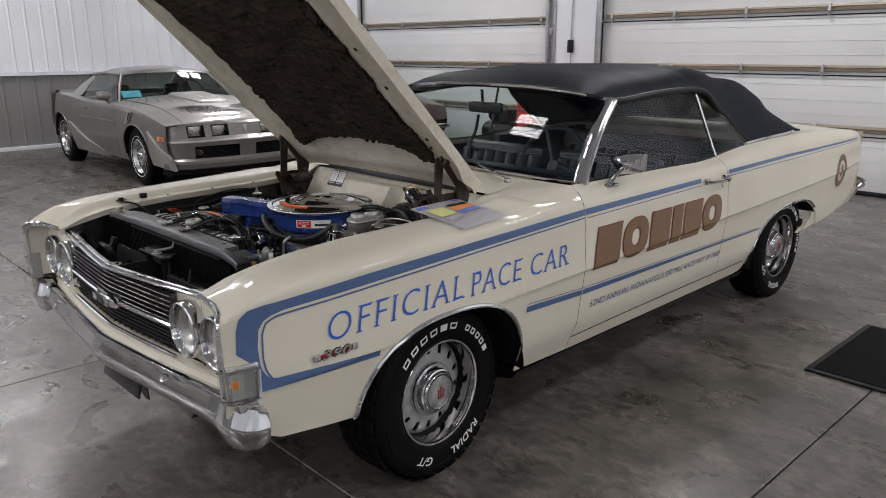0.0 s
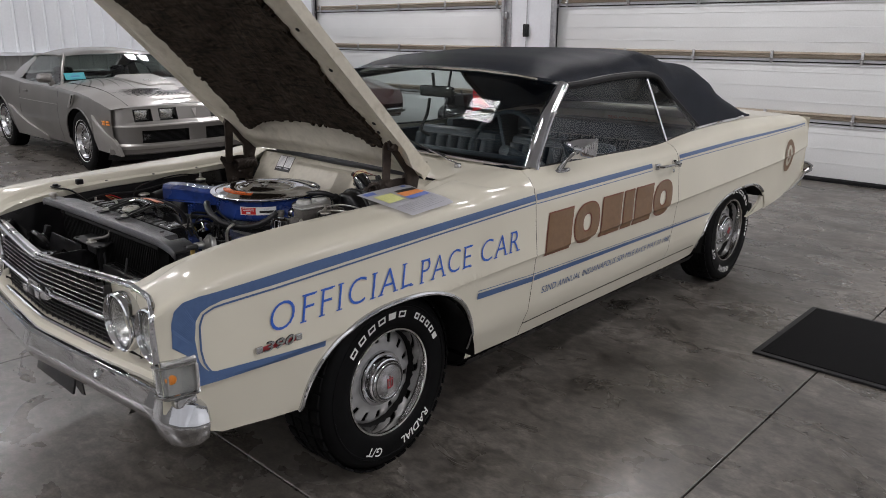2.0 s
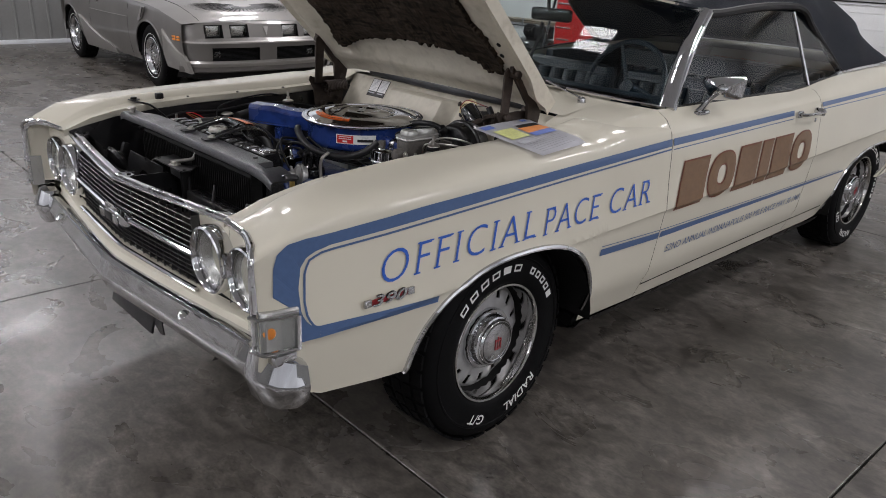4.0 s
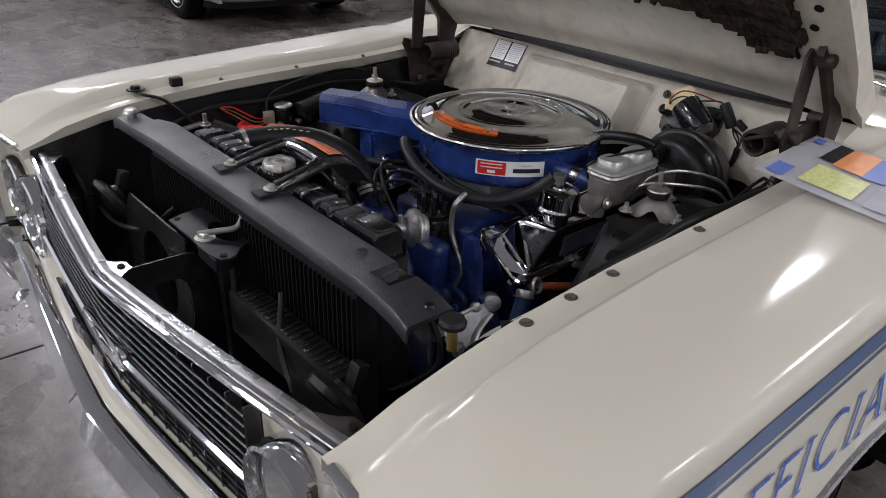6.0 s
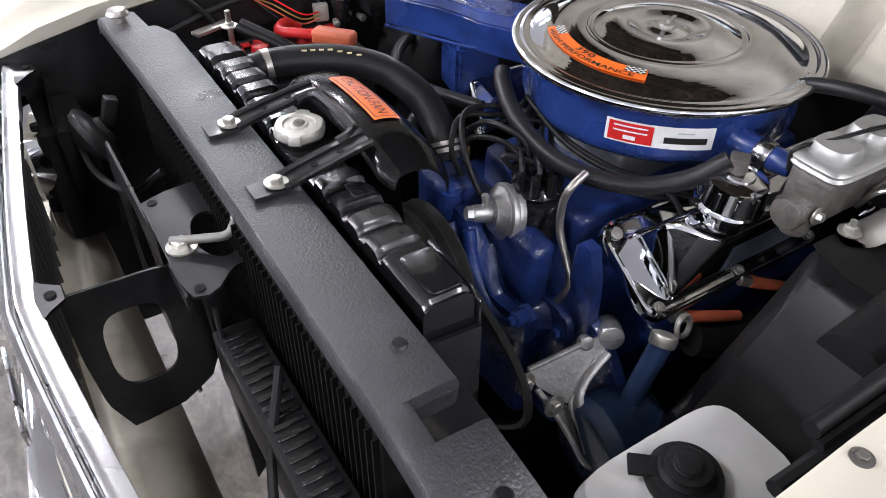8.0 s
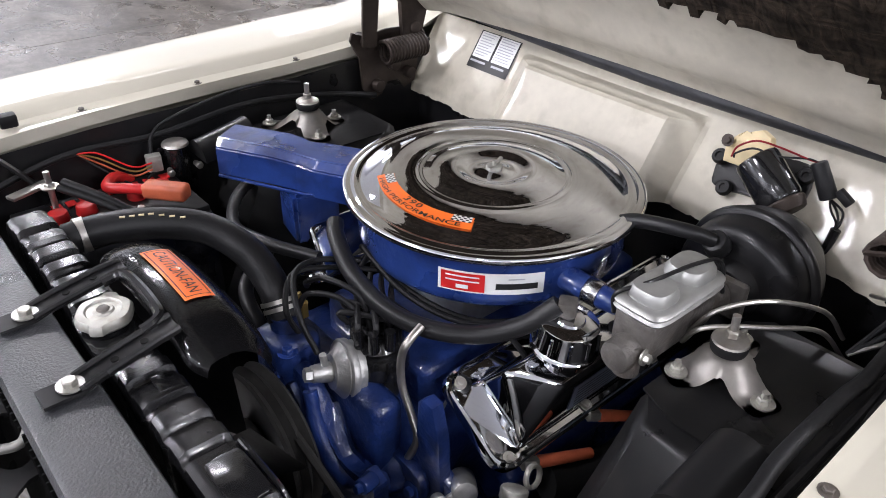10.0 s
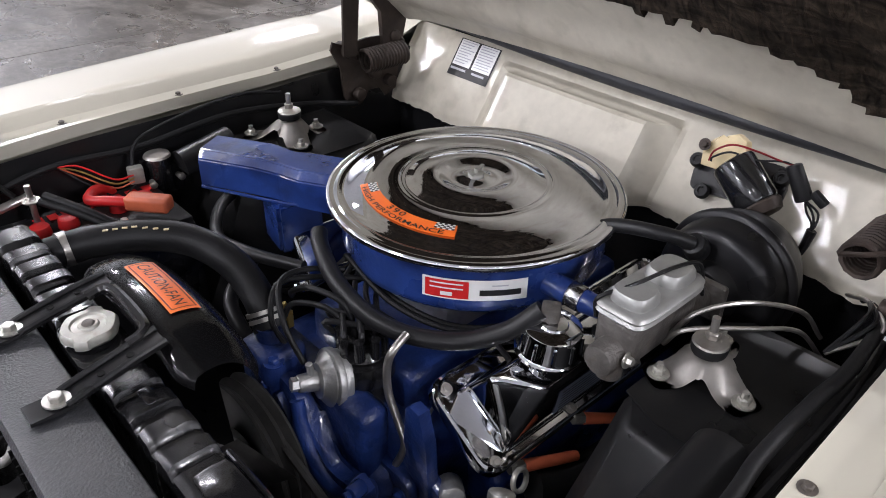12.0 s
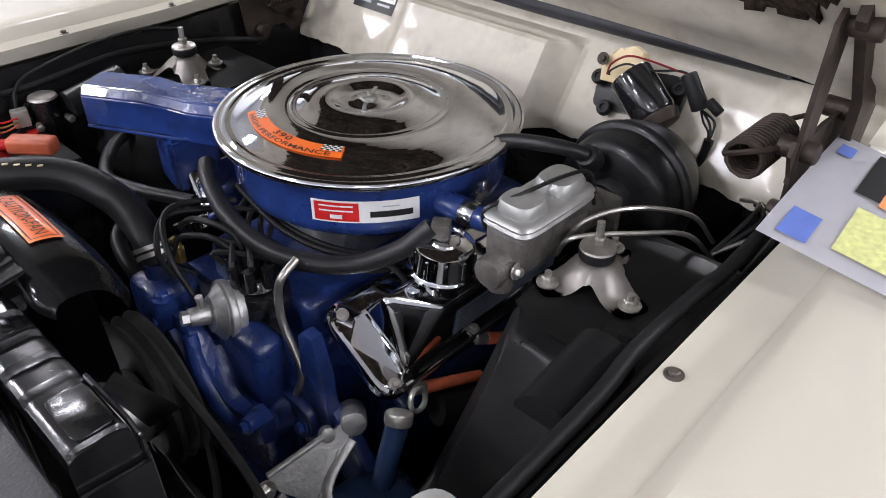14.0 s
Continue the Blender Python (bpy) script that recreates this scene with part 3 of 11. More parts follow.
def garage_door(n, ya, yb):
    d = thing("garage_door_%d" % n, "white insulated sectional garage door with tan strut rails", "garage door", kind="structure")
    w = ya - yb
    yc = (ya + yb) / 2
    h = 0.625
    z = 0.04
    k = 0
    while z < 3.9:
        bm = fresh()
        box(bm, (X1 + 0.055, yc, z + h / 2), (0.05, w - 0.02, h - 0.006), 0.004)
        for gz in (0.16, 0.31, 0.47):
            box(bm, (X1 + 0.0285, yc, z + gz), (0.004, w - 0.03, 0.006), 0.001, seg=1)
        part("door_panel", bm, DOOR_WHITE, d)
        top = z + h
        # horizontal strut near the joint
        bm = fresh()
        loft(bm, [[(X1 + 0.03 - a, y, top + 0.02 + b) for a, b in ((0, -0.035), (0.045, -0.03), (0.05, -0.012), (0.02, -0.008), (0.02, 0.008), (0.05, 0.012), (0.045, 0.03), (0, 0.035))] for y in (yb + 0.08, ya - 0.08)], True, True, True)
        part("strut", bm, STRUT, d, "tan rolled-steel strut rail")
        bm = fresh()
        box(bm, (X1 + 0.024, yc, top - 0.03), (0.012, w - 0.1, 0.03), 0.003)
        box(bm, (X1 + 0.020, yc, top - 0.075), (0.006, w - 0.1, 0.008), 0.001, seg=1)
        part("joint_cover", bm, WALL_WHITE, d)
        bm = fresh()
        box(bm, (X1 + 0.0265, yc, top - 0.052), (0.01, w - 0.06, 0.012))
        part("joint_shadow_gap", bm, RUBBER, d)
        m = int(w / 0.93)
        for i in range(m + 1):
            bm = fresh()
            y = yb + 0.18 + i * (w - 0.36) / m
            box(bm, (X1 - 0.024, y, top + 0.0), (0.014, 0.03, 0.13), 0.004)
            cyl(bm, (X1 - 0.034, y - 0.02, top - 0.01), (X1 - 0.034, y + 0.02, top - 0.01), 0.009, seg=10)
            part("hinge", bm, TRACK, d, "small galvanised hinge")
        z += h
        k += 1
    bm = fresh()
    box(bm, (X1 + 0.05, yc, 0.02), (0.06, w, 0.04), 0.01)
    part("bottom_seal", bm, RUBBER, d)
    for y, s in ((ya, 1), (yb, -1)):
        bm = fresh()
        # vertical track, angle bracket and the rubber edge
        box(bm, (X1 - 0.045, y - s * 0.02, 2.0), (0.06, 0.012, 4.0), 0.002)
        box(bm, (X1 - 0.07, y - s * 0.035, 2.0), (0.008, 0.04, 4.0), 0.002)
        box(bm, (X1 - 0.012, y + s * 0.03, 2.0), (0.012, 0.09, 4.0), 0.002)
        for i in range(6):
            box(bm, (X1 - 0.03, y + s * 0.005, 0.4 + i * 0.68), (0.05, 0.05, 0.09), 0.004)
            cyl(bm, (X1 - 0.05, y - s * 0.07, 0.62 + i * 0.625), (X1 - 0.05, y - s * 0.02, 0.62 + i * 0.625), 0.022, seg=14)
        part("vertical_track", bm, TRACK, d, "galvanised vertical door track")
        bm = fresh()
        box(bm, (X1 + 0.012, y - s * 0.008, 2.0), (0.02, 0.03, 4.0), 0.004)
        part("side_seal", bm, RUBBER, d)
    return d


for k, (ya, yb) in enumerate(DOORS):
    garage_door(k + 1, ya, yb)

# controller and conduit on the post between the doors
ctl = thing("door_opener_control", "small black door opener control box on conduit", "control box")
bm = fresh()
box(bm, (X1 - 0.03, 3.93, 1.56), (0.05, 0.075, 0.17), 0.01)
part("box", bm, RUBBER, ctl)
for k in range(3):
    bm = fresh()
    cyl(bm, (X1 - 0.055, 3.93, 1.51 + 0.05 * k), (X1 - 0.062, 3.93, 1.51 + 0.05 * k), 0.012, seg=12)
    part("button", bm, BLACK_GLOSS, ctl)
bm = fresh()
tube(bm, [(X1 - 0.02, 3.93, 1.64), (X1 - 0.02, 3.92, 2.4), (X1 - 0.02, 3.93, 4.0)], 0.008, per=4)
tube(bm, [(X1 - 0.02, 3.93, 1.48), (X1 - 0.02, 3.93, 0.8)], 0.006, per=4)
part("conduit", bm, TRACK, ctl)

# floor mat
mat_thing = thing("floor_mat", "black ribbed rubber-backed floor mat", "mat", m=pose(2.36, -1.83, 0.0))
bm = fresh()
box(bm, (0, 0, 0.006), (0.88, 0.94, 0.012), 0.004)
part("mat_edge", bm, RUBBER, mat_thing)
bm = fresh()
box(bm, (0, 0, 0.012), (0.82, 0.88, 0.008), 0.003)
part("mat_surface", bm, MAT_BLACK, mat_thing)


# ceiling lamps: pairs of LED panels
def lamp_fixture(x, y, watts):
    f = thing("ceiling_light", "white high-bay light with two LED panels hanging under the ceiling", "ceiling light", m=pose(x, y, CEIL - 0.35), group="ceiling lights")
    bm = fresh()
    box(bm, (0, 0, 0.045), (0.86, 0.66, 0.07), 0.012)
    part("housing", bm, CEILING, f)
    for dy in (-0.2, 0.2):
        bm = fresh()
        tube(bm, [(0, dy, 0.07), (0, dy, 0.36)], 0.004, per=1, seg=6)
        part("hanger", bm, TRACK, f)
    for k in (-1, 1):
        l = bpy.data.lights.new("led_panel", "AREA")
        l.shape, l.energy, l.color = "RECTANGLE", watts / 2, (1.0, 1.0, 1.03)
        l.size, l.size_y = 0.32, 0.58
        ob = new("led_panel", l)
        ob.parent = f
        ob.matrix_basis = pose(0.225 * k, 0, 0.004)


# unseen row y = -7.4 is added to brighten the near side; factors tuned
LAMPS = [(-7.9, -7.4, 0.8), (-7.9, -3.2, 0.8), (-7.9, 1.15, 2.0), (-7.9, 5.4, 1.3), (-7.9, 9.3, 0.9),
         (-3.65, -7.4, 0.8), (-3.65, -3.2, 0.12), (-3.65, 1.15, 0.70), (-3.65, 5.4, 1.7), (-3.65, 9.3, 0.8),
         (0.65, -7.4, 1.9), (0.65, -3.2, 0.38), (0.65, 1.15, 0.22), (0.65, 5.4, 0.75), (0.65, 9.3, 0.7),
         (4.95, -7.4, 1.8), (4.95, -3.2, 1.1), (4.95, 1.15, 0.8), (4.95, 5.4, 0.9), (4.95, 9.3, 0.6)]
for x, y, v in LAMPS:
    lamp_fixture(x, y, LAMP_WATTS * v)

# ---------- the cream convertible ----------
CAR = thing("convertible_car", "cream 1960s convertible with blue stripes and open hood, parked on concrete", "car", m=pose(0, 0, 0, 0, 0, 0.76))
WX = [-0.86, -0.80, -0.70, -0.5, 0.0, 0.8, 1.9, 2.6, 3.2, 3.8, 4.12]
WY = [0.835, 0.858, 0.872, 0.882, 0.887, 0.892, 0.892, 0.890, 0.885, 0.872, 0.850]
SX = [-0.86, -0.80, -0.72, -0.5, -0.2, 0.15, 0.74, 1.2, 1.72, 2.2, 2.75, 3.5, 4.12]
SZ = [0.795, 0.830, 0.858, 0.872, 0.884, 0.896, 0.915, 0.919, 0.922, 0.932, 0.940, 0.940, 0.925]
OZ = [0.20, 0.25, 0.30, 0.36, 0.412, 0.57, 0.650, 0.683, 0.695, 0.78, 0.86, 0.90, 0.96]
OY = [-0.125, -0.100, -0.080, -0.056, -0.034, -0.019, -0.0100, -0.0060, 0.0, -0.008, -0.014, -0.020, -0.045]
CREASE_X = [-0.86, 0.40, 2.0, 3.5, 4.12]
CREASE_Z = [0.600, 0.642, 0.678, 0.712, 0.748]
SEAM = [(0.74, 0.343), (1.14, 0.350), (1.66, 0.353), (2.36, 0.354)]


def half_width(x):
    return float(np.interp(x, WX, WY))


def shoulder(x):
    return float(np.interp(x, SX, SZ))


def crease(x):
    return float(np.interp(x, CREASE_X, CREASE_Z))


def side_y(x, z):
    lift = float(np.interp(z, [0.42, 0.58, 0.78, 0.88], [0, 1, 1, 0])) * (0.695 - crease(x))
    return half_width(x) + float(np.interp(z + lift, OZ, OY))


SILLX = [-0.86, -0.70, -0.40, 0.40, 0.7, 2.3, 3.4, 3.7, 4.12]
SILLZ = [0.56, 0.435, 0.398, 0.285, 0.28, 0.28, 0.40, 0.43, 0.52]
ARCHES = ((-0.015, 0.315, 0.405, 0.345, 2.4), (2.90, 0.30, 0.50, 0.320, 2.5))


def sill(x):
    z = float(np.interp(x, SILLX, SILLZ))
    for cx, cz, rx, rz, p in ARCHES:
        d = abs(x - cx) / rx
        if d < 1:
            z = max(z, cz + rz * (1 - d ** p) ** (1 / p))
    return z


def stations(a, b, step=0.04):
    xs = set(np.round(np.arange(a, b, step), 4).tolist()) | {a, b}
    for cx, cz, rx, rz, p in ARCHES:
        for k in range(49):
            x = cx + rx * math.cos(math.pi * k / 48) * 0.9999
            if a < x < b:
                xs.add(round(x, 5))
    return sorted(xs)


def side_column(x, s, n=16):
    """Points down the side from the shoulder to the sill or arch, s = -1 near, +1 far."""
    zt, zb = shoulder(x), sill(x)
    c = max(crease(x), zb + 0.006)
    zs = sorted(np.linspace(zt, zb, n).tolist() + [c, max(c - 0.012, zb + 0.003), zb + 0.0015], reverse=True)
    return [Vector((x, s * side_y(x, z), z)) for z in zs]


LX = [-0.84, -0.78, -0.70, -0.60, -0.5, -0.3, 0.1, 0.3, 0.42, 0.47]
LZ = [0.828, 0.838, 0.856, 0.876, 0.889, 0.898, 0.902, 0.912, 0.930, 0.945]
LY = [0.600, 0.604, 0.606, 0.606, 0.603, 0.598, 0.594, 0.594, 0.596, 0.598]


def nose_x(x, y):
    """Draws the fender's front edge back towards the grille header."""
    if x >= -0.68:
        return x
    front = float(np.interp(abs(y), [0.58, 0.72, 0.79, 0.82], [-0.776, -0.79, -0.815, -0.836]))
    return -0.68 - (-0.68 - x) / 0.16 * (-0.68 - front)


def fender_top(x, s):
    """Points from the lip at the engine opening out to the shoulder."""
    ly, lz, zs = float(np.interp(x, LX, LY)), float(np.interp(x, LX, LZ)), shoulder(x)
    w = side_y(x, zs)
    k = float(np.interp(x, [-0.86, -0.6, 0.3, 0.5], [0.2, 1, 1, 0.5]))
    crown = max(zs + 0.034 * k + 0.006, lz + 0.02 * k)
    edge = ly - 0.022 if s < 0 else ly + float(np.interp(x, [-0.75, -0.5, -0.41, -0.2, 0.0, 0.35], [-0.022, -0.012, -0.002, 0.010, 0.016, 0.010]))
    pts = [(edge, lz - 0.022), (edge, lz), (ly + 0.020, lz + 0.001), (ly + 0.034, lz + 0.006), (ly + 0.046, lz + 0.024 * k), (ly + 0.056, lz + 0.029 * k)]
    y0, z0 = ly + 0.056, lz + 0.029 * k
    for t in (0.14, 0.28, 0.42, 0.56, 0.68, 0.78, 0.86, 0.92, 0.96, 0.985):
        dip = max(0.0, 1 - t / 0.62) ** 2
        pts.append((y0 + (w - y0) * t, zs + (crown - zs) * (1 - t ** 5) ** 0.45 - (crown - z0) * dip))
    return [Vector((nose_x(x, y), s * y, z)) for y, z in pts]


def add_panel(rows, s, name, label="", mat=CREAM, bm=None):
    bm = bm or fresh()
    g = [[bm.verts.new(p) for p in row] for row in rows]
    for a, b in zip(g, g[1:]):
        for i in range(len(a) - 1):
            q = (a[i], b[i], b[i + 1], a[i + 1])
            bm.faces.new(q if s < 0 else tuple(reversed(q)))
    return part(name, bm, mat, CAR, label, angle=30)


def arch_lip(cx, s, a, x0, x1):
    pts = []
    for x in stations(x0, x1, 0.5):
        z = sill(x)
        pts.append((x, s * (side_y(x, z) + 0.001), z))
    bm = fresh()
    tube(bm, pts, 0.0085, seg=8, per=1)
    part("wheel_lip_moulding", bm, CHROME, CAR, "bright wheel-arch moulding")


for s in (-1, 1):
    rows = [fender_top(x, s) + side_column(x, s) for x in stations(-0.84, 0.7375)]
    # cap of the fender nose
    add_panel(rows, s, "front_fender", "cream front fender")
    bm = fresh()
    prof = fender_top(-0.84, s)[7:] + [p for p in side_column(-0.84, s, 24) if p.z > 0.69]
    tube(bm, [p + Vector((-0.002, s * 0.0, 0.0)) for p in prof], 0.0065, seg=8, per=1)
    part("nose_edge", bm, CHROME, CAR, "bright edge moulding on fender nose")
    rows = [side_column(x, s) for x in stations(0.7405, 1.9870)]
    add_panel(rows, s, "door_panel", "cream door outer panel")
    rows = [side_column(x, s) for x in stations(1.990, 4.12)]
    add_panel(rows, s, "quarter_panel", "cream rear quarter panel")
    for cx, cz, rx, rz, p in ARCHES:
        x0, x1 = cx - rx * 0.999, cx + rx * 0.999
        arch_lip(cx, s, 1, x0, x1 if cx < 1 else cx + 0.78 * rx)
        # inner wheel house
        bm = fresh()
        ring = []
        for k in range(25):
            a = math.pi * k / 24
            zz = cz + rz * 1.03 * math.sin(a)
            if (cx < 1 and (a < 1.6 or zz > 0.41)) or (cx > 1 and (a > 1 or zz > 0.50)):
                ring.append((cx + rx * math.cos(a), zz))
        loft(bm, [[(x, s * y, z) for x, z in ring] for y in (0.865, 0.60)], closed=False)
        prism(bm, [(cx - rx * 0.6, 0.42)] + [(cx + (0.20 if cx > 1 else rx * 0.6), 0.40)] + ring, (0, s * 0.60, 0), (1, 0, 0), (0, 0, 1), 0.004)
        part("wheel_house", bm, BLACK_MATT, CAR)
    # lower tail of the quarter behind the rear wheel
    bm = fresh()
    tail = [(3.41, 0.52), (3.36, 0.555), (3.298, 0.560), (3.297, 0.514), (3.265, 0.463), (3.183, 0.420), (3.119, 0.387), (3.30, 0.400), (3.41, 0.413)]
    va = [bm.verts.new((x, s * (side_y(x, z) - 0.003), z)) for x, z in tail]
    vb = [bm.verts.new((x, s * (side_y(x, z) - 0.020), z)) for x, z in tail]
    ring_faces(bm, va, vb)
    bm.faces.new(va)
    bm.faces.new(list(reversed(vb)))
    bmesh.ops.recalc_face_normals(bm, faces=bm.faces[:])
    part("quarter_tail", bm, CREAM, CAR, "cream lower tail of the quarter panel")
    # seam along the foot of the door
    bm = fresh()
    tube(bm, [(x, s * (side_y(x, z) + 0.0005), z) for x, z in SEAM], 0.0022, seg=5, per=2)
    part("door_foot_seam", bm, BLACK_MATT, CAR)
    # rocker below the door
    bm = fresh()
    loft(bm, [[(x, s * y, z) for y, z in ((0.805, 0.275), (0.795, 0.258), (0.78, 0.238), (0.72, 0.222), (0.55, 0.20))] for x in (0.42, 0.7, 2.2, 2.44)], closed=False)
    part("rocker_panel", bm, BLACK_SATIN, CAR)

# door and quarter tops up to the belt line
BX = [0.735, 0.85, 1.4, 1.80, 1.96, 2.10, 2.3, 2.7, 3.1, 3.5, 4.12]
BZ = [0.984, 0.981, 0.974, 0.966, 0.972, 0.986, 0.998, 1.006, 1.004, 0.992, 0.955]
BY = [0.795, 0.800, 0.800, 0.798, 0.795, 0.79, 0.78, 0.775, 0.772, 0.77, 0.76]


def belt(x):
    return float(np.interp(x, BX, BZ)), float(np.interp(x, BX, BY))


def belt_column(x, s):
    zb, yb = belt(x)
    zs = shoulder(x)
    w = side_y(x, zs)
    pts = [(yb - 0.012, zb - 0.03), (yb - 0.008, zb), (yb, zb + 0.004), (yb + 0.25 * (w - yb), zb - 0.002 - 0.08 * (zb - zs)), (yb + 0.62 * (w - yb), zb - 0.36 * (zb - zs)), (w - 0.008, zs + 0.25 * (zb - zs)), (w, zs)]
    return [Vector((x, s * y, z)) for y, z in pts]


for s in (-1, 1):
    add_panel([belt_column(x, s) for x in stations(0.7405, 1.9870)], s, "door_top")
    add_panel([belt_column(x, s) for x in stations(1.990, 4.12)], s, "quarter_top")
    # cowl side, from the fender up to the windscreen foot
    rows = []
    for x in np.linspace(0.40, 0.7375, 10):
        zb, yb = belt(0.735)
        k = (x - 0.40) / 0.3375
        top = fender_top(min(x, 0.47), s)
        zs = shoulder(x)
        w = side_y(x, zs)
        y0 = 0.60
        z0 = float(np.interp(x, [0.40, 0.47, 0.60, 0.735], [0.928, 0.955, 0.975, 0.988]))
        rows.append([Vector((x, s * y, z)) for y, z in ((y0 - 0.03, z0 - 0.001), (y0 + 0.03, z0), (0.70, z0 - 0.004 + 0.002 * k))] + [Vector((x, s * y, z)) * (1 - k ** 2) + Vector((x, q.y, q.z)) * k ** 2 for (y, z), q in zip(((0.76, z0 - 0.010), (0.80, z0 - 0.016), (w - 0.05, zs + 0.030), (w - 0.018, zs + 0.018), (w, zs)), belt_column(0.7405, s)[2:])])
    add_panel(rows, s, "cowl_side")

# black seams at the door gaps
for s in (-1, 1):
    bm = fresh()
    for x in (0.7385, 1.9885):
        rings = []
        for d in (-0.0016, 0.0016):
            col = belt_column(x, s)[2:] if x > 1 else [Vector((x, s * side_y(x, shoulder(x)), shoulder(x) + 0.01))]
            pts = col + side_column(x, s)[1:]
            rings.append([Vector((p.x + d, p.y - s * 0.0012, p.z)) for p in pts])
        loft(bm, rings, closed=False)
    part("door_gap", bm, BLACK_MATT, CAR)

# deck behind the top, tail panel
bm = fresh()
xs = [2.72, 2.9, 3.2, 3.5, 3.8, 4.02, 4.12]
rows = []
for x in xs:
    zb, yb = belt(x)
    rows.append([Vector((x, y, zb + 0.004 + 0.022 * (1 - (y / yb) ** 2) - (0.02 if x > 4.1 else 0))) for y in np.linspace(-yb, yb, 15)])
loft(bm, rows, closed=False)
part("deck_lid", bm, CREAM, CAR, "cream rear deck", angle=30)
bm = fresh()
loft(bm, [[(4.12, y, z) for y in np.linspace(-0.84, 0.84, 9)] for z in (0.95, 0.90, 0.60, 0.45)], closed=False)
part("tail_panel", bm, CREAM, CAR)
bm = fresh()
box(bm, (4.135, 0, 0.78), (0.03, 1.62, 0.15), 0.012)
part("tail_lamp_panel", bm, RED, CAR, "red tail lamp panel")
bm = fresh()
tube(bm, [(3.74, -0.846, 0.447), (3.95, -0.848, 0.482), (4.10, -0.844, 0.540), (4.18, -0.80, 0.595), (4.21, 0, 0.60), (4.18, 0.80, 0.595), (4.10, 0.844, 0.540), (3.95, 0.848, 0.482), (3.74, 0.846, 0.447)], 0.045, seg=12, radii=[0.006, 0.014, 0.022, 0.034, 0.05, 0.034, 0.022, 0.014, 0.006], flat=0.5)
part("rear_bumper", bm, CHROME, CAR, "chrome rear bumper")
bm = fresh()
box(bm, (4.135, -0.80, 0.80), (0.03, 0.06, 0.22), 0.012)
part("tail_lamp_bezel", bm, CHROME_DULL, CAR)

# underbody
bm = fresh()
box(bm, (1.9, 0, 0.27), (4.0, 1.18, 0.10), 0.02)
box(bm, (1.2, 0, 0.24), (1.5, 1.5, 0.05), 0.01)
part("floor_pan", bm, BLACK_MATT, CAR)

# ---------- stripes and writing on the sides ----------
def on_side(s, off=0.0025):
    return lambda x, z: Vector((x, s * (side_y(x, z) + off), z))


def drape(bm, s, off):
    """Cuts a flat marking along the body crease and lays it on the panel."""
    xm = sum(v.co.x for v in bm.verts) / len(bm.verts)
    rise = (crease(xm + 0.1) - crease(xm - 0.1)) / 0.2
    for d in (-0.08, -0.04, -0.012, 0.0, 0.04, 0.08):
        bmesh.ops.bisect_plane(bm, geom=bm.verts[:] + bm.edges[:] + bm.faces[:], dist=0.00001, plane_co=(xm, 0, crease(xm) + d), plane_no=(-rise, 0, 1))
    for v in bm.verts:
        v.co.y = s * (side_y(v.co.x, v.co.z) + off)


def strip(bm, s, top, bottom, x0, x1, n=40, off=0.0022):
    """A painted band between two height functions of x."""
    f = on_side(s, off)
    g = [[bm.verts.new(f(x, z)) for z in np.linspace(top(x), bottom(x), 4)] for x in np.linspace(x0, x1, n)]
    for a, b in zip(g, g[1:]):
        for i in range(3):
            q = (a[i], b[i], b[i + 1], a[i + 1])
            bm.faces.new(q if s < 0 else tuple(reversed(q)))


def ring_band(bm, s, outer, inner, off=0.0022):
    f = on_side(s, off)
    a = [bm.verts.new(f(*p)) for p in outer]
    b = [bm.verts.new(f(*p)) for p in inner]
    for i in range(len(a) - 1):
        q = (a[i], b[i], b[i + 1], a[i + 1])
        bm.faces.new(tuple(reversed(q)) if s < 0 else q)


def dense(pts, n=60):
    v = [Vector((p[0], p[1], 0)) for p in pts]
    acc = [0.0]
    for a, b in zip(v, v[1:]):
        acc.append(acc[-1] + (b - a).length)
    return [(float(np.interp(t, acc, [p[0] for p in pts])), float(np.interp(t, acc, [p[1] for p in pts]))) for t in np.linspace(0, acc[-1], n)]


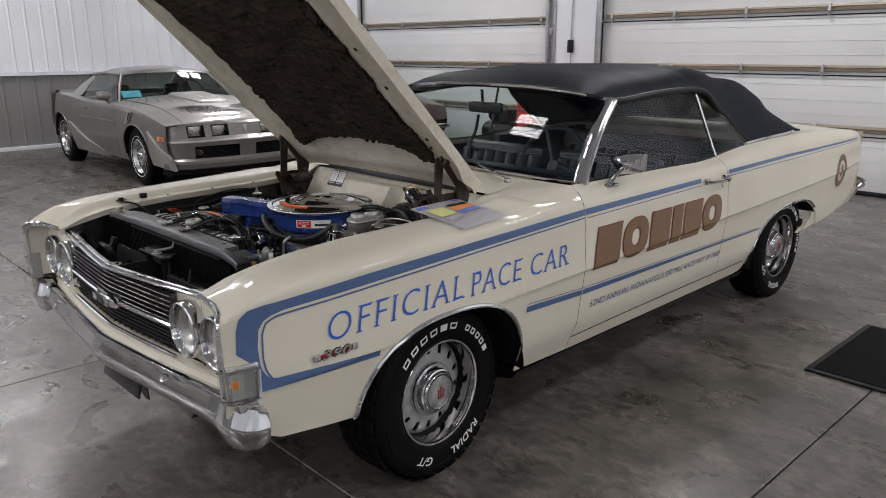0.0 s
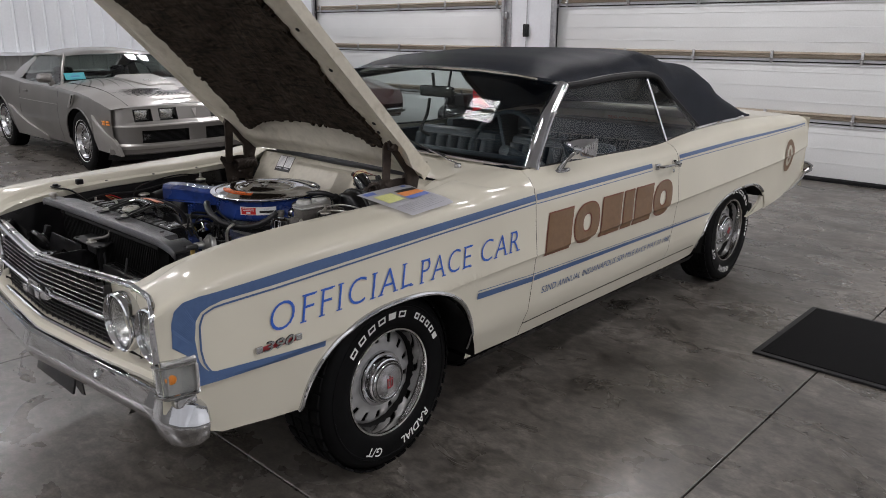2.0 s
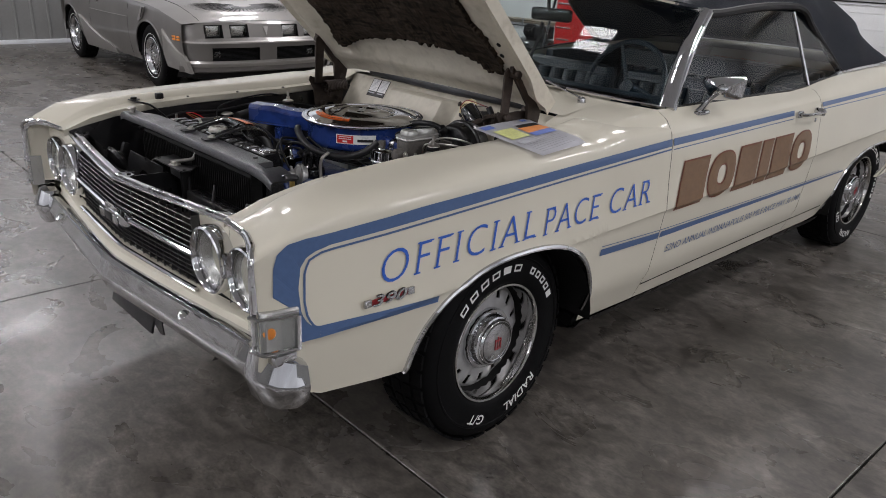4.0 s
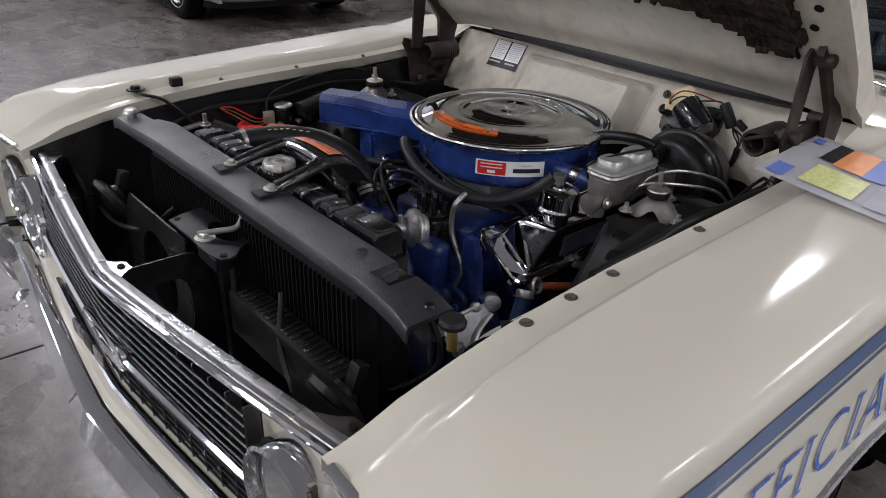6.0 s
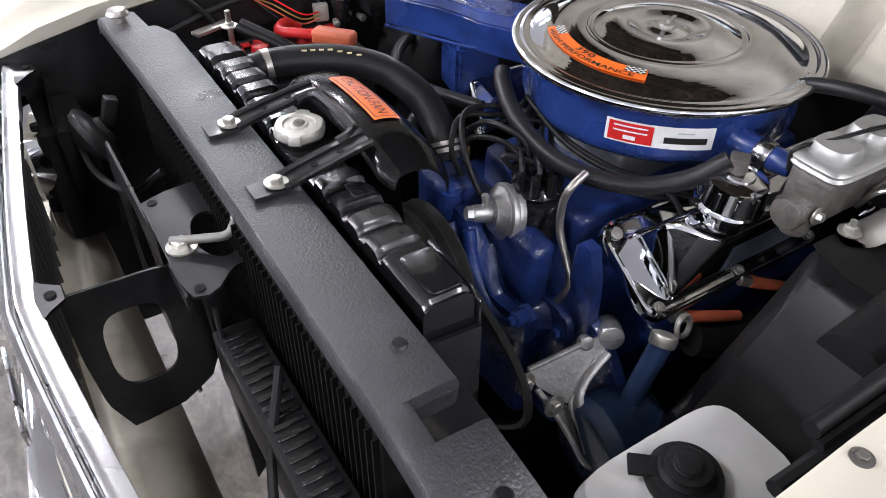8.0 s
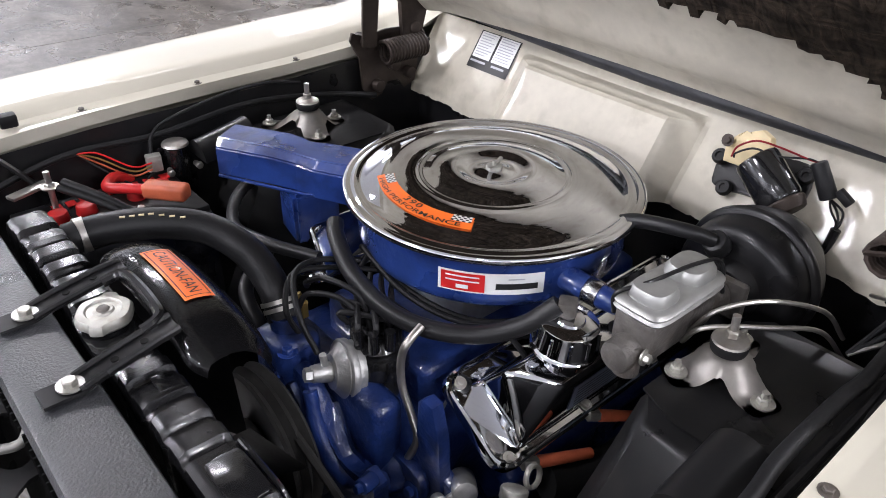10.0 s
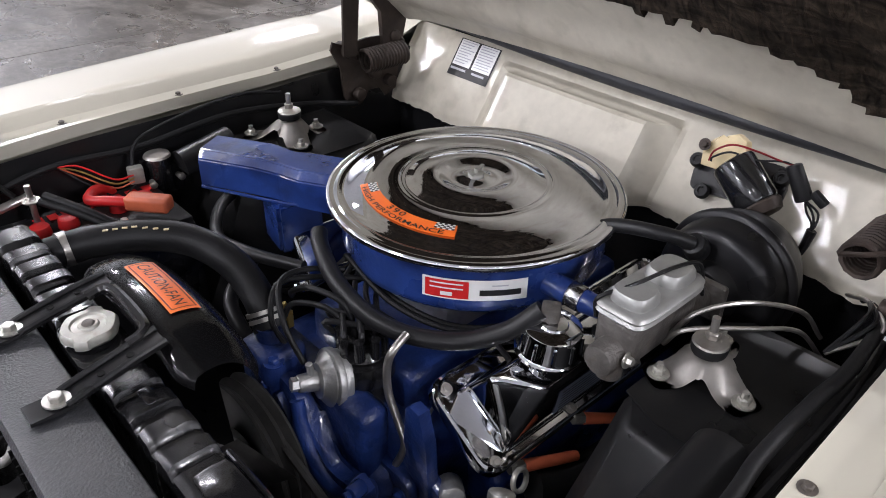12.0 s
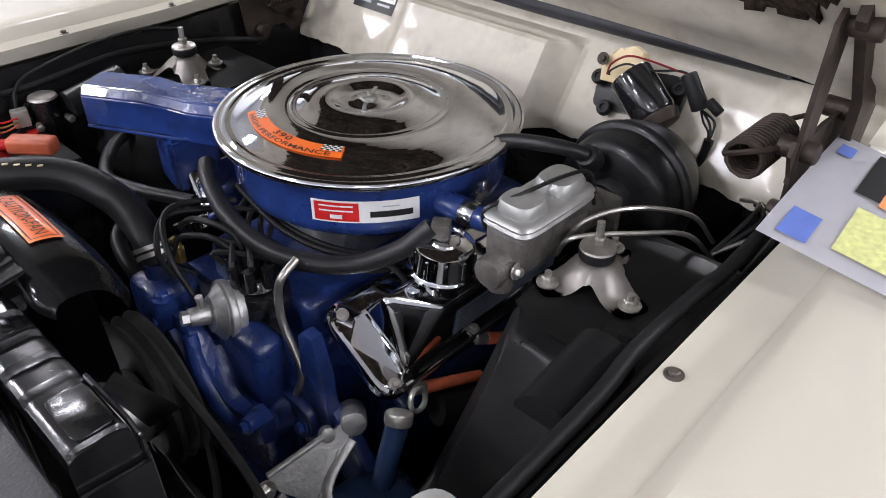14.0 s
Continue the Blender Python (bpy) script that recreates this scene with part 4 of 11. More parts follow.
T_TOP = lambda x: float(np.interp(x, [-0.66, -0.39, 0.15, 0.74, 1.72], [0.850, 0.865, 0.883, 0.901, 0.908]))
T_BOT = lambda x: float(np.interp(x, [-0.66, -0.39, 0.15, 0.74, 1.72], [0.822, 0.833, 0.855, 0.876, 0.887]))
for s in (-1, 1):
    bm = fresh()
    outer = dense([(-0.805, 0.725), (-0.800, 0.79), (-0.790, 0.822), (-0.765, 0.841), (-0.72, 0.848), (-0.66, 0.850)], 40)
    inner = dense([(-0.742, 0.672), (-0.745, 0.735), (-0.737, 0.782), (-0.722, 0.803), (-0.70, 0.814), (-0.66, 0.822)], 40)
    ring_band(bm, s, outer, inner)
    strip(bm, s, T_TOP, T_BOT, -0.66, 0.735, 60)
    strip(bm, s, T_TOP, T_BOT, 0.745, 1.70, 40)
    strip(bm, s, lambda x: float(np.interp(x, [1.9, 2.75, 4.05], [0.916, 0.924, 0.916])), lambda x: float(np.interp(x, [1.9, 2.75, 4.05], [0.897, 0.908, 0.906])), 2.0, 4.05, 40)
    # lower front corner and lower stripe
    outer = dense([(-0.805, 0.725), (-0.755, 0.724), (-0.748, 0.67), (-0.755, 0.605), (-0.70, 0.605)], 40)
    inner = dense([(-0.742, 0.672), (-0.740, 0.668), (-0.735, 0.655), (-0.720, 0.640), (-0.70, 0.634)], 40)
    ring_band(bm, s, outer, inner)
    strip(bm, s, lambda x: 0.634 - 0.055 * (x + 0.70), lambda x: 0.605 - 0.03 * (x + 0.70), -0.70, -0.335, 20)
    strip(bm, s, lambda x: float(np.interp(x, [0.37, 0.73, 1.5, 2.48], [0.578, 0.564, 0.552, 0.536])), lambda x: float(np.interp(x, [0.37, 0.73, 1.5, 2.48], [0.553, 0.540, 0.536, 0.529])), 0.385, 0.735, 20)
    strip(bm, s, lambda x: float(np.interp(x, [0.37, 0.73, 1.5, 2.48], [0.578, 0.564, 0.552, 0.536])), lambda x: float(np.interp(x, [0.37, 0.73, 1.5, 2.48], [0.553, 0.540, 0.536, 0.529])), 0.745, 2.455, 60)
    part("stripe", bm, BLUE_DECAL, CAR, "wide blue side stripe", smooth=False)
    bm = fresh()
    path = dense([(-0.35, 0.603), (-0.68, 0.622), (-0.712, 0.634), (-0.728, 0.66), (-0.733, 0.70), (-0.729, 0.765), (-0.717, 0.795), (-0.69, 0.808), (-0.66, 0.811), (-0.39, 0.822), (0.15, 0.845), (0.735, 0.866)], 120)
    f = on_side(s)
    prev = None
    for i, (x, z) in enumerate(path):
        a, b = path[max(i - 1, 0)], path[min(i + 1, len(path) - 1)]
        d = Vector((b[0] - a[0], b[1] - a[1])).normalized()
        q = (bm.verts.new(f(x - d.y * 0.0028, z + d.x * 0.0028)), bm.verts.new(f(x + d.y * 0.0028, z - d.x * 0.0028)))
        if prev:
            bm.faces.new((prev[0], q[0], q[1], prev[1]))
        prev = q
    strip(bm, s, lambda x: T_BOT(x) - 0.011, lambda x: T_BOT(x) - 0.0145, 0.745, 1.70, 30)
    strip(bm, s, lambda x: float(np.interp(x, [1.9, 4.05], [0.889, 0.900])), lambda x: float(np.interp(x, [1.9, 4.05], [0.885, 0.897])), 2.0, 4.05, 30)
    strip(bm, s, lambda x: float(np.interp(x, [0.37, 0.73, 1.5, 2.48], [0.589, 0.574, 0.561, 0.543])), lambda x: float(np.interp(x, [0.37, 0.73, 1.5, 2.48], [0.586, 0.571, 0.558, 0.541])), 0.385, 2.40, 60)
    part("pinstripe", bm, BLUE_DECAL, CAR, "thin blue pinstripe", smooth=False)

    def words(name, text, x0, z0, w, h, mat, shear=0.0, rise=0.0, thick=0.0, spacing=1.0, label="", serif=False):
        bm = fresh()
        f = on_side(s, 0.003)
        sign = 1 if s < 0 else -1
        base = x0 if s < 0 else x0 + w
        text_mesh(bm, text, lambda u, v: f(base + sign * u, z0 + v + rise * u), width=w, height=h, shear=shear, thick=thick, spacing=spacing)
        if serif:
            vs = letters(text, 1.0, shear, spacing, thick)[0]
            xa, xb = min(v[0] for v in vs), max(v[0] for v in vs)
            ya, yb = min(v[1] for v in vs), max(v[1] for v in vs)
            kx, ky = w / (xb - xa), h / (yb - ya)
            for x0_, x1_, y0_, y1_ in serif_bars(text, spacing, thick):
                quad = [((x + shear * y - xa) * kx, (y - ya) * ky) for x, y in ((x0_, y0_), (x1_, y0_), (x1_, y1_), (x0_, y1_))]
                q = [bm.verts.new(on_side(s, 0.0033)(base + sign * u, z0 + v + rise * u)) for u, v in quad]
                bm.faces.new(q)
        part(name, bm, mat, CAR, label, smooth=False)

    words("lettering", "OFFICIAL", -0.522, 0.692, 0.555, 0.082, BLUE_LETTER, 0.22, 0.012, -0.014, 1.2, "blue lettering reading official", True)
    words("lettering", "PACE", 0.075, 0.694, 0.27, 0.080, BLUE_LETTER, 0.22, 0.012, -0.014, 1.15, "blue lettering reading pace", True)
    words("lettering", "CAR", 0.395, 0.697, 0.222, 0.080, BLUE_LETTER, 0.22, 0.012, -0.014, 1.15, "blue lettering reading car", True)
    words("lettering", "52ND ANNUAL INDIANAPOLIS 500 MILE RACE MAY 30 1968", 0.812, 0.466, 1.16, 0.030, BLUE_DECAL, 0.1, 0.0, 0.0, 1.0, "small blue line of lettering")
    # the model name as plain slab shapes
    for name, grow, off, mat in (("name_block_edge", 0.006, 0.0026, BROWN_EDGE), ("name_block", 0.0, 0.0040, BROWN_LETTER)):
        bm = fresh()
        f = on_side(s, off)

        def slab(pts, hole=None, x0=0.0):
            lean = 0.22
            lay = lambda p: f(x0 + p[0] + lean * p[1], 0.642 + p[1])
            a = [bm.verts.new(lay(p)) for p in pts]
            if hole is None:
                bm.faces.new(a if s < 0 else list(reversed(a)))
            else:
                b = [bm.verts.new(lay(p)) for p in hole]
                for i in range(len(a)):
                    j = (i + 1) % len(a)
                    q = (a[i], a[j], b[j], b[i])
                    bm.faces.new(q if s < 0 else tuple(reversed(q)))

        def rect(x, z, w, h):
            return [(x - grow, z - grow), (x + w + grow, z - grow), (x + w + grow, z + h + grow), (x - grow, z + h + grow)]

        H = 0.165
        blk = lambda x, w: slab([(x - grow, -grow), (x + w + grow, -grow), (x + w + grow, H + grow), (x - grow, H + grow)], None, 0.81)
        rng = lambda x, w: slab(oval(x + w / 2, H / 2, w / 2 + grow, H / 2 + grow, 28, 2.4), oval(x + w / 2, H / 2, 0.036 - grow, 0.040 - grow, 28, 2.4), 0.81)
        blk(-0.015, 0.175)
        rng(0.185, 0.195)
        blk(0.405, 0.165)
        blk(0.595, 0.085)
        blk(0.705, 0.165)
        rng(0.890, 0.19)
        drape(bm, s, off)
        part(name, bm, mat, CAR, "brown slab shapes with a red-brown edge", smooth=False)
    # round brown emblem on the quarter
    bm = fresh()
    f = on_side(s, 0.003)
    a = [bm.verts.new(f(3.685 + p[0], 0.725 + p[1])) for p in oval(0, 0, 0.095, 0.11, 40)]
    b = [bm.verts.new(f(3.685 + p[0], 0.725 + p[1])) for p in oval(0, 0, 0.055, 0.07, 40)]
    ring_faces(bm, a, b)
    c = [bm.verts.new(f(3.685 + p[0], 0.725 + p[1])) for p in oval(0, 0, 0.02, 0.045, 24)]
    bm.faces.new(c)
    drape(bm, s, 0.003)
    part("quarter_emblem", bm, BROWN_LETTER, CAR, "round brown emblem decal", smooth=False)
    # fender number badge
    for k in range(2):
        bm = fresh()
        box(bm, (-0.570 + 0.135 * k, s * (side_y(-0.5, 0.655) + 0.004), 0.656), (0.022, 0.008, 0.020), 0.003)
        part("badge_end", bm, CHROME_DULL, CAR, "chrome badge end", smooth=False)
    bm = fresh()
    box(bm, (-0.503, s * (side_y(-0.5, 0.655) + 0.002), 0.654), (0.118, 0.004, 0.014), 0.001)
    part("badge_bar", bm, BADGE_RED, CAR, "red badge bar")
    bm = fresh()
    for dy in (0.0, 0.003, 0.006):
        text_mesh(bm, "390", (lambda u, v, d=dy: on_side(s, 0.004 + d)((-0.556 + u) if s < 0 else (-0.45 - u), 0.644 + v)), width=0.106, height=0.027, shear=0.3, thick=0.012)
    part("number_badge", bm, CHROME_DULL, CAR, "chrome number badge", smooth=False)
# ---------- door furniture ----------
for s in (-1, 1):
    bm = fresh()
    y = s * (side_y(1.8, 0.885) + 0.0)
    tube(bm, [(1.745, y + s * 0.004, 0.888), (1.755, y + s * 0.03, 0.888), (1.84, y + s * 0.036, 0.886), (1.93, y + s * 0.034, 0.884)], 0.011, seg=10, flat=0.7)
    cyl(bm, (1.925, y - s * 0.002, 0.884), (1.925, y + s * 0.04, 0.884), 0.019, 0.016, 16, 0.004)
    box(bm, (1.745, y + s * 0.006, 0.888), (0.045, 0.014, 0.03), 0.006)
    part("door_handle", bm, CHROME, CAR, "chrome push-button door handle")
    bm = fresh()
    cyl(bm, (1.93, y - s * 0.002, 0.845), (1.93, y + s * 0.006, 0.845), 0.012, 0.010, 16, 0.002)
    part("door_lock", bm, CHROME, CAR)
# the near door mirror
bm = fresh()
mb = Vector((0.965, -0.828, 0.956))
loft(bm, [[mb + Vector((0.055 * math.cos(a) * k + 0.02, 0.022 * math.sin(a) * k, z)) for a in np.linspace(0, 2 * math.pi, 20, endpoint=False)] for k, z in ((1, 0.0), (1, 0.006), (0.85, 0.011), (0.2, 0.013))], True, True, True)
tube(bm, [mb + Vector((0.0, 0, 0.008)), mb + Vector((0.018, -0.022, 0.05)), mb + Vector((0.030, -0.058, 0.090))], 0.013, seg=12, radii=[0.02, 0.012, 0.012], flat=0.6)
head_c = mb + Vector((0.075, -0.04, 0.092))
facing = Vector((-0.90, -0.43, 0.05)).normalized()
wide = Vector((0.43, -0.90, 0.0)).normalized()
ringa = [(-0.078, 0.040), (-0.070, 0.048), (0.0, 0.043), (0.066, 0.034), (0.076, 0.026), (0.074, 0.014), (0.040, -0.040), (0.028, -0.046), (-0.060, -0.036), (-0.072, -0.028)]
loft(bm, [[head_c + wide * (-p[0] * k) + Vector((0, 0, p[1] * k)) + facing * d for p in ringa] for k, d in ((0.92, -0.034), (1.0, -0.030), (1.0, -0.018), (0.93, -0.006), (0.55, 0.026), (0.22, 0.046), (0.16, 0.056))], True, True, True)
lathe(bm, [(0, 0.026), (0.010, 0.025), (0.017, 0.018), (0.019, 0.008), (0.016, 0.0)], 20, frame_to(head_c + facing * 0.044, head_c + facing * 0.08)[0])
part("mirror", bm, CHROME, CAR, "chrome door mirror on a short stalk", angle=28)
bm = fresh()
loft(bm, [[head_c + wide * (-p[0] * k) + Vector((0, 0, p[1] * k)) + facing * -0.0355 for p in ringa] for k in (0.9, 0.2)], True, False, True)
part("mirror_glass", bm, CLEAR_GREY, CAR)

# ---------- windscreen, glass, soft top ----------
WB = [(0.0, 0.700, 1.012), (0.35, 0.715, 1.006), (0.60, 0.752, 0.995), (0.72, 0.780, 0.988), (0.785, 0.815, 0.982)]
WT = [(0.0, 1.075, 1.345), (0.30, 1.085, 1.340), (0.50, 1.110, 1.325), (0.60, 1.140, 1.310), (0.665, 1.185, 1.292)]


def ws_point(v, k, off=0.0):
    """A point of the windscreen: v from -1 to 1 across, k from 0 at the foot to 1 at the top."""
    a = abs(v)
    t = np.linspace(0, 1, 5)
    b = [float(np.interp(a, t, [p[i] for p in WB])) for i in range(3)]
    c = [float(np.interp(a, t, [p[i] for p in WT])) for i in range(3)]
    bow = 0.03 * math.sin(math.pi * k)
    return Vector((b[1] + (c[1] - b[1]) * k - bow * 0.6 - off, math.copysign(b[0] + (c[0] - b[0]) * k, v), b[2] + (c[2] - b[2]) * k + bow * 0.4 + off * 0.8))


bm = fresh()
sheet(bm, lambda u, v: ws_point(2 * u - 1, v), 24, 8)
ws = part("windscreen", bm, GLASS, CAR, "clear curved windscreen glass")
ws.visible_shadow = False
for s in (-1, 1):
    bm = fresh()
    tube(bm, [ws_point(s * 0.985, k) + Vector((0.006, s * 0.002, 0.008)) for k in np.linspace(-0.03, 1.0, 9)], 0.026, seg=16, per=2, radii=[0.031, 0.027, 0.024], flat=0.55)
    tube(bm, [ws_point(s * 0.985, k) + Vector((0.030, s * 0.012, 0.0)) for k in np.linspace(-0.03, 1.0, 9)], 0.016, seg=10, per=2)
    part("windscreen_pillar", bm, CHROME, CAR, "bright chrome windscreen pillar")
bm = fresh()
tube(bm, [ws_point(v, -0.01, 0.006) for v in np.linspace(-1, 1, 33)], 0.013, seg=8, per=1, flat=0.6)
part("windscreen_foot_trim", bm, CHROME, CAR, "chrome moulding at the windscreen foot")
bm = fresh()
tube(bm, [ws_point(v, 1.0, 0.008) for v in np.linspace(-1, 1, 33)], 0.015, seg=8, per=1, flat=0.7)
part("windscreen_header", bm, CHROME, CAR, "chrome windscreen header")

# cowl top between the fenders
bm = fresh()


def cowl_point(u, v):
    y = -0.60 + 1.2 * v
    a = abs(y)
    foot = [float(np.interp(a, [p[0] for p in WB], [p[i] for p in WB])) for i in (1, 2)]
    x = 0.475 + (foot[0] - 0.475) * u
    zf = 0.958 + 0.012 * (1 - (y / 0.6) ** 2)
    return Vector((x, y, zf + (foot[1] - 0.006 - zf) * u ** 0.8))


sheet(bm, cowl_point, 8, 20)
part("cowl_top", bm, CREAM, CAR, "cream cowl panel below the windscreen")
bm = fresh()
for k in range(14):
    box(bm, (0.585, -0.40 + k * 0.062, 0.991), (0.05, 0.012, 0.002), 0.0008, seg=1)
part("cowl_vent", bm, BLACK_MATT, CAR)

for y0, ends in ((-0.545, ((0.70, -0.33, 1.025), (0.745, -0.12, 1.055))), (0.20, ((0.70, 0.40, 1.03), (0.76, 0.62, 1.05)))):
    bm = fresh()
    cyl(bm, (0.645, y0, 0.965), (0.640, y0, 0.998), 0.017, 0.014, 16, 0.004)
    tube(bm, [(0.642, y0, 0.996), (0.66, y0 + 0.06, 1.002), ends[0]], 0.006, seg=8, flat=0.6)
    part("wiper_arm", bm, CHROME_DULL, CAR, "silver wiper arm")
    bm = fresh()
    tube(bm, [(ends[0][0] - 0.01, ends[0][1] - 0.10, ends[0][2] - 0.012), ends[0], ends[1]], 0.005, seg=6)
    part("wiper_blade", bm, RUBBER, CAR)

# soft top: cross sections along the car
ROOF = [  # x, centre height, shoulder half width and height, edge half width and height
    (1.075, 1.352, 0.40, 1.345, 0.62, 1.318),
    (1.16, 1.385, 0.46, 1.368, 0.655, 1.308),
    (1.30, 1.412, 0.50, 1.390, 0.67, 1.296),
    (1.55, 1.432, 0.52, 1.408, 0.675, 1.316),
    (1.85, 1.434, 0.53, 1.412, 0.675, 1.322),
    (2.05, 1.430, 0.54, 1.410, 0.675, 1.300),
]


def roof_section(x, zc, ws_, zs_, we, ze):
    pts = []
    for y, z in ((0, zc), (ws_ * 0.35, zc - 0.002), (ws_ * 0.7, zc - 0.25 * (zc - zs_)), (ws_, zs_), (ws_ + 0.45 * (we - ws_), zs_ - 0.18 * (zs_ - ze)), (ws_ + 0.8 * (we - ws_), zs_ - 0.5 * (zs_ - ze)), (we, ze + 0.012), (we + 0.004, ze), (we - 0.01, ze - 0.004)):
        pts.append((x, y, z))
    return [Vector((a, -b, c)) for a, b, c in reversed(pts[1:])] + [Vector(p) for p in pts]


def roof_at(x):
    cols = list(zip(*ROOF))
    return [float(np.interp(x, cols[0], c)) for c in cols[1:]]


bm = fresh()
xs = np.concatenate([np.linspace(1.075, 2.05, 26)])
rings = []
for x in xs:
    v = roof_at(x)
    dip = 0.006 * math.sin((x - 1.1) * 9.0) + (0.012 if 1.97 < x else 0)
    rings.append(roof_section(x, v[0] + dip * 0.4, v[1], v[2] + dip, v[3], v[4]))
n = len(rings[0])
REAR = [(2.15, 1.438, 1.408), (2.233, 1.413, 1.399), (2.3, 1.386, 1.372), (2.372, 1.372, 1.358), (2.5, 1.366, 1.352), (2.6, 1.354, 1.34), (2.659, 1.339, 1.325), (2.72, 1.319, 1.305), (2.781, 1.29, 1.276), (2.875, 1.221, 1.207), (3.0, 1.166, 1.152), (3.12, 1.119, 1.105), (3.2, 1.074, 1.06), (3.23, 1.042, 1.028)]
for x, zc, zs_ in REAR:
    ze = float(np.interp(x, [2.05, 2.15, 2.5, 2.75, 3.25], [1.30, 1.22, 1.00, 1.012, 1.018]))
    we = float(np.interp(x, [2.05, 2.5, 3.25], [0.675, 0.745, 0.735]))
    wsh = float(np.interp(x, [2.1, 3.2], [0.55, 0.60]))
    rings.append(roof_section(x, zc, wsh, zs_, we, ze))
loft(bm, rings, closed=False)
for v in bm.verts:
    v.co += 0.005 * noise.noise_vector(v.co * 6.0)
bmesh.ops.solidify(bm, geom=bm.faces[:], thickness=0.012)
part("soft_top", bm, TOP_CLOTH, CAR, "dark navy cloth convertible top, raised", angle=50)
for s in (-1, 1):
    bm = fresh()
    tube(bm, [(1.17, s * 0.668, 1.290), (1.30, s * 0.678, 1.293), (1.55, s * 0.682, 1.312), (1.85, s * 0.682, 1.318), (2.04, s * 0.682, 1.298), (2.16, s * 0.70, 1.21), (2.50, s * 0.74, 0.995)], 0.016, seg=8)
    part("roof_weatherstrip", bm, RUBBER, CAR)
bm = fresh()
for s in (-1, 1):
    tube(bm, [(2.36, s * 0.765, 1.004), (2.45, s * 0.765, 1.010), (2.75, s * 0.762, 1.018), (3.1, s * 0.745, 1.018), (3.22, s * 0.66, 1.022)], 0.011, seg=8)
tube(bm, [(3.22, -0.66, 1.022), (3.25, -0.4, 1.028), (3.26, 0, 1.030), (3.25, 0.4, 1.028), (3.22, 0.66, 1.022)], 0.011, seg=8)
part("top_bow_moulding", bm, CHROME, CAR, "bright moulding at the base of the top")

# side glass
for s in (-1, 1):
    bm = fresh()

    def sg(u, v):
        x0, x1 = 0.83 + 0.375 * v, 2.00 + 0.0 * v - 0.05 * v
        x = x0 + (x1 - x0) * u
        top = float(np.interp(x, [1.17, 1.3, 1.55, 1.85, 2.05], [1.285, 1.287, 1.308, 1.314, 1.296]))
        zb = belt(x)[0]
        return Vector((x, s * (0.785 - 0.115 * v), zb + (top - zb) * v))

    sheet(bm, sg, 10, 6)
    g = part("side_window", bm, SIDE_GLASS, CAR, "clear door window glass")
    g.visible_shadow = False
    bm = fresh()

    def qg(u, v):
        x0, x1 = 2.01 - 0.05 * v, 2.42 - 0.36 * v
        x = x0 + (x1 - x0) * u
        zb = belt(x)[0]
        return Vector((x, s * (0.785 - 0.115 * v), zb + (1.288 - zb) * v))

    sheet(bm, qg, 4, 6)
    g = part("quarter_window", bm, SIDE_GLASS, CAR, "clear rear quarter window glass")
    g.visible_shadow = False
    bm = fresh()
    tube(bm, [(2.003, s * 0.788, belt(2.0)[0]), (1.955, s * 0.675, 1.292)], 0.008, seg=8, per=1)
    part("window_post", bm, CHROME_DULL, CAR, "slim bright window post")
    bm = fresh()
    tube(bm, [(0.84, s * 0.792, 0.985), (1.4, s * 0.793, 0.979), (1.82, s * 0.79, 0.971), (1.98, s * 0.788, 0.977), (2.12, s * 0.78, 0.992), (2.36, s * 0.77, 1.004)], 0.006, seg=6)
    part("belt_weatherstrip", bm, RUBBER, CAR)
# rear window in the top
bm = fresh()
sheet(bm, lambda u, v: Vector((2.72 + 0.20 * (1 - v) + 0.006, -0.44 + 0.88 * u, 1.09 + 0.2 * v)), 4, 4)
part("rear_window", bm, GLASS, CAR).visible_shadow = False

# ---------- cabin ----------
bm = fresh()
box(bm, (0.93, 0, 0.90), (0.30, 1.40, 0.16), 0.05, seg=4)
box(bm, (0.84, 0, 0.955), (0.26, 1.44, 0.05), 0.02)
part("dashboard", bm, NAVY_VINYL, CAR, "dark blue padded dashboard")
bm = fresh()
ringm = Matrix.Translation((1.14, -0.38, 0.985)) @ Euler((0, radians(-68), 0)).to_matrix().to_4x4()
lathe(bm, [(0.185 + 0.011 * math.cos(a), 0.011 * math.sin(a)) for a in np.linspace(0, 2 * math.pi, 9)], 40, ringm)
for a in (0.4, math.pi - 0.4):
    tube(bm, [ringm @ Vector((0.18 * math.sin(a - math.pi / 2), 0.18 * math.cos(a - math.pi / 2), 0)), ringm @ Vector((0, 0, -0.03))], 0.009, per=1)
cyl(bm, ringm @ Vector((0, 0, -0.02)), ringm @ Vector((0, 0, -0.2)), 0.03, seg=14)
part("steering_wheel", bm, NAVY_VINYL, CAR, "dark blue steering wheel")


def seat(x, y, w, name, h=0.32):
    bm = fresh()
    n = int(w / 0.085)
    box(bm, (x, y, 0.56), (0.50, w, 0.14), 0.05, seg=3)
    for k in range(n):
        yy = y - w / 2 + (k + 0.5) * w / n
        loft(bm, [[(x + 0.20 + 0.10 * t + 0.055 * math.cos(a), yy + (w / n) * 0.52 * math.sin(a), 0.62 + (h + 0.0) * t) for a in np.linspace(0, 2 * math.pi, 12, endpoint=False)] for t in (0, 0.2, 0.5, 0.85, 1.0)], True, False, True)
    box(bm, (x + 0.33, y, 0.62 + h - 0.04), (0.10, w * 1.02, 0.15), 0.045, seg=3)
    box(bm, (x + 0.33, y, 0.78), (0.09, w * 1.02, 0.40), 0.03, seg=2)
    return part(name, bm, NAVY_VINYL, CAR, "dark blue pleated vinyl seat")


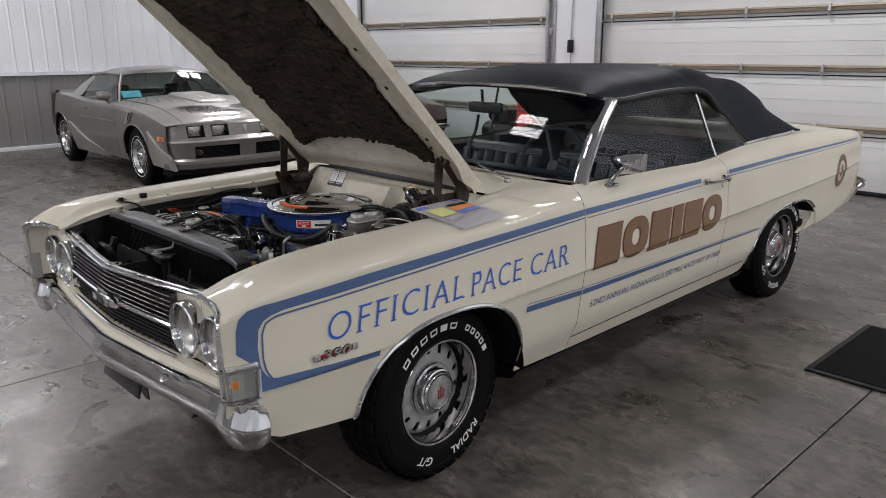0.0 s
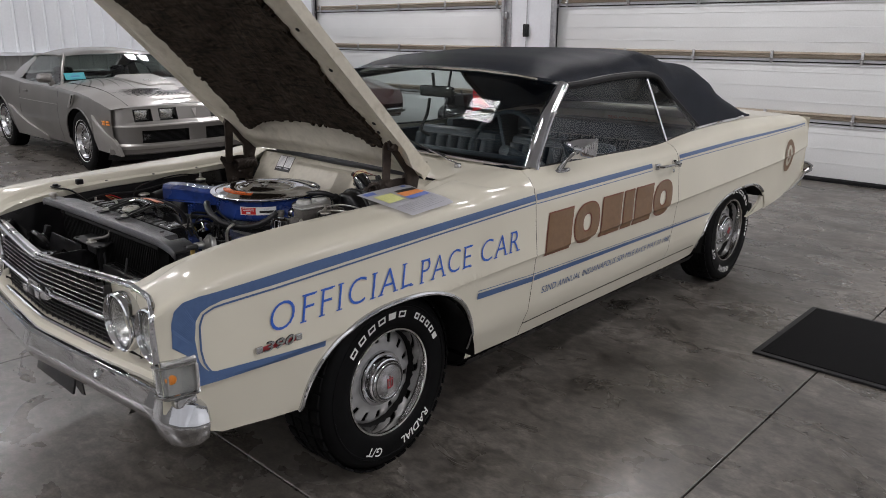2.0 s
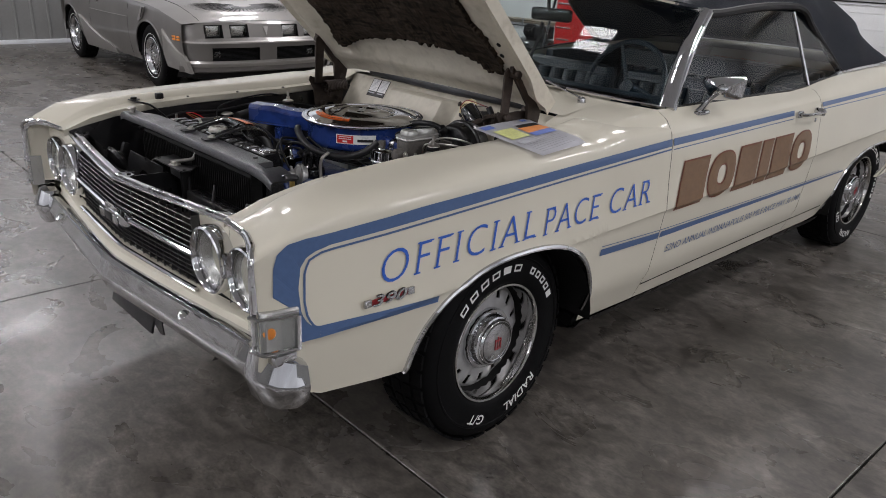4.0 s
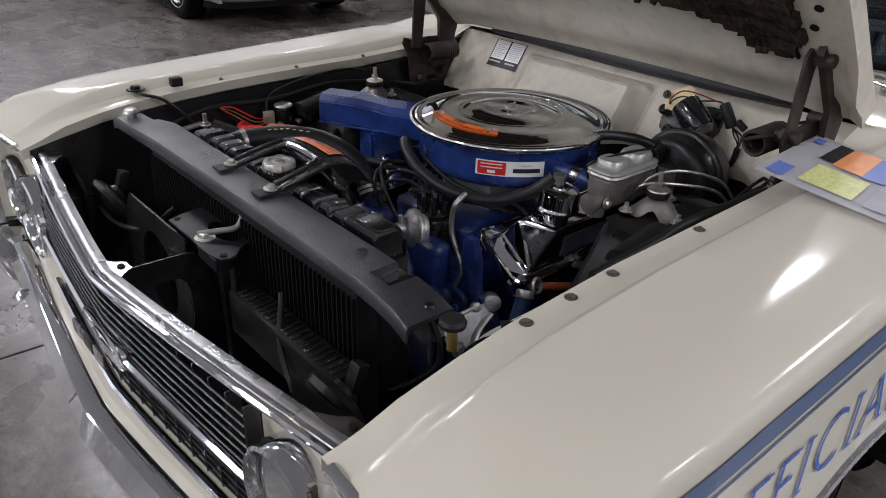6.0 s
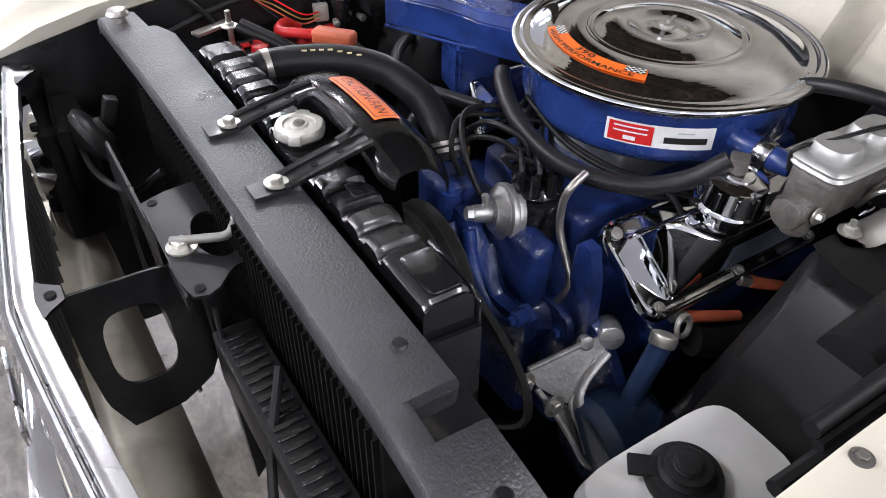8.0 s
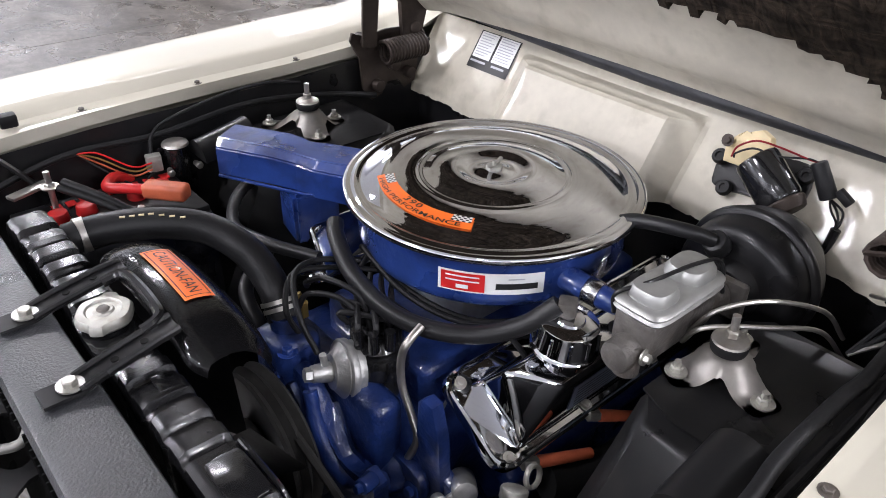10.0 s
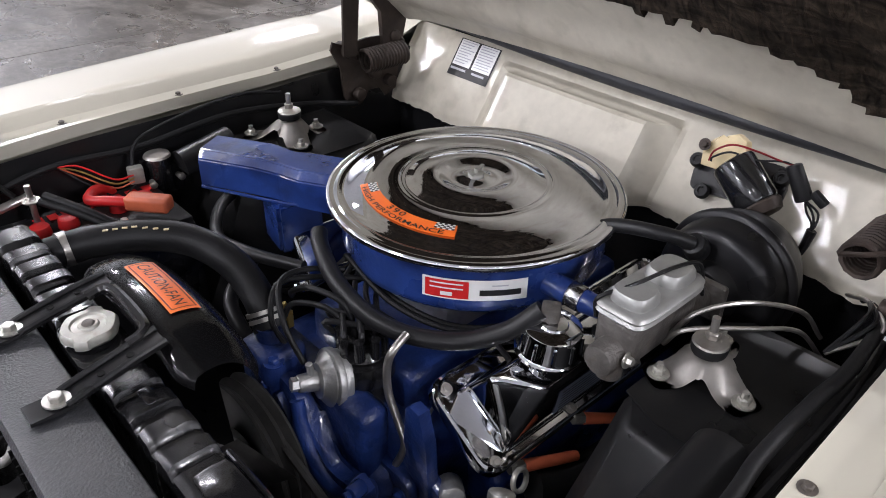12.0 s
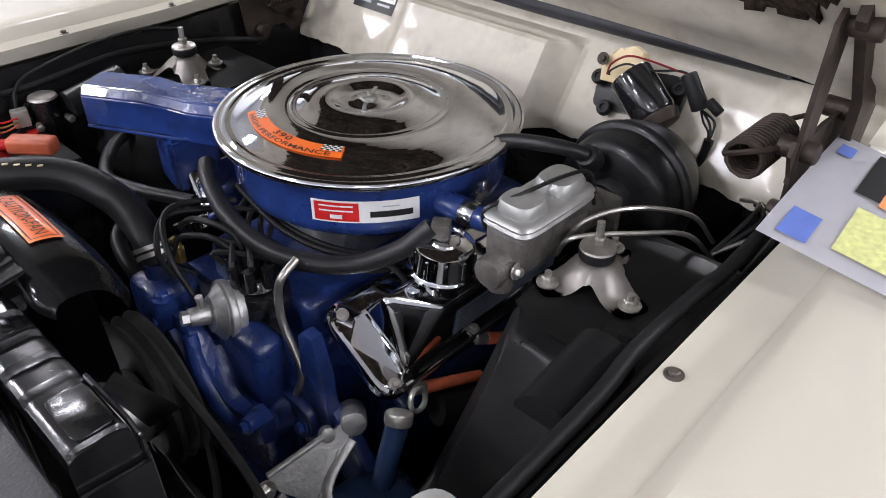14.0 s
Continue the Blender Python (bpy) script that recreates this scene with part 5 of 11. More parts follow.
seat(1.35, -0.36, 0.60, "front_seat")
seat(1.35, 0.36, 0.60, "front_seat")
seat(2.30, 0.0, 1.20, "rear_seat", 0.26)
# teal lines paint the highlights along the pleats of the front seats
bm = fresh()
for y in (-0.36, 0.36):
    for k in range(6):
        tube(bm, [(1.535 + 0.02, y - 0.25 + 0.1 * k, 0.66), (1.60, y - 0.25 + 0.1 * k, 0.86)], 0.0035, seg=5, per=1)
part("seat_piping", bm, TEAL_SHEEN, CAR, "teal lines painted as highlights on the seat pleats")
for s in (-1, 1):
    bm = fresh()
    box(bm, (1.38, s * 0.765, 0.72), (1.22, 0.04, 0.46), 0.015)
    part("door_card", bm, NAVY_VINYL, CAR)
    bm = fresh()
    box(bm, (2.5, s * 0.74, 0.76), (0.98, 0.06, 0.44), 0.02)
    part("rear_side_trim", bm, NAVY_VINYL, CAR)
bm = fresh()
box(bm, (2.86, 0, 0.88), (0.35, 1.4, 0.14), 0.03)
part("package_shelf", bm, NAVY_VINYL, CAR)
bm = fresh()
box(bm, (1.6, 0, 0.36), (2.2, 1.44, 0.05), 0.01)
part("carpet", bm, BLACK_MATT, CAR)
bm = fresh()
box(bm, (1.12, 0.02, 1.235), (0.03, 0.22, 0.055), 0.015)
tube(bm, [(1.10, 0.02, 1.25), (1.09, 0.02, 1.325)], 0.008, per=1)
part("rear_view_mirror", bm, BLACK_GLOSS, CAR, "black rear-view mirror")
bm = fresh()
tube(bm, [(1.10, 0.05, 1.20), (1.09, 0.06, 1.12), (1.05, 0.06, 1.05), (1.08, 0.03, 1.02)], 0.008, per=4)
part("mirror_cord", bm, RUBBER, CAR)

# ---------- wheels ----------
def wheel_parts(parent):
    """Wheel about the y axis, outer face towards -y; hub at the origin."""
    m = Euler((radians(90), 0, 0)).to_matrix().to_4x4()
    bm = fresh()
    prof = [(0.186, -0.165), (0.200, -0.195), (0.240, -0.207), (0.285, -0.204), (0.312, -0.190), (0.322, -0.165), (0.327, -0.12), (0.328, -0.09), (0.327, -0.06), (0.322, -0.02), (0.312, 0.004), (0.297, 0.014), (0.283, 0.0165), (0.281, 0.0195), (0.277, 0.0195), (0.275, 0.017), (0.24, 0.020), (0.215, 0.016), (0.200, 0.010), (0.194, 0.0), (0.188, -0.012)]
    lathe(bm, prof, 72, m)
    tyre = part("tyre", bm, TYRE, parent, "black radial tyre with raised white letters")
    bm = fresh()
    for k in range(72):
        a = 2 * math.pi * k / 72
        for z, w in ((-0.155, 0.035), (-0.105, 0.03), (-0.06, 0.03), (-0.015, 0.03)):
            mm = Euler((0, -a + 0.02 * (k % 2), 0)).to_matrix().to_4x4()
            box(bm, (0.3275, -z + 0.0, 0), (0.008, w, 0.022), 0.0, mm)
    part("tread", bm, TYRE, parent)
    # white lettering on the sidewall

    def on_wall(ang, rad):
        return Vector((rad * math.sin(ang), -0.0215, rad * math.cos(ang)))

    def arc_text(text, mid, span, r0, h, flip):
        def place(u, v):
            t = (u / span - 0.5)
            if flip:
                return on_wall(mid - t * span / (r0 + h / 2), r0 + h - v)
            return on_wall(mid + t * span / (r0 + h / 2), r0 + v)
        text_mesh(bm, text, place, width=span, height=h, shear=0.15, thick=0.012)

    for word, mid, span in (("RADIAL", 152, 0.165), ("G/T", 203, 0.078)):
        bm = fresh()
        arc_text(word, radians(mid), span, 0.236, 0.032, False)
        part("raised_word", bm, TYRE_WHITE, tyre, "raised white tyre lettering", smooth=False)
    for a0, nblock, pitch in ((-47, 6, 11.8), (31, 5, 8.2)):
        for k in range(nblock):
            bm = fresh()
            a = radians(a0 + k * pitch)
            outer = [(a + radians(x), r) for x, r in ((-0.34 * pitch, 0.239), (0.34 * pitch, 0.239), (0.39 * pitch, 0.262), (-0.29 * pitch, 0.262))]
            va = [bm.verts.new(on_wall(*p)) for p in outer]
            if k % 5 != 4:
                inner = [(a + radians(x), r) for x, r in ((-0.34 * pitch + 1.4, 0.2448), (0.34 * pitch - 1.4, 0.2448), (0.39 * pitch - 1.4, 0.2562), (-0.29 * pitch + 1.4, 0.2562))]
                ring_faces(bm, va, [bm.verts.new(on_wall(*p)) for p in inner])
            else:
                bm.faces.new(va)
            part("raised_bar", bm, TYRE_WHITE, tyre, "raised white bar", smooth=False)
    # styled steel rim with slots
    bm = fresh()
    lathe(bm, [(0.188, -0.02), (0.196, -0.004), (0.199, 0.006), (0.196, 0.011), (0.189, 0.010), (0.185, 0.0), (0.183, -0.03), (0.181, -0.055), (0.178, -0.070), (0.172, -0.078)], 64, m)
    part("rim", bm, RIM_BRIGHT, parent, "bright deep-dish rim")
    bm = fresh()
    n = 14
    step = 2 * math.pi / n
    prof = [(0.165, -0.033), (0.150, -0.022), (0.110, -0.012), (0.090, -0.010), (0.082, -0.012)]

    def sp(a, r, z):
        return Vector((r * math.sin(a), -z, r * math.cos(a)))

    for k in range(n):
        a = k * step
        # ring pieces between the slots
        cuts = [a - step * 0.5, a - step * 0.15, a + step * 0.15, a + step * 0.5]
        zr = lambda r: float(np.interp(r, [0.082, 0.09, 0.11, 0.15, 0.165], [-0.012, -0.010, -0.012, -0.022, -0.033]))
        rs = [0.165, 0.154, 0.122, 0.082]
        grid = [[bm.verts.new(sp(c, r, zr(r) + (0.006 if (j in (0, 3) and 0 < i < 3) else 0))) for i, r in enumerate(rs)] for j, c in enumerate(cuts)]
        for j in range(3):
            for i in range(3):
                if j == 1 and i == 1:
                    lip = [grid[1][1], grid[2][1], grid[2][2], grid[1][2]]
                    deep = [bm.verts.new(v.co + Vector((0, 0.004, 0))) for v in lip]
                    ring_faces(bm, lip, deep)
                    continue
                bm.faces.new((grid[j][i], grid[j + 1][i], grid[j + 1][i + 1], grid[j][i + 1]))
    bmesh.ops.remove_doubles(bm, verts=bm.verts[:], dist=0.0004)
    for v in bm.verts:
        v.co = Vector((v.co.x * 1.07, v.co.y + 0.036, v.co.z * 1.07))
    part("wheel_centre", bm, WHEEL_SILVER, parent, "slotted silver wheel centre", angle=50)
    bm = fresh()
    lathe(bm, [(0.0, -0.095), (0.175, -0.095)], 32, m)
    lathe(bm, [(0.17, -0.10), (0.1865, -0.025)], 32, m)
    part("brake_drum", bm, BLACK_MATT, parent)
    bm = fresh()
    lathe(bm, [(0.100, -0.060), (0.101, -0.036), (0.098, -0.030), (0.088, -0.030), (0.086, -0.024), (0.083, -0.012), (0.081, -0.008), (0.076, -0.006), (0.074, 0.002), (0.071, 0.005), (0.0685, 0.005), (0.0675, 0.002)], 48, m)
    part("hub_cap", bm, CHROME, parent, "chrome stepped hub cap")
    bm = fresh()
    lathe(bm, [(0.0675, 0.0025), (0.066, 0.0035), (0.063, 0.0035), (0.062, 0.0025)], 40, m)
    part("cap_ring", bm, BLACK_GLOSS, parent)
    bm = fresh()
    lathe(bm, [(0.0622, 0.003), (0.060, 0.002), (0.05, 0.005), (0.03, 0.008), (0.0, 0.009)], 40, m)
    part("cap_disc", bm, CHROME_DULL, parent, "brushed metal disc")
    bm = fresh()
    for x, z, w, h in ((-0.012, -0.002, 0.004, 0.036), (0.0, 0.0, 0.004, 0.046), (0.012, -0.002, 0.004, 0.036)):
        box(bm, (x, -0.0085, z), (w, 0.004, h), 0.001)
    for z in (-0.019, 0.010):
        box(bm, (0, -0.0082, z), (0.028, 0.004, 0.004), 0.001)
    part("cap_emblem", bm, BADGE_RED, parent, "small red emblem")


w0 = new("wheel_front")
w0.parent = CAR
w0["label"] = "styled steel wheel with white-lettered tyre"
wheel_parts(w0)
w0.matrix_basis = pose(0.003, -0.793, 0.327, 0, 0, 3.2)
for name, x, far, roll in (("wheel_rear", 2.947, 0, 42), ("wheel_front", 0.003, 1, 20), ("wheel_rear", 2.947, 1, 70)):
    w = copy_thing(w0, pose(x, 0.793 if far else -0.793, 0.327, 0, 0, 180 if far else 0) @ pose(0, 0, 0, 0, roll, 0))
    w.name = name

# ---------- the open hood ----------
HP, HA = Vector((0.43, 0.0, 0.975)), radians(135.0)
HU = Vector((math.cos(HA), 0, math.sin(HA)))
HN = Vector((-HU.z, 0, HU.x))  # towards the engine


def hood_at(u, v, n=0.0):
    return HP + HU * u + Vector((0, v, 0)) + HN * (n if True else 0)


HOODLEN = 1.24


def hood_half(u):
    return float(np.interp(u, [0, 0.3, 0.9, HOODLEN], [0.605, 0.615, 0.625, 0.640]))


def under(u, v):
    """Height of the inner frame of the hood under its skin."""
    e = hood_half(u) - abs(v)
    lip = 0.012 * max(0, 1 - e / 0.02)
    rail = 0.020 * math.exp(-((e - 0.085) / 0.05) ** 2)
    rear = 0.022 * math.exp(-((u - 0.115) / 0.05) ** 2) + 0.012 * math.exp(-((u - 0.03) / 0.02) ** 2)
    return 0.012 + lip + max(rail, rear)


bm = fresh()
nu, nv = 44, 44
bow = lambda u, v: -0.018 * (1 - (v / 0.62) ** 2)
HOOD0 = 0.032
along = lambda a: HOOD0 + (HOODLEN - HOOD0) * a
g = sheet(bm, lambda a, b: hood_at(along(a), (2 * b - 1) * hood_half(along(a)), under(along(a), (2 * b - 1) * hood_half(along(a))) + bow(0, (2 * b - 1) * 0.6)), nu, nv)
g2 = sheet(bm, lambda a, b: hood_at(along(a), (2 * b - 1) * hood_half(along(a)), -0.004 + bow(0, (2 * b - 1) * 0.6) - 0.012), nu, nv)
edge1 = [g[0][j] for j in range(nv + 1)] + [g[i][nv] for i in range(1, nu + 1)] + [g[nu][j] for j in range(nv - 1, -1, -1)] + [g[i][0] for i in range(nu - 1, 0, -1)]
edge2 = [g2[0][j] for j in range(nv + 1)] + [g2[i][nv] for i in range(1, nu + 1)] + [g2[nu][j] for j in range(nv - 1, -1, -1)] + [g2[i][0] for i in range(nu - 1, 0, -1)]
ring_faces(bm, edge1, edge2)
HOOD = part("hood", bm, CREAM_WORN, CAR, "open cream hood, worn on the underside", angle=30)
# ragged insulation blanket
outline = [(1.08, 0.47), (0.973, 0.44), (0.805, 0.394), (0.655, 0.388), (0.517, 0.383), (0.358, 0.393), (0.292, 0.391), (0.22, 0.42), (0.188, 0.403), (0.243, 0.241), (0.269, 0.116), (0.289, -0.126), (0.278, -0.30), (0.245, -0.385), (0.195, -0.43), (0.19, -0.492), (0.25, -0.53), (0.375, -0.527), (0.43, -0.495), (0.60, -0.495), (0.64, -0.53), (0.697, -0.524), (0.78, -0.49), (0.80, -0.525), (0.921, -0.484), (0.955, -0.502), (1.016, -0.463), (1.08, -0.45)]


def inside(u, v):
    hit = False
    for a, b in zip(outline, outline[1:] + outline[:1]):
        if (a[1] > v) != (b[1] > v) and u < (b[0] - a[0]) * (v - a[1]) / (b[1] - a[1]) + a[0]:
            hit = not hit
    return hit


bm = fresh()
step = 0.0125
made = {}


def blanket_vert(i, j, top):
    key = (i, j, top)
    if key not in made:
        u, v = 0.09 + i * step, -0.56 + j * step
        q = noise.noise_vector(Vector((u * 40, v * 40, 0.3)))
        u, v = u + q.x * 0.006, v + q.y * 0.006
        lump = 0.010 + 0.009 * noise.noise(Vector((u * 9, v * 9, 1.7))) + 0.005 * noise.noise(Vector((u * 34, v * 34, 5)))
        made[key] = bm.verts.new(hood_at(u, v, (max(under(u, v), 0.026) + lump if top else 0.010) + bow(0, v)))
    return made[key]


cells = {(i, j) for i in range(86) for j in range(92) if inside(0.09 + (i + 0.5) * step + 0.010 * noise.noise(Vector((i * 0.9, j * 0.9, 0))), -0.56 + (j + 0.5) * step + 0.010 * noise.noise(Vector((j * 0.9, i * 0.9, 4))))}
for i, j in cells:
    bm.faces.new([blanket_vert(a, b, 1) for a, b in ((i, j), (i, j + 1), (i + 1, j + 1), (i + 1, j))])
    for di, dj, e in ((-1, 0, ((i, j), (i, j + 1))), (1, 0, ((i + 1, j + 1), (i + 1, j))), (0, -1, ((i + 1, j), (i, j))), (0, 1, ((i, j + 1), (i + 1, j + 1)))):
        if (i + di, j + dj) not in cells:
            bm.faces.new([blanket_vert(*e[0], 1), blanket_vert(*e[0], 0), blanket_vert(*e[1], 0), blanket_vert(*e[1], 1)])
bmesh.ops.recalc_face_normals(bm, faces=bm.faces[:])
part("insulation_blanket", bm, INSULATION, HOOD, "ragged dark felt insulation blanket", angle=60)
for p in ((0.62, -0.575), (0.35, -0.57), (0.30, -0.555), (0.8, -0.575)):
    bm = fresh()
    m, _ = frame_to(hood_at(p[0], p[1], 0.030), hood_at(p[0], p[1], 0.034))
    lathe(bm, [(0, 0), (0.008, 0), (0.008, 0.002), (0, 0.002)], 10, m)
    part("bolt_hole", bm, BLACK_MATT, HOOD)

# hinges with coil springs
for s in (-1, 1):
    bm = fresh()
    y = s * 0.555
    # the near leaf and spring sit further in and higher
    yl, lift, sx, sy = (-0.535, 0.030, 0.222, -0.485) if s < 0 else (0.555, 0.0, 0.272, 0.525)
    ux, uz = (1, 0, 0), (0, 0, 1)
    leaf = [(0.236, 0.835), (0.258, 0.806), (0.285, 0.815), (0.300, 0.838), (0.330, 0.836), (0.345, 0.815), (0.374, 0.826), (0.388, 0.90), (0.378, 0.945), (0.300, 0.950), (0.240, 0.945), (0.214, 0.956), (0.208, 0.940), (0.230, 0.90)]
    prism(bm, leaf, (0, yl, lift), ux, uz, 0.005)
    prism(bm, [(0.225, 0.93), (0.258, 0.925), (0.275, 1.11), (0.250, 1.128), (0.232, 1.11)], (0, y - s * 0.02, 0), ux, uz, 0.006)
    prism(bm, [(0.335, 0.92), (0.385, 0.93), (0.40, 0.985), (0.372, 1.03), (0.285, 1.135), (0.245, 1.145), (0.24, 1.115), (0.33, 1.0)], (0, y - s * 0.004, 0), ux, uz, 0.012)
    for px, pz in ((0.245, 0.935), (0.262, 1.105), (0.365, 0.945), (0.270, 0.838), (0.352, 0.850), (0.312, 0.875)):
        low = pz < 1.0
        cyl(bm, (px, (yl if low else y) - 0.022, pz + (lift if low else 0)), (px, (yl if low else y) + 0.022, pz + (lift if low else 0)), 0.013, seg=12, bevel=0.003)
    part("hood_hinge", bm, HINGE, CAR, "brown steel hood hinge")
    bm = fresh()
    pts = []
    for k in range(12 * 13 + 1):
        a = 2 * math.pi * k / 12
        pts.append((sx + 0.0080 * k / 12, sy + 0.0225 * math.cos(a), 0.912 + lift + 0.0225 * math.sin(a)))
    tube(bm, pts, 0.0038, seg=6, per=1)
    tube(bm, [pts[0], (sx - 0.010, sy + s * 0.010, 0.930 + lift), (0.250, yl - s * 0.005, 0.936 + lift)], 0.0036, seg=6)
    tube(bm, [pts[-1], (sx + 0.113, sy + s * 0.010, 0.930 + lift), (0.380, yl - s * 0.005, 0.940 + lift)], 0.0036, seg=6)
    part("hinge_spring", bm, HINGE, CAR, "coil spring on the hinge")

# ---------- front end ----------
HEADX = lambda y: -0.806 + 0.071 * (abs(y) / 0.60) ** 1.2      # rear line of the header panel
FRONTX = lambda y: -0.826 + 0.049 * (abs(y) / 0.60) ** 1.2     # front line of the grille
HEADZ = lambda y: 0.808 + 0.012 * (abs(y) / 0.60)
ys = np.linspace(-0.60, 0.60, 41)
bm = fresh()
loft(bm, [[(HEADX(y) + a, y, HEADZ(y) + b) for y in ys] for a, b in ((0.014, -0.016), (0.013, -0.003), (0.004, 0.0), (-0.004, 0.002), (-0.007, 0.001), (-0.008, -0.008), (-0.011, -0.010), (-0.013, -0.016), (0.0, -0.022))], closed=False)
HEADER = part("grille_header", bm, ALUMINIUM, CAR, "bright grille header panel", angle=40)
bm = fresh()
tube(bm, [(HEADX(y) - 0.019, y, HEADZ(y) - 0.006) for y in ys], 0.0058, seg=8, per=1)
part("header_moulding", bm, CHROME, HEADER, "polished moulding along the header")
for y, w in ((0.0, 0.03), (0.55, 0.035), (-0.55, 0.035)):
    bm = fresh()
    x = HEADX(y)
    prism(bm, [(0.004, -w * 1.5), (0.022, -w * 0.8), (0.038, -w * 0.4), (0.038, w * 0.4), (0.022, w * 0.8), (0.004, w * 1.5)], (x, y, HEADZ(y) - 0.006), (1, 0, 0), (0, 1, 0), 0.004)
    part("header_tab", bm, CHROME_DULL, HEADER, "bright mounting tab")
    bm = fresh()
    lathe(bm, [(0, 0), (0.006, 0), (0.006, 0.0025), (0, 0.0025)], 12, Matrix.Translation((x + 0.026, y, HEADZ(y) - 0.002)))
    part("tab_hole", bm, BLACK_MATT, HEADER)

# grille: fine mesh of bars, a split bright bar and the lower rail
bm = fresh()
for z in np.arange(0.702, 0.790, 0.0165):
    tube(bm, [(FRONTX(y) + 0.006, y, z) for y in np.linspace(-0.42, 0.42, 17)], 0.0018, seg=6, per=1)
GRILLE = part("grille", bm, GUNMETAL, CAR, "fine egg-crate grille of bright bars", smooth=False)
bm = fresh()
for z in np.arange(0.606, 0.684, 0.013):
    tube(bm, [(FRONTX(y) + 0.014, y, z) for y in np.linspace(-0.42, 0.42, 17)], 0.0020, seg=5, per=1)
part("lower_grille", bm, DARK_STEEL, GRILLE, "dark lower grille mesh", smooth=False)
for y in np.arange(-0.41, 0.415, 0.041):
    bm = fresh()
    box(bm, (FRONTX(y) + 0.022, y, 0.695), (0.022, 0.0022, 0.19), 0.0008, seg=1)
    part("grille_blade", bm, GUNMETAL, GRILLE)
for s in (-1, 1):
    bm = fresh()
    loft(bm, [[(FRONTX(y) + 0.085, s * y, z) for y in np.linspace(0.40, 0.62, 7)] for z in (0.585, 0.80)], closed=False)
    part("lamp_backing", bm, BLACK_MATT, CAR)
for z, r, f in ((0.692, 0.010, 0.8), (0.592, 0.008, 0.8)):
    bm = fresh()
    tube(bm, [(FRONTX(y) + 0.002, y, z) for y in np.linspace(-0.43, 0.43, 21)], r, seg=8, per=1, flat=f)
    part("grille_bar", bm, CHROME, CAR, "polished horizontal grille bar")
bm = fresh()
prism(bm, oval(0, 0, 0.092, 0.025, 28, 4.0), (FRONTX(0) - 0.004, 0, 0.692), (0, -1, 0), (0, 0, 1), -0.020, 0.005)
EMB = part("grille_emblem", bm, CHROME, CAR, "chrome emblem on the grille bar")
for dy, w in ((-0.05, 0.04), (0.0, 0.044), (0.05, 0.04)):
    bm = fresh()
    box(bm, (FRONTX(0) - 0.024, dy, 0.692), (0.006, w, 0.026), 0.003)
    part("emblem_block", bm, GUNMETAL if dy == 0.0 else CHROME_DULL, EMB)

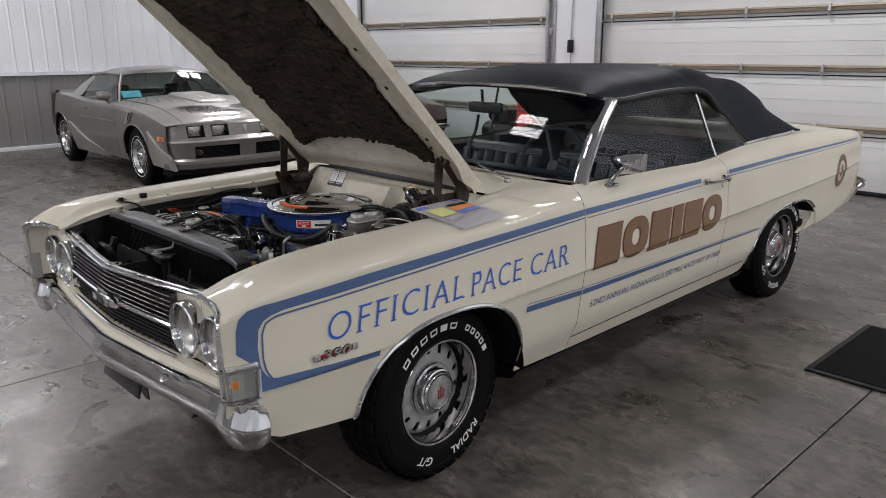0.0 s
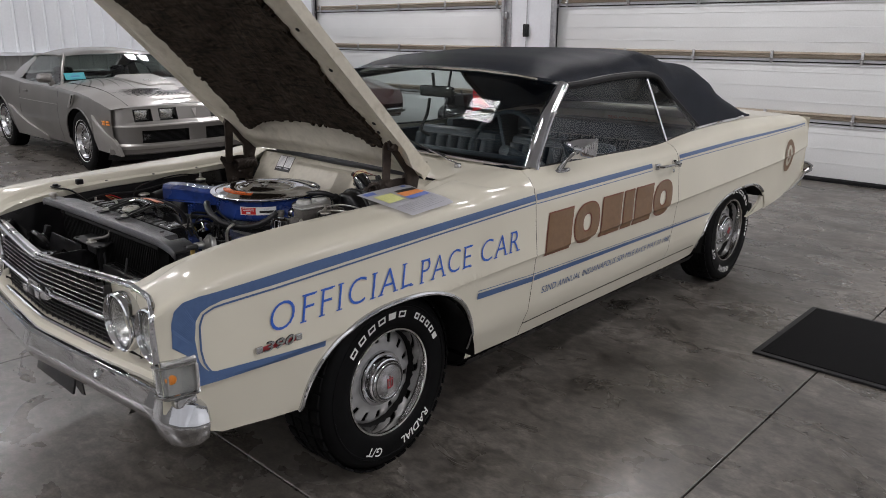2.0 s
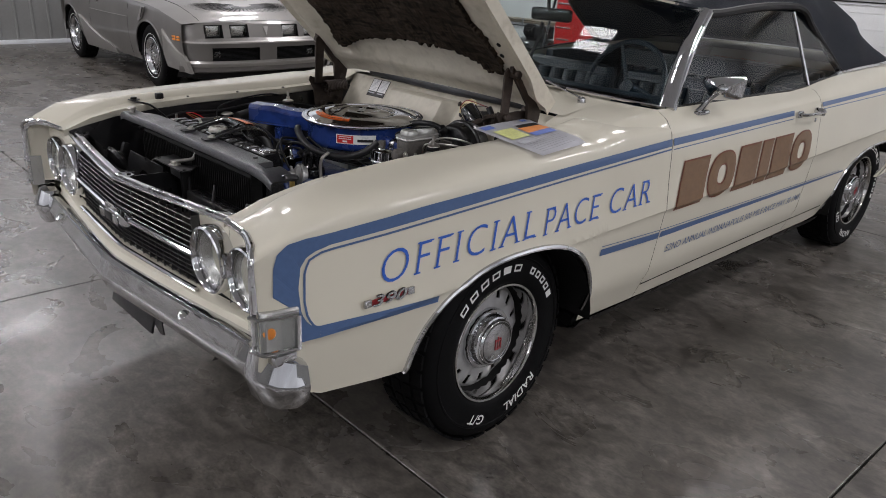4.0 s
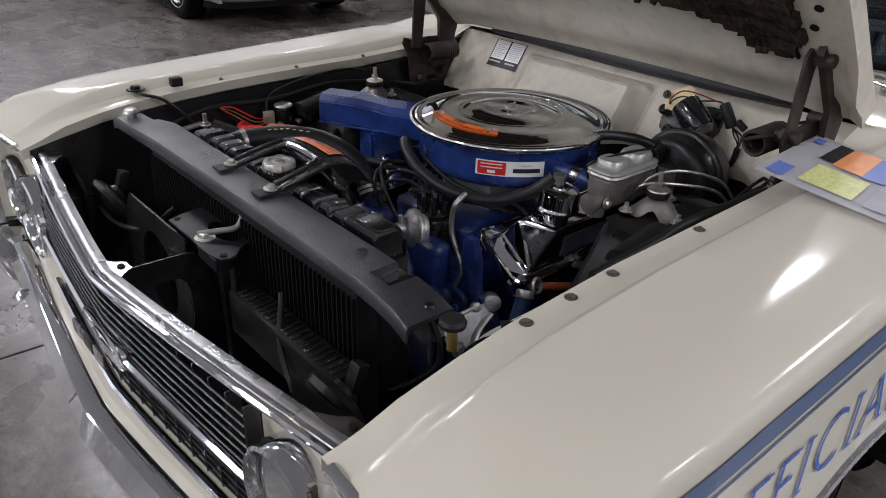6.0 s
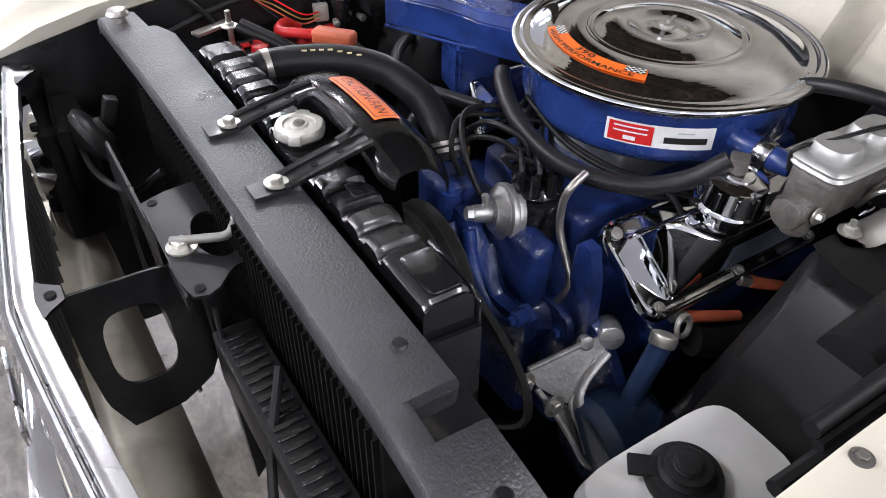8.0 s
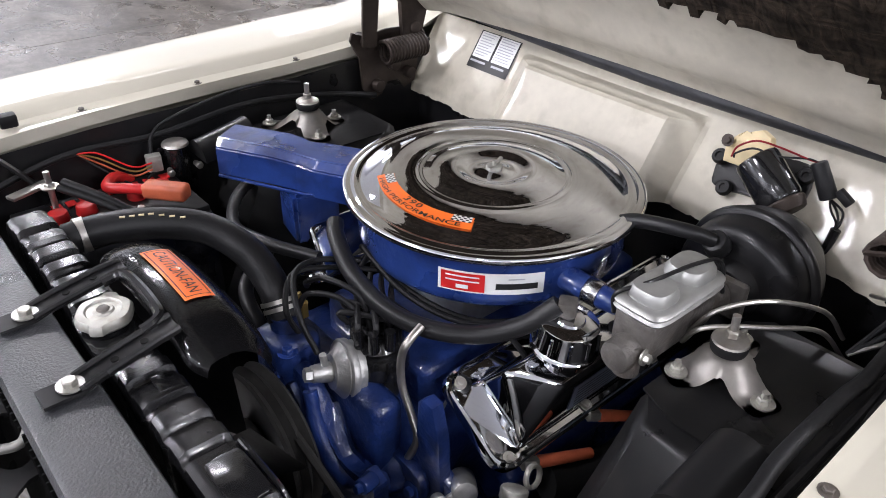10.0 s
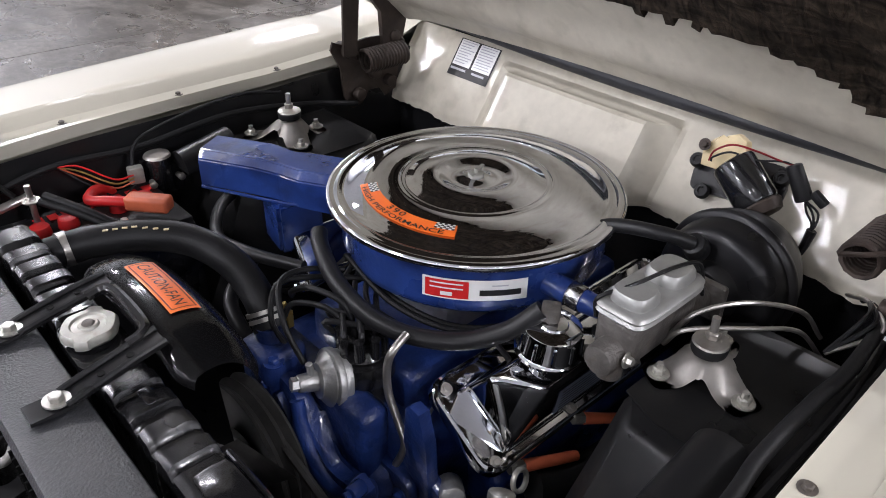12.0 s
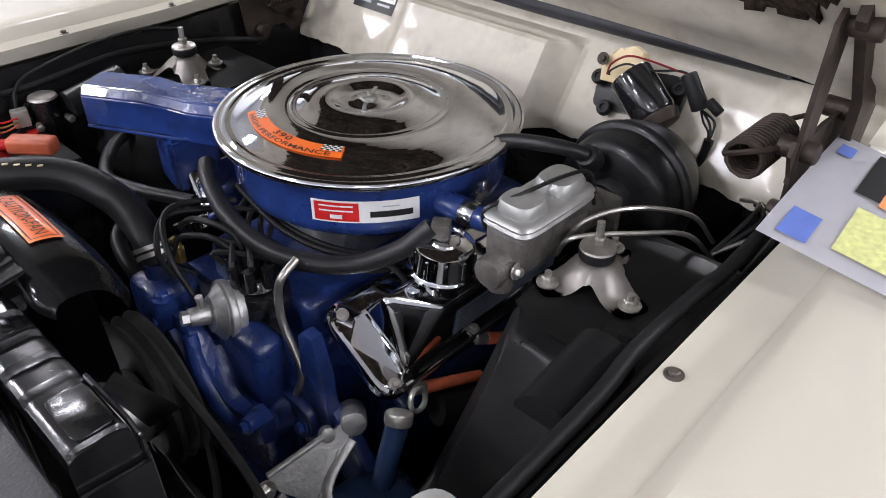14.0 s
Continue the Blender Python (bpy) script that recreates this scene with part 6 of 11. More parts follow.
# headlamps
for s in (-1, 1):
    for x, y, k in ((-0.775, 0.513, 1.0), (-0.766, 0.682, 0.93)):
        m = Matrix.Translation((x, s * y, 0.704)) @ Matrix.Scale(k, 4) @ Euler((0, radians(-90), 0)).to_matrix().to_4x4()
        bm = fresh()
        lathe(bm, [(0.083, -0.045), (0.089, -0.01), (0.090, 0.012), (0.087, 0.024), (0.082, 0.027), (0.077, 0.022), (0.074, 0.010)], 40, m)
        H = part("headlamp", bm, CHROME, CAR, "round headlamp in a chrome bezel")
        bm = fresh()
        lathe(bm, [(0.074, 0.008), (0.055, -0.014), (0.03, -0.03), (0, -0.036)], 32, m)
        part("reflector", bm, CLEAR_GREY, H)
        bm = fresh()
        lathe(bm, [(0.075, 0.010), (0.06, 0.018), (0.03, 0.024), (0, 0.026), (0, 0.022), (0.03, 0.020), (0.06, 0.014), (0.074, 0.007)], 40, m)
        part("lens", bm, LENS, H, "fluted clear lens")
    # bright surround of the lamp bay
    bm = fresh()
    tube(bm, [(-0.836, s * 0.819, 0.600), (-0.838, s * 0.819, 0.690), (-0.838, s * 0.818, 0.775), (-0.828, s * 0.802, 0.812), (-0.806, s * 0.755, 0.826), (-0.788, s * 0.70, 0.829), (-0.778, s * 0.60, 0.829)], 0.009, seg=8, flat=0.8)
    part("lamp_surround", bm, CHROME, CAR, "bright moulding round the lamp bay")
    bm = fresh()
    loft(bm, [[(-0.83, s * 0.818, z) for z in (0.60, 0.70, 0.80, 0.82)], [(-0.765, s * 0.79, z) for z in (0.60, 0.70, 0.80, 0.82)], [(-0.755, s * 0.40, z) for z in (0.60, 0.70, 0.80, 0.81)]], closed=False)
    part("lamp_bay", bm, CREAM, CAR, "cream panel behind the lamps")
    # corner turn signal
    bm = fresh()
    loft(bm, [[(-0.838, s * 0.808, z), (-0.838, s * (0.846 - d), z), (-0.830, s * (0.856 - d), z), (-0.752, s * (0.868 - d), z), (-0.752, s * 0.840, z), (-0.80, s * 0.805, z)] for z, d in ((0.585, 0.004), (0.590, 0), (0.690, 0), (0.695, 0.004))], True, True, True)
    SIG = part("turn_signal", bm, SIGNAL_BACK, CAR, "corner turn signal with a clear lens")
    bm = fresh()
    plan = [(-0.846, 0.806), (-0.849, 0.842), (-0.838, 0.858), (-0.766, 0.875), (-0.766, 0.869), (-0.835, 0.851), (-0.841, 0.838), (-0.840, 0.806)]
    loft(bm, [[(x, s * y, z) for x, y in plan] for z in (0.598, 0.680)], True, True, True)
    part("lens", bm, LENS, SIG, "clear ribbed lens")
    bm = fresh()
    cyl(bm, (-0.815, s * 0.842, 0.645), (-0.824, s * 0.858, 0.645), 0.017, 0.015, 16, 0.004)
    part("bulb", bm, AMBER, SIG, "amber bulb")
    bm = fresh()
    for z in (0.597, 0.681):
        tube(bm, [(-0.852, s * 0.822, z), (-0.845, s * 0.850, z), (-0.758, s * 0.876, z)], 0.005, seg=6, per=1)
    tube(bm, [(-0.758, s * 0.877, 0.597), (-0.758, s * 0.877, 0.681)], 0.005, seg=6, per=1)
    part("lens_frame", bm, CHROME, SIG)
    # front face of the fender above the signal
    bm = fresh()
    prof = fender_top(-0.84, s)[6:] + [p for p in side_column(-0.84, s, 24) if p.z > 0.69]
    inner = [Vector((p.x - 0.002, s * min(abs(p.y), 0.819), min(p.z, 0.806 if abs(p.y) > 0.80 else p.z - 0.014))) for p in prof]
    loft(bm, [prof, inner], closed=False)
    part("nose_return", bm, CREAM, CAR)

# lower valance
bm = fresh()
loft(bm, [[(FRONTX(y) + a + 0.02 * (abs(y) / 0.8) ** 2, y, z) for y in np.linspace(-0.80, 0.80, 25)] for a, z in ((0.02, 0.59), (-0.012, 0.582), (-0.022, 0.56), (-0.02, 0.52), (0.0, 0.47), (0.05, 0.43))], closed=False)
part("front_valance", bm, CREAM, CAR, "cream valance behind the bumper")
bm = fresh()
loft(bm, [[(x, y, z) for y in np.linspace(-0.72, 0.72, 9)] for x, z in ((-0.790, 0.555), (-0.765, 0.562), (-0.73, 0.552), (-0.69, 0.505), (-0.685, 0.46))], closed=False)
part("stone_deflector", bm, CREAM_WORN, CAR, "worn cream inner valance")

# front bumper
def bumper_section(y, x, zc, k=1.0, rot=0.0):
    pts = [(0.022, 0.044), (0.0, 0.052), (-0.026, 0.052), (-0.036, 0.047), (-0.049, 0.006), (-0.051, 0.001), (-0.051, -0.004), (-0.038, -0.044), (-0.032, -0.051), (-0.022, -0.053), (0.004, -0.050), (0.012, 0.0)]
    return [Vector((x + p[0] * k * math.cos(rot), y + p[0] * k * math.sin(rot), zc + p[1] * k)) for p in pts]


bm = fresh()
rings = []
for y in np.linspace(-0.725, 0.725, 39):
    a = abs(y) / 0.745
    rings.append(bumper_section(y, -0.842 + 0.070 * a, 0.513))
# rounded bulb at each end
for y, x, rot, kk, dz in ((0.735, -0.776, 5, 0.82, 0.0), (0.742, -0.778, 8, 1.12, 0.0), (0.765, -0.782, 12, 1.32, 0.0), (0.80, -0.780, 25, 1.38, -0.002), (0.828, -0.772, 45, 1.34, -0.003), (0.848, -0.757, 65, 1.2, -0.004), (0.856, -0.740, 80, 0.95, -0.006), (0.856, -0.730, 85, 0.5, -0.008)):
    ring = bumper_section(y, x, 0.513 + dz, kk, -radians(rot))
    rings.append(ring)
    rings.insert(0, [Vector((p.x, -p.y, p.z)) for p in ring])
loft(bm, rings, True, True, True)
BUMP = part("front_bumper", bm, CHROME, CAR, "chrome front bumper with a centre peak", angle=35)
for y in (-0.478, 0.478):
    bm = fresh()
    m, _ = frame_to((-0.855, y, 0.556), (-0.868, y, 0.585))
    lathe(bm, [(0, 0.010), (0.007, 0.009), (0.014, 0.004), (0.018, 0.0)], 20, m)
    part("bumper_bolt", bm, CHROME, BUMP, "round chrome bumper bolt")
for s in (-1, 1):
    bm = fresh()
    lathe(bm, [(0, 0.006), (0.010, 0.004), (0.014, 0)], 16, frame_to((-0.797, s * 0.875, 0.49), (-0.815, s * 0.91, 0.49))[0])
    part("bumper_bolt", bm, CHROME, BUMP, "round chrome bumper bolt")
    bm = fresh()
    box(bm, (-0.79, s * 0.845, 0.575), (0.06, 0.05, 0.025), 0.006)
    part("bumper_filler", bm, CHROME_DULL, CAR)
bm = fresh()
box(bm, (-0.832, -0.07, 0.428), (0.008, 0.30, 0.080), 0.003, rot=(0, 14, 0))
part("plate_bracket", bm, BLACK_SATIN, CAR, "dark bracket hanging under the bumper")
bm = fresh()
prism(bm, [(-0.22, 0.45), (-0.14, 0.41), (-0.21, 0.378), (-0.235, 0.382)], (-0.815, 0, 0), (0, 1, 0), (0, 0, 1), 0.004)
part("bracket_tab", bm, BLACK_SATIN, CAR)

# ---------- engine bay shell ----------
for s in (-1, 1):
    bm = fresh()
    loft(bm, [[(x, s * y, min(z, float(np.interp(x, LX, LZ)) - 0.018)) for x in (-0.76, -0.7, -0.6, -0.45, -0.3, 0.1, 0.3, 0.44)] for y, z in ((0.578, 0.90), (0.572, 0.80), (0.555, 0.60), (0.50, 0.45), (0.42, 0.36))], closed=False)
    part("inner_fender", bm, BLACK_SATIN, CAR, "black inner fender apron")
    bm = fresh()
    box(bm, (0.0, s * 0.36, 0.30), (0.9, 0.09, 0.11), 0.01)
    part("frame_rail", bm, BLACK_MATT, CAR)
bm = fresh()
box(bm, (-0.05, 0, 0.27), (0.75, 0.70, 0.04), 0.01)
part("splash_pan", bm, BLACK_MATT, CAR)
bm = fresh()
loft(bm, [[(0.40, y, z) for y in (-0.6, 0, 0.6)] for z in (0.25, 0.60, 0.83)], closed=False)
part("firewall", bm, BLACK_SATIN, CAR, "black lower firewall")


def firewall_top(u, v):
    y = -0.585 + 1.17 * u
    x = float(np.interp(v, [0, 0.12, 0.5, 0.85, 1], [0.478, 0.468, 0.430, 0.385, 0.380]))
    z = float(np.interp(v, [0, 0.12, 0.5, 0.85, 1], [0.950, 0.938, 0.880, 0.815, 0.795]))
    bulge = min(1, max(0, (0.31 - y) / 0.06)) * min(1, max(0, (y + 0.112) / 0.042))
    k = min(1, max(0, (v - 0.17) / 0.07))
    x -= 0.052 * bulge * k
    z += 0.014 * bulge * k * (1 - 0.5 * v)
    if v > 0.95:
        z += 0.012 * noise.noise(Vector((y * 14, 2, 1))) + 0.006 * noise.noise(Vector((y * 60, 5, 1)))
    return Vector((x, y, z))


bm = fresh()
sheet(bm, firewall_top, 140, 30)
FW = part("upper_firewall", bm, CREAM_WORN, CAR, "worn cream upper firewall with a raised bulge", angle=22)
bm = fresh()
tube(bm, [(0.455 + 0.016 * (y / 0.45) ** 2, y, 0.966 + 0.006 * max(0, y / 0.45)) for y in np.linspace(0.455, -0.435, 9)], 0.0170, seg=12, per=2, flat=0.85)
part("cowl_seal", bm, SEAL_GREY, CAR, "black rubber cowl seal")
# data decal on the firewall
bm = fresh()


def fwp(y, v, off=0.002):
    p = firewall_top((y + 0.585) / 1.17, v)
    return p + Vector((-0.8, 0, 0.6)) * off


def fw_patch(y0, y1, v0, v1, mat, name, off, parent=FW):
    bm = fresh()
    sheet(bm, lambda a, b: fwp(y0 + (y1 - y0) * a, v0 + (v1 - v0) * b, off), 4, 4)
    return part(name, bm, mat, parent)


fw_patch(0.441, 0.325, 0.070, 0.52, INK, "decal", 0.0016)
fw_patch(0.437, 0.387, 0.085, 0.40, WHITE, "decal_sheet", 0.0022)
fw_patch(0.381, 0.329, 0.085, 0.40, WHITE, "decal_sheet", 0.0022)
fw_patch(0.437, 0.393, 0.43, 0.455, GREY_INK, "decal_band", 0.0024)
fw_patch(0.375, 0.339, 0.43, 0.455, GREY_INK, "decal_band", 0.0024)
for k in range(9):
    fw_patch(0.433, 0.391 + 0.006 * (k % 3), 0.11 + 0.031 * k, 0.121 + 0.031 * k, GREY_INK, "decal_line", 0.0028)
    fw_patch(0.377, 0.333 + 0.005 * (k % 2), 0.11 + 0.031 * k, 0.121 + 0.031 * k, GREY_INK, "decal_line", 0.0028)

# bolts along both fender lips
for s in (-1, 1):
    for x in ((-0.490, -0.405, -0.317, -0.103) if s < 0 else (-0.30, -0.09, 0.12)):
        bm = fresh()
        z = float(np.interp(x, LX, LZ))
        y = s * (float(np.interp(x, LX, LY)) + (-0.008 if s < 0 else 0.024))
        bolt(bm, (x, y, z), (0, 0, 1), 0.0052, 0.005)
        part("fender_bolt", bm, CAST_IRON, CAR, "fender bolt with washer")
    if s > 0:
        bm = fresh()
        box(bm, (-0.415, 0.615, 0.912), (0.028, 0.022, 0.022), 0.005)
        part("hood_bumper_stop", bm, RUBBER, CAR)

# ---------- radiator and its support ----------
bm = fresh()
ysup = [0.515, 0.50, 0.43, 0.429, 0.39, 0.30, 0.1, -0.1, -0.33, -0.372, -0.373, -0.414, -0.415, -0.45, -0.468, -0.484]
dz = [-0.006, 0, 0, 0, 0, 0.0005, 0.0, 0.0005, -0.001, -0.002, -0.002, -0.006, -0.006, -0.012, -0.019, -0.026]
back = [-0.545, -0.545, -0.540, -0.528, -0.514, -0.514, -0.515, -0.515, -0.515, -0.515, -0.560, -0.560, -0.513, -0.512, -0.510, -0.508]
rings = []
for y, d, xb in zip(ysup, dz, back):
    xf = -0.590 - 0.010 * max(0, (y - 0.2) / 0.3)
    pr = [(xf, 0.866), (xf, 0.884), (xf + 0.003, 0.889), (xf + 0.008, 0.8905), (xb - 0.008, 0.8908), (xb - 0.002, 0.889), (xb, 0.884), (xb, 0.870), (xb - 0.003, 0.870), (xb - 0.004, 0.884), (xf + 0.006, 0.884), (xf + 0.003, 0.866)]
    rings.append([(x, y, z + d) for x, z in pr])
loft(bm, rings, True, True, True)
SUP = part("radiator_support", bm, PLATE_GREY, CAR, "grey-black painted radiator support plate", angle=35)
bm = fresh()
box(bm, (-0.535, -0.394, 0.872), (0.05, 0.05, 0.004), 0.001)
part("notch_pan", bm, BLACK_GLOSS, SUP)
for y in (-0.319, -0.47):
    bm = fresh()
    lathe(bm, [(0.008, 0.0), (0.006, 0.003), (0.0, 0.0035)], 14, Matrix.Translation((-0.540 if y < -0.1 else -0.568, y, 0.8900 if y > -0.4 else 0.872)))
    part("rivet", bm, BLACK_SATIN, SUP)
bm = fresh()
box(bm, (-0.568, -0.01, 0.60), (0.036, 0.72, 0.52), 0.004)
CORE = part("radiator_core", bm, BLACK_MATT, CAR, "black finned radiator core")
for k in range(58):
    bm = fresh()
    box(bm, (-0.588, -0.365 + k * 0.0125, 0.60), (0.008, 0.0022, 0.50), 0.0, seg=1)
    part("fin", bm, BLACK_MATT, CORE, smooth=False)
# oil cooler strip with comb slots in front of the core
bm = fresh()
box(bm, (-0.622, -0.24, 0.752), (0.046, 0.31, 0.005), 0.002)
box(bm, (-0.644, -0.24, 0.715), (0.004, 0.31, 0.075), 0.0015)
prism(bm, [(-0.10, 0.755), (-0.085, 0.755), (-0.085, 0.79), (-0.10, 0.80)], (-0.640, 0, 0), (0, 1, 0), (0, 0, 1), 0.003)
part("cooler_strip", bm, BLACK_SATIN, CORE, "black slotted cooler strip")
for k in range(21):
    bm = fresh()
    box(bm, (-0.622, -0.105 - k * 0.0137, 0.7555), (0.034, 0.0065, 0.003), 0.001, seg=1)
    part("cooler_slot", bm, BLACK_GLOSS, CORE)
# top tank with pressed ribs and an end panel
bm = fresh()
rings = []
for y in [*np.linspace(0.345, -0.284, 230), -0.287, -0.290]:
    ribbed = 0.055 < abs(y) < (0.32 if y > 0 else 0.208)
    wave = abs(((y + 0.004) / 0.0405) % 1 - 0.5)
    rib = 0.0075 * min(1.0, max(0.0, (0.34 - wave) / 0.07)) if ribbed else (0.0075 if y <= -0.208 else 0.0)
    h = 0.8805 + rib - (0.004 if y < -0.286 else 0.0)
    rings.append([(-0.500, y, 0.72), (-0.4995, y, h - 0.012), (-0.4975, y, h - 0.005), (-0.492, y, h - 0.001), (-0.488, y, h), (-0.458, y, h), (-0.453, y, h - 0.001), (-0.4475, y, h - 0.005), (-0.4455, y, h - 0.012), (-0.440, y, h - 0.045), (-0.438, y, 0.70)])
loft(bm, rings, False, True, True)
TANK = part("radiator_tank", bm, TANK_BLACK, CAR, "glossy black ribbed radiator top tank", angle=25)
bm = fresh()
prism(bm, oval(-0.469, -0.252, 0.018, 0.031, 24, 7), (0, 0, 0.887), (1, 0, 0), (0, 1, 0), 0.0035, 0.0015)
part("tank_panel", bm, TANK_BLACK, TANK)
bm = fresh()
prism(bm, [(-0.500, 0.60), (-0.438, 0.60), (-0.440, 0.842), (-0.500, 0.846)], (0, -0.2925, 0), (1, 0, 0), (0, 0, 1), 0.006, 0.002)
part("tank_end", bm, TANK_BLACK, TANK, "glossy black tank end plate")
bm = fresh()
tube(bm, [(-0.4455, -0.212, 0.886), (-0.444, -0.270, 0.884), (-0.442, -0.287, 0.872), (-0.440, -0.292, 0.842), (-0.438, -0.292, 0.62)], 0.0028, seg=8, per=3)
part("tank_seam", bm, BLACK_GLOSS, TANK, "folded tank seam")
bm = fresh()
prism(bm, oval(-0.470, -0.098, 0.007, 0.0135, 16, 6), (0, 0, 0.8868), (1, 0, 0), (0, 1, 0), 0.0025, 0.001)
part("tank_stamp", bm, TANK_BLACK, TANK)
# filler neck and cap
bm = fresh()
prism(bm, oval(-0.476, 0.020, 0.030, 0.050, 24, 5), (0, 0, 0.876), (1, 0, 0), (0, 1, 0), 0.014, 0.004)
cyl(bm, (-0.477, 0.026, 0.872), (-0.477, 0.026, 0.897), 0.023, seg=24)
part("filler_neck", bm, BLACK_GLOSS, TANK)
bm = fresh()
capm = Matrix.Translation((-0.477, 0.026, 0.8945))
prof = [(0.030, 0.0), (0.034, 0.004), (0.034, 0.010), (0.031, 0.014), (0.022, 0.0145), (0.020, 0.0125), (0.013, 0.0125), (0.011, 0.0145), (0.0, 0.015)]
for k in range(len(prof) - 1):
    rings = []
    for r, z in prof[k:k + 2]:
        rings.append([capm @ Vector(((r * 0.88 * (1 + (0.028 if r > 0.025 else 0.0) * math.cos(6 * a)) + (0.004 if r > 0.03 and abs(math.sin(a - 1.0)) < 0.3 else 0)) * math.cos(a), (r * 0.88 * (1 + (0.028 if r > 0.025 else 0.0) * math.cos(6 * a)) + (0.004 if r > 0.03 and abs(math.sin(a - 1.0)) < 0.3 else 0)) * math.sin(a), z)) for a in np.linspace(0, 2 * math.pi, 48, endpoint=False)] if r > 0 else [capm @ Vector((0.0005 * math.cos(a), 0.0005 * math.sin(a), z)) for a in np.linspace(0, 2 * math.pi, 48, endpoint=False)])
    loft(bm, rings, True)
bmesh.ops.remove_doubles(bm, verts=bm.verts[:], dist=0.0003)
CAP = part("radiator_cap", bm, CAP_TIN, TANK, "dull tinned radiator cap")
bm = fresh()
cyl(bm, (-0.477, 0.026, 0.9085), (-0.477, 0.026, 0.9115), 0.007, 0.006, 14, 0.001)
part("cap_rivet", bm, CAST_IRON, CAP, "dark rivet in the cap")
# strap brackets
for y, far in ((0.083, 1), (-0.060, -1)):
    bm = fresh()
    line = [(-0.570, y, 0.8965), (-0.535, y, 0.8965), (-0.520, y, 0.901), (-0.46, y - far * 0.002, 0.914), (-0.432, y - far * 0.004, 0.918)]
    w = 0.0145
    rings = [[(x, yy - w, z - 0.003), (x, yy - w, z + 0.001), (x, yy + w, z + 0.001), (x, yy + w, z - 0.003)] for x, yy, z in line]
    loft(bm, rings, True, True, True)
    for q in (-1, 1):
        tube(bm, [(x, yy + q * (w - 0.002), z + 0.002) for x, yy, z in line[1:]], 0.0040, seg=8, per=3)
    BR = part("fan_guard_strap", bm, BLACK_SATIN, CAR, "black pressed steel strap")
    for x, z in ((-0.497, 0.9068), (-0.466, 0.9135)):
        bm = fresh()
        lathe(bm, [(0, 0.0), (0.0042, 0.0), (0.0042, 0.0012), (0, 0.0012)], 10, Matrix.Translation((x, y, z)))
        part("strap_hole", bm, BLACK_MATT, BR)
    bm = fresh()
    bolt(bm, (-0.541, y, 0.899), (0.05, 0, 1), 0.0076, 0.008)
    part("strap_bolt", bm, ZINC, BR, "zinc bolt with washer")
bm = fresh()
tube(bm, [(-0.462, 0.066, 0.915), (-0.446, 0.064, 0.919), (-0.438, 0.054, 0.921), (-0.436, 0.012, 0.922), (-0.438, -0.032, 0.921), (-0.446, -0.042, 0.919), (-0.462, -0.044, 0.915)], 0.0062, seg=8)
part("fan_guard_frame", bm, BLACK_GLOSS, CAR, "black frame round the filler cap")
# fan guard with the warning sticker
bm = fresh()
rings = []
for y in np.linspace(0.150, -0.112, 30):
    dzz = -0.9 * (y - 0.02) ** 2 - 0.010 * (max(0.0, (-0.056 - y) / 0.056) ** 2.2 + 0.7 * max(0.0, (y - 0.105) / 0.045) ** 2)
    pinch = 0.012 * max(0.0, (-0.090 - y) / 0.022) ** 2
    rings.append([(x + pinch * q, y, z + dzz) for x, z, q in ((-0.441, 0.905, 1.0), (-0.439, 0.914, 1.0), (-0.432, 0.920, 0.7), (-0.420, 0.9225, 0.5), (-0.402, 0.9225, 0.2), (-0.384, 0.9185, -0.2), (-0.368, 0.910, -0.6), (-0.355, 0.896, -0.9), (-0.349, 0.878, -1.0))])
loft(bm, rings, closed=False)
bmesh.ops.solidify(bm, geom=bm.faces[:], thickness=0.004)
GUARD = part("fan_guard", bm, BLACK_GLOSS, CAR, "glossy black curved fan guard", angle=50)


def guard_pt(u, v, off):
    """u along the sticker towards the near side, v towards the engine."""
    x = -0.410 + v
    z = float(np.interp(x, [-0.420, -0.402, -0.384, -0.368], [0.9225, 0.9225, 0.9185, 0.910]))
    return Vector((x, 0.088 - u, z + off - 0.9 * (0.068 - u) ** 2))


bm = fresh()
sheet(bm, lambda a, b: guard_pt(0.122 * a, 0.034 * b, 0.0025), 6, 6)
part("warning_sticker", bm, ORANGE, GUARD, "orange warning sticker")
bm = fresh()
text_mesh(bm, "CAUTION-FAN", lambda u, v: guard_pt(0.010 + u, 0.010 + v, 0.0034), width=0.102, height=0.014)
part("sticker_text", bm, INK, GUARD, smooth=False)
bm = fresh()
for u0, u1, v0, v1 in ((0.004, 0.118, 0.003, 0.0042), (0.004, 0.118, 0.0298, 0.031), (0.004, 0.0052, 0.003, 0.031), (0.1168, 0.118, 0.003, 0.031)):
    sheet(bm, lambda a, b: guard_pt(u0 + (u1 - u0) * a, v0 + (v1 - v0) * b, 0.0032), 4, 3)
part("sticker_border", bm, INK, GUARD, smooth=False)
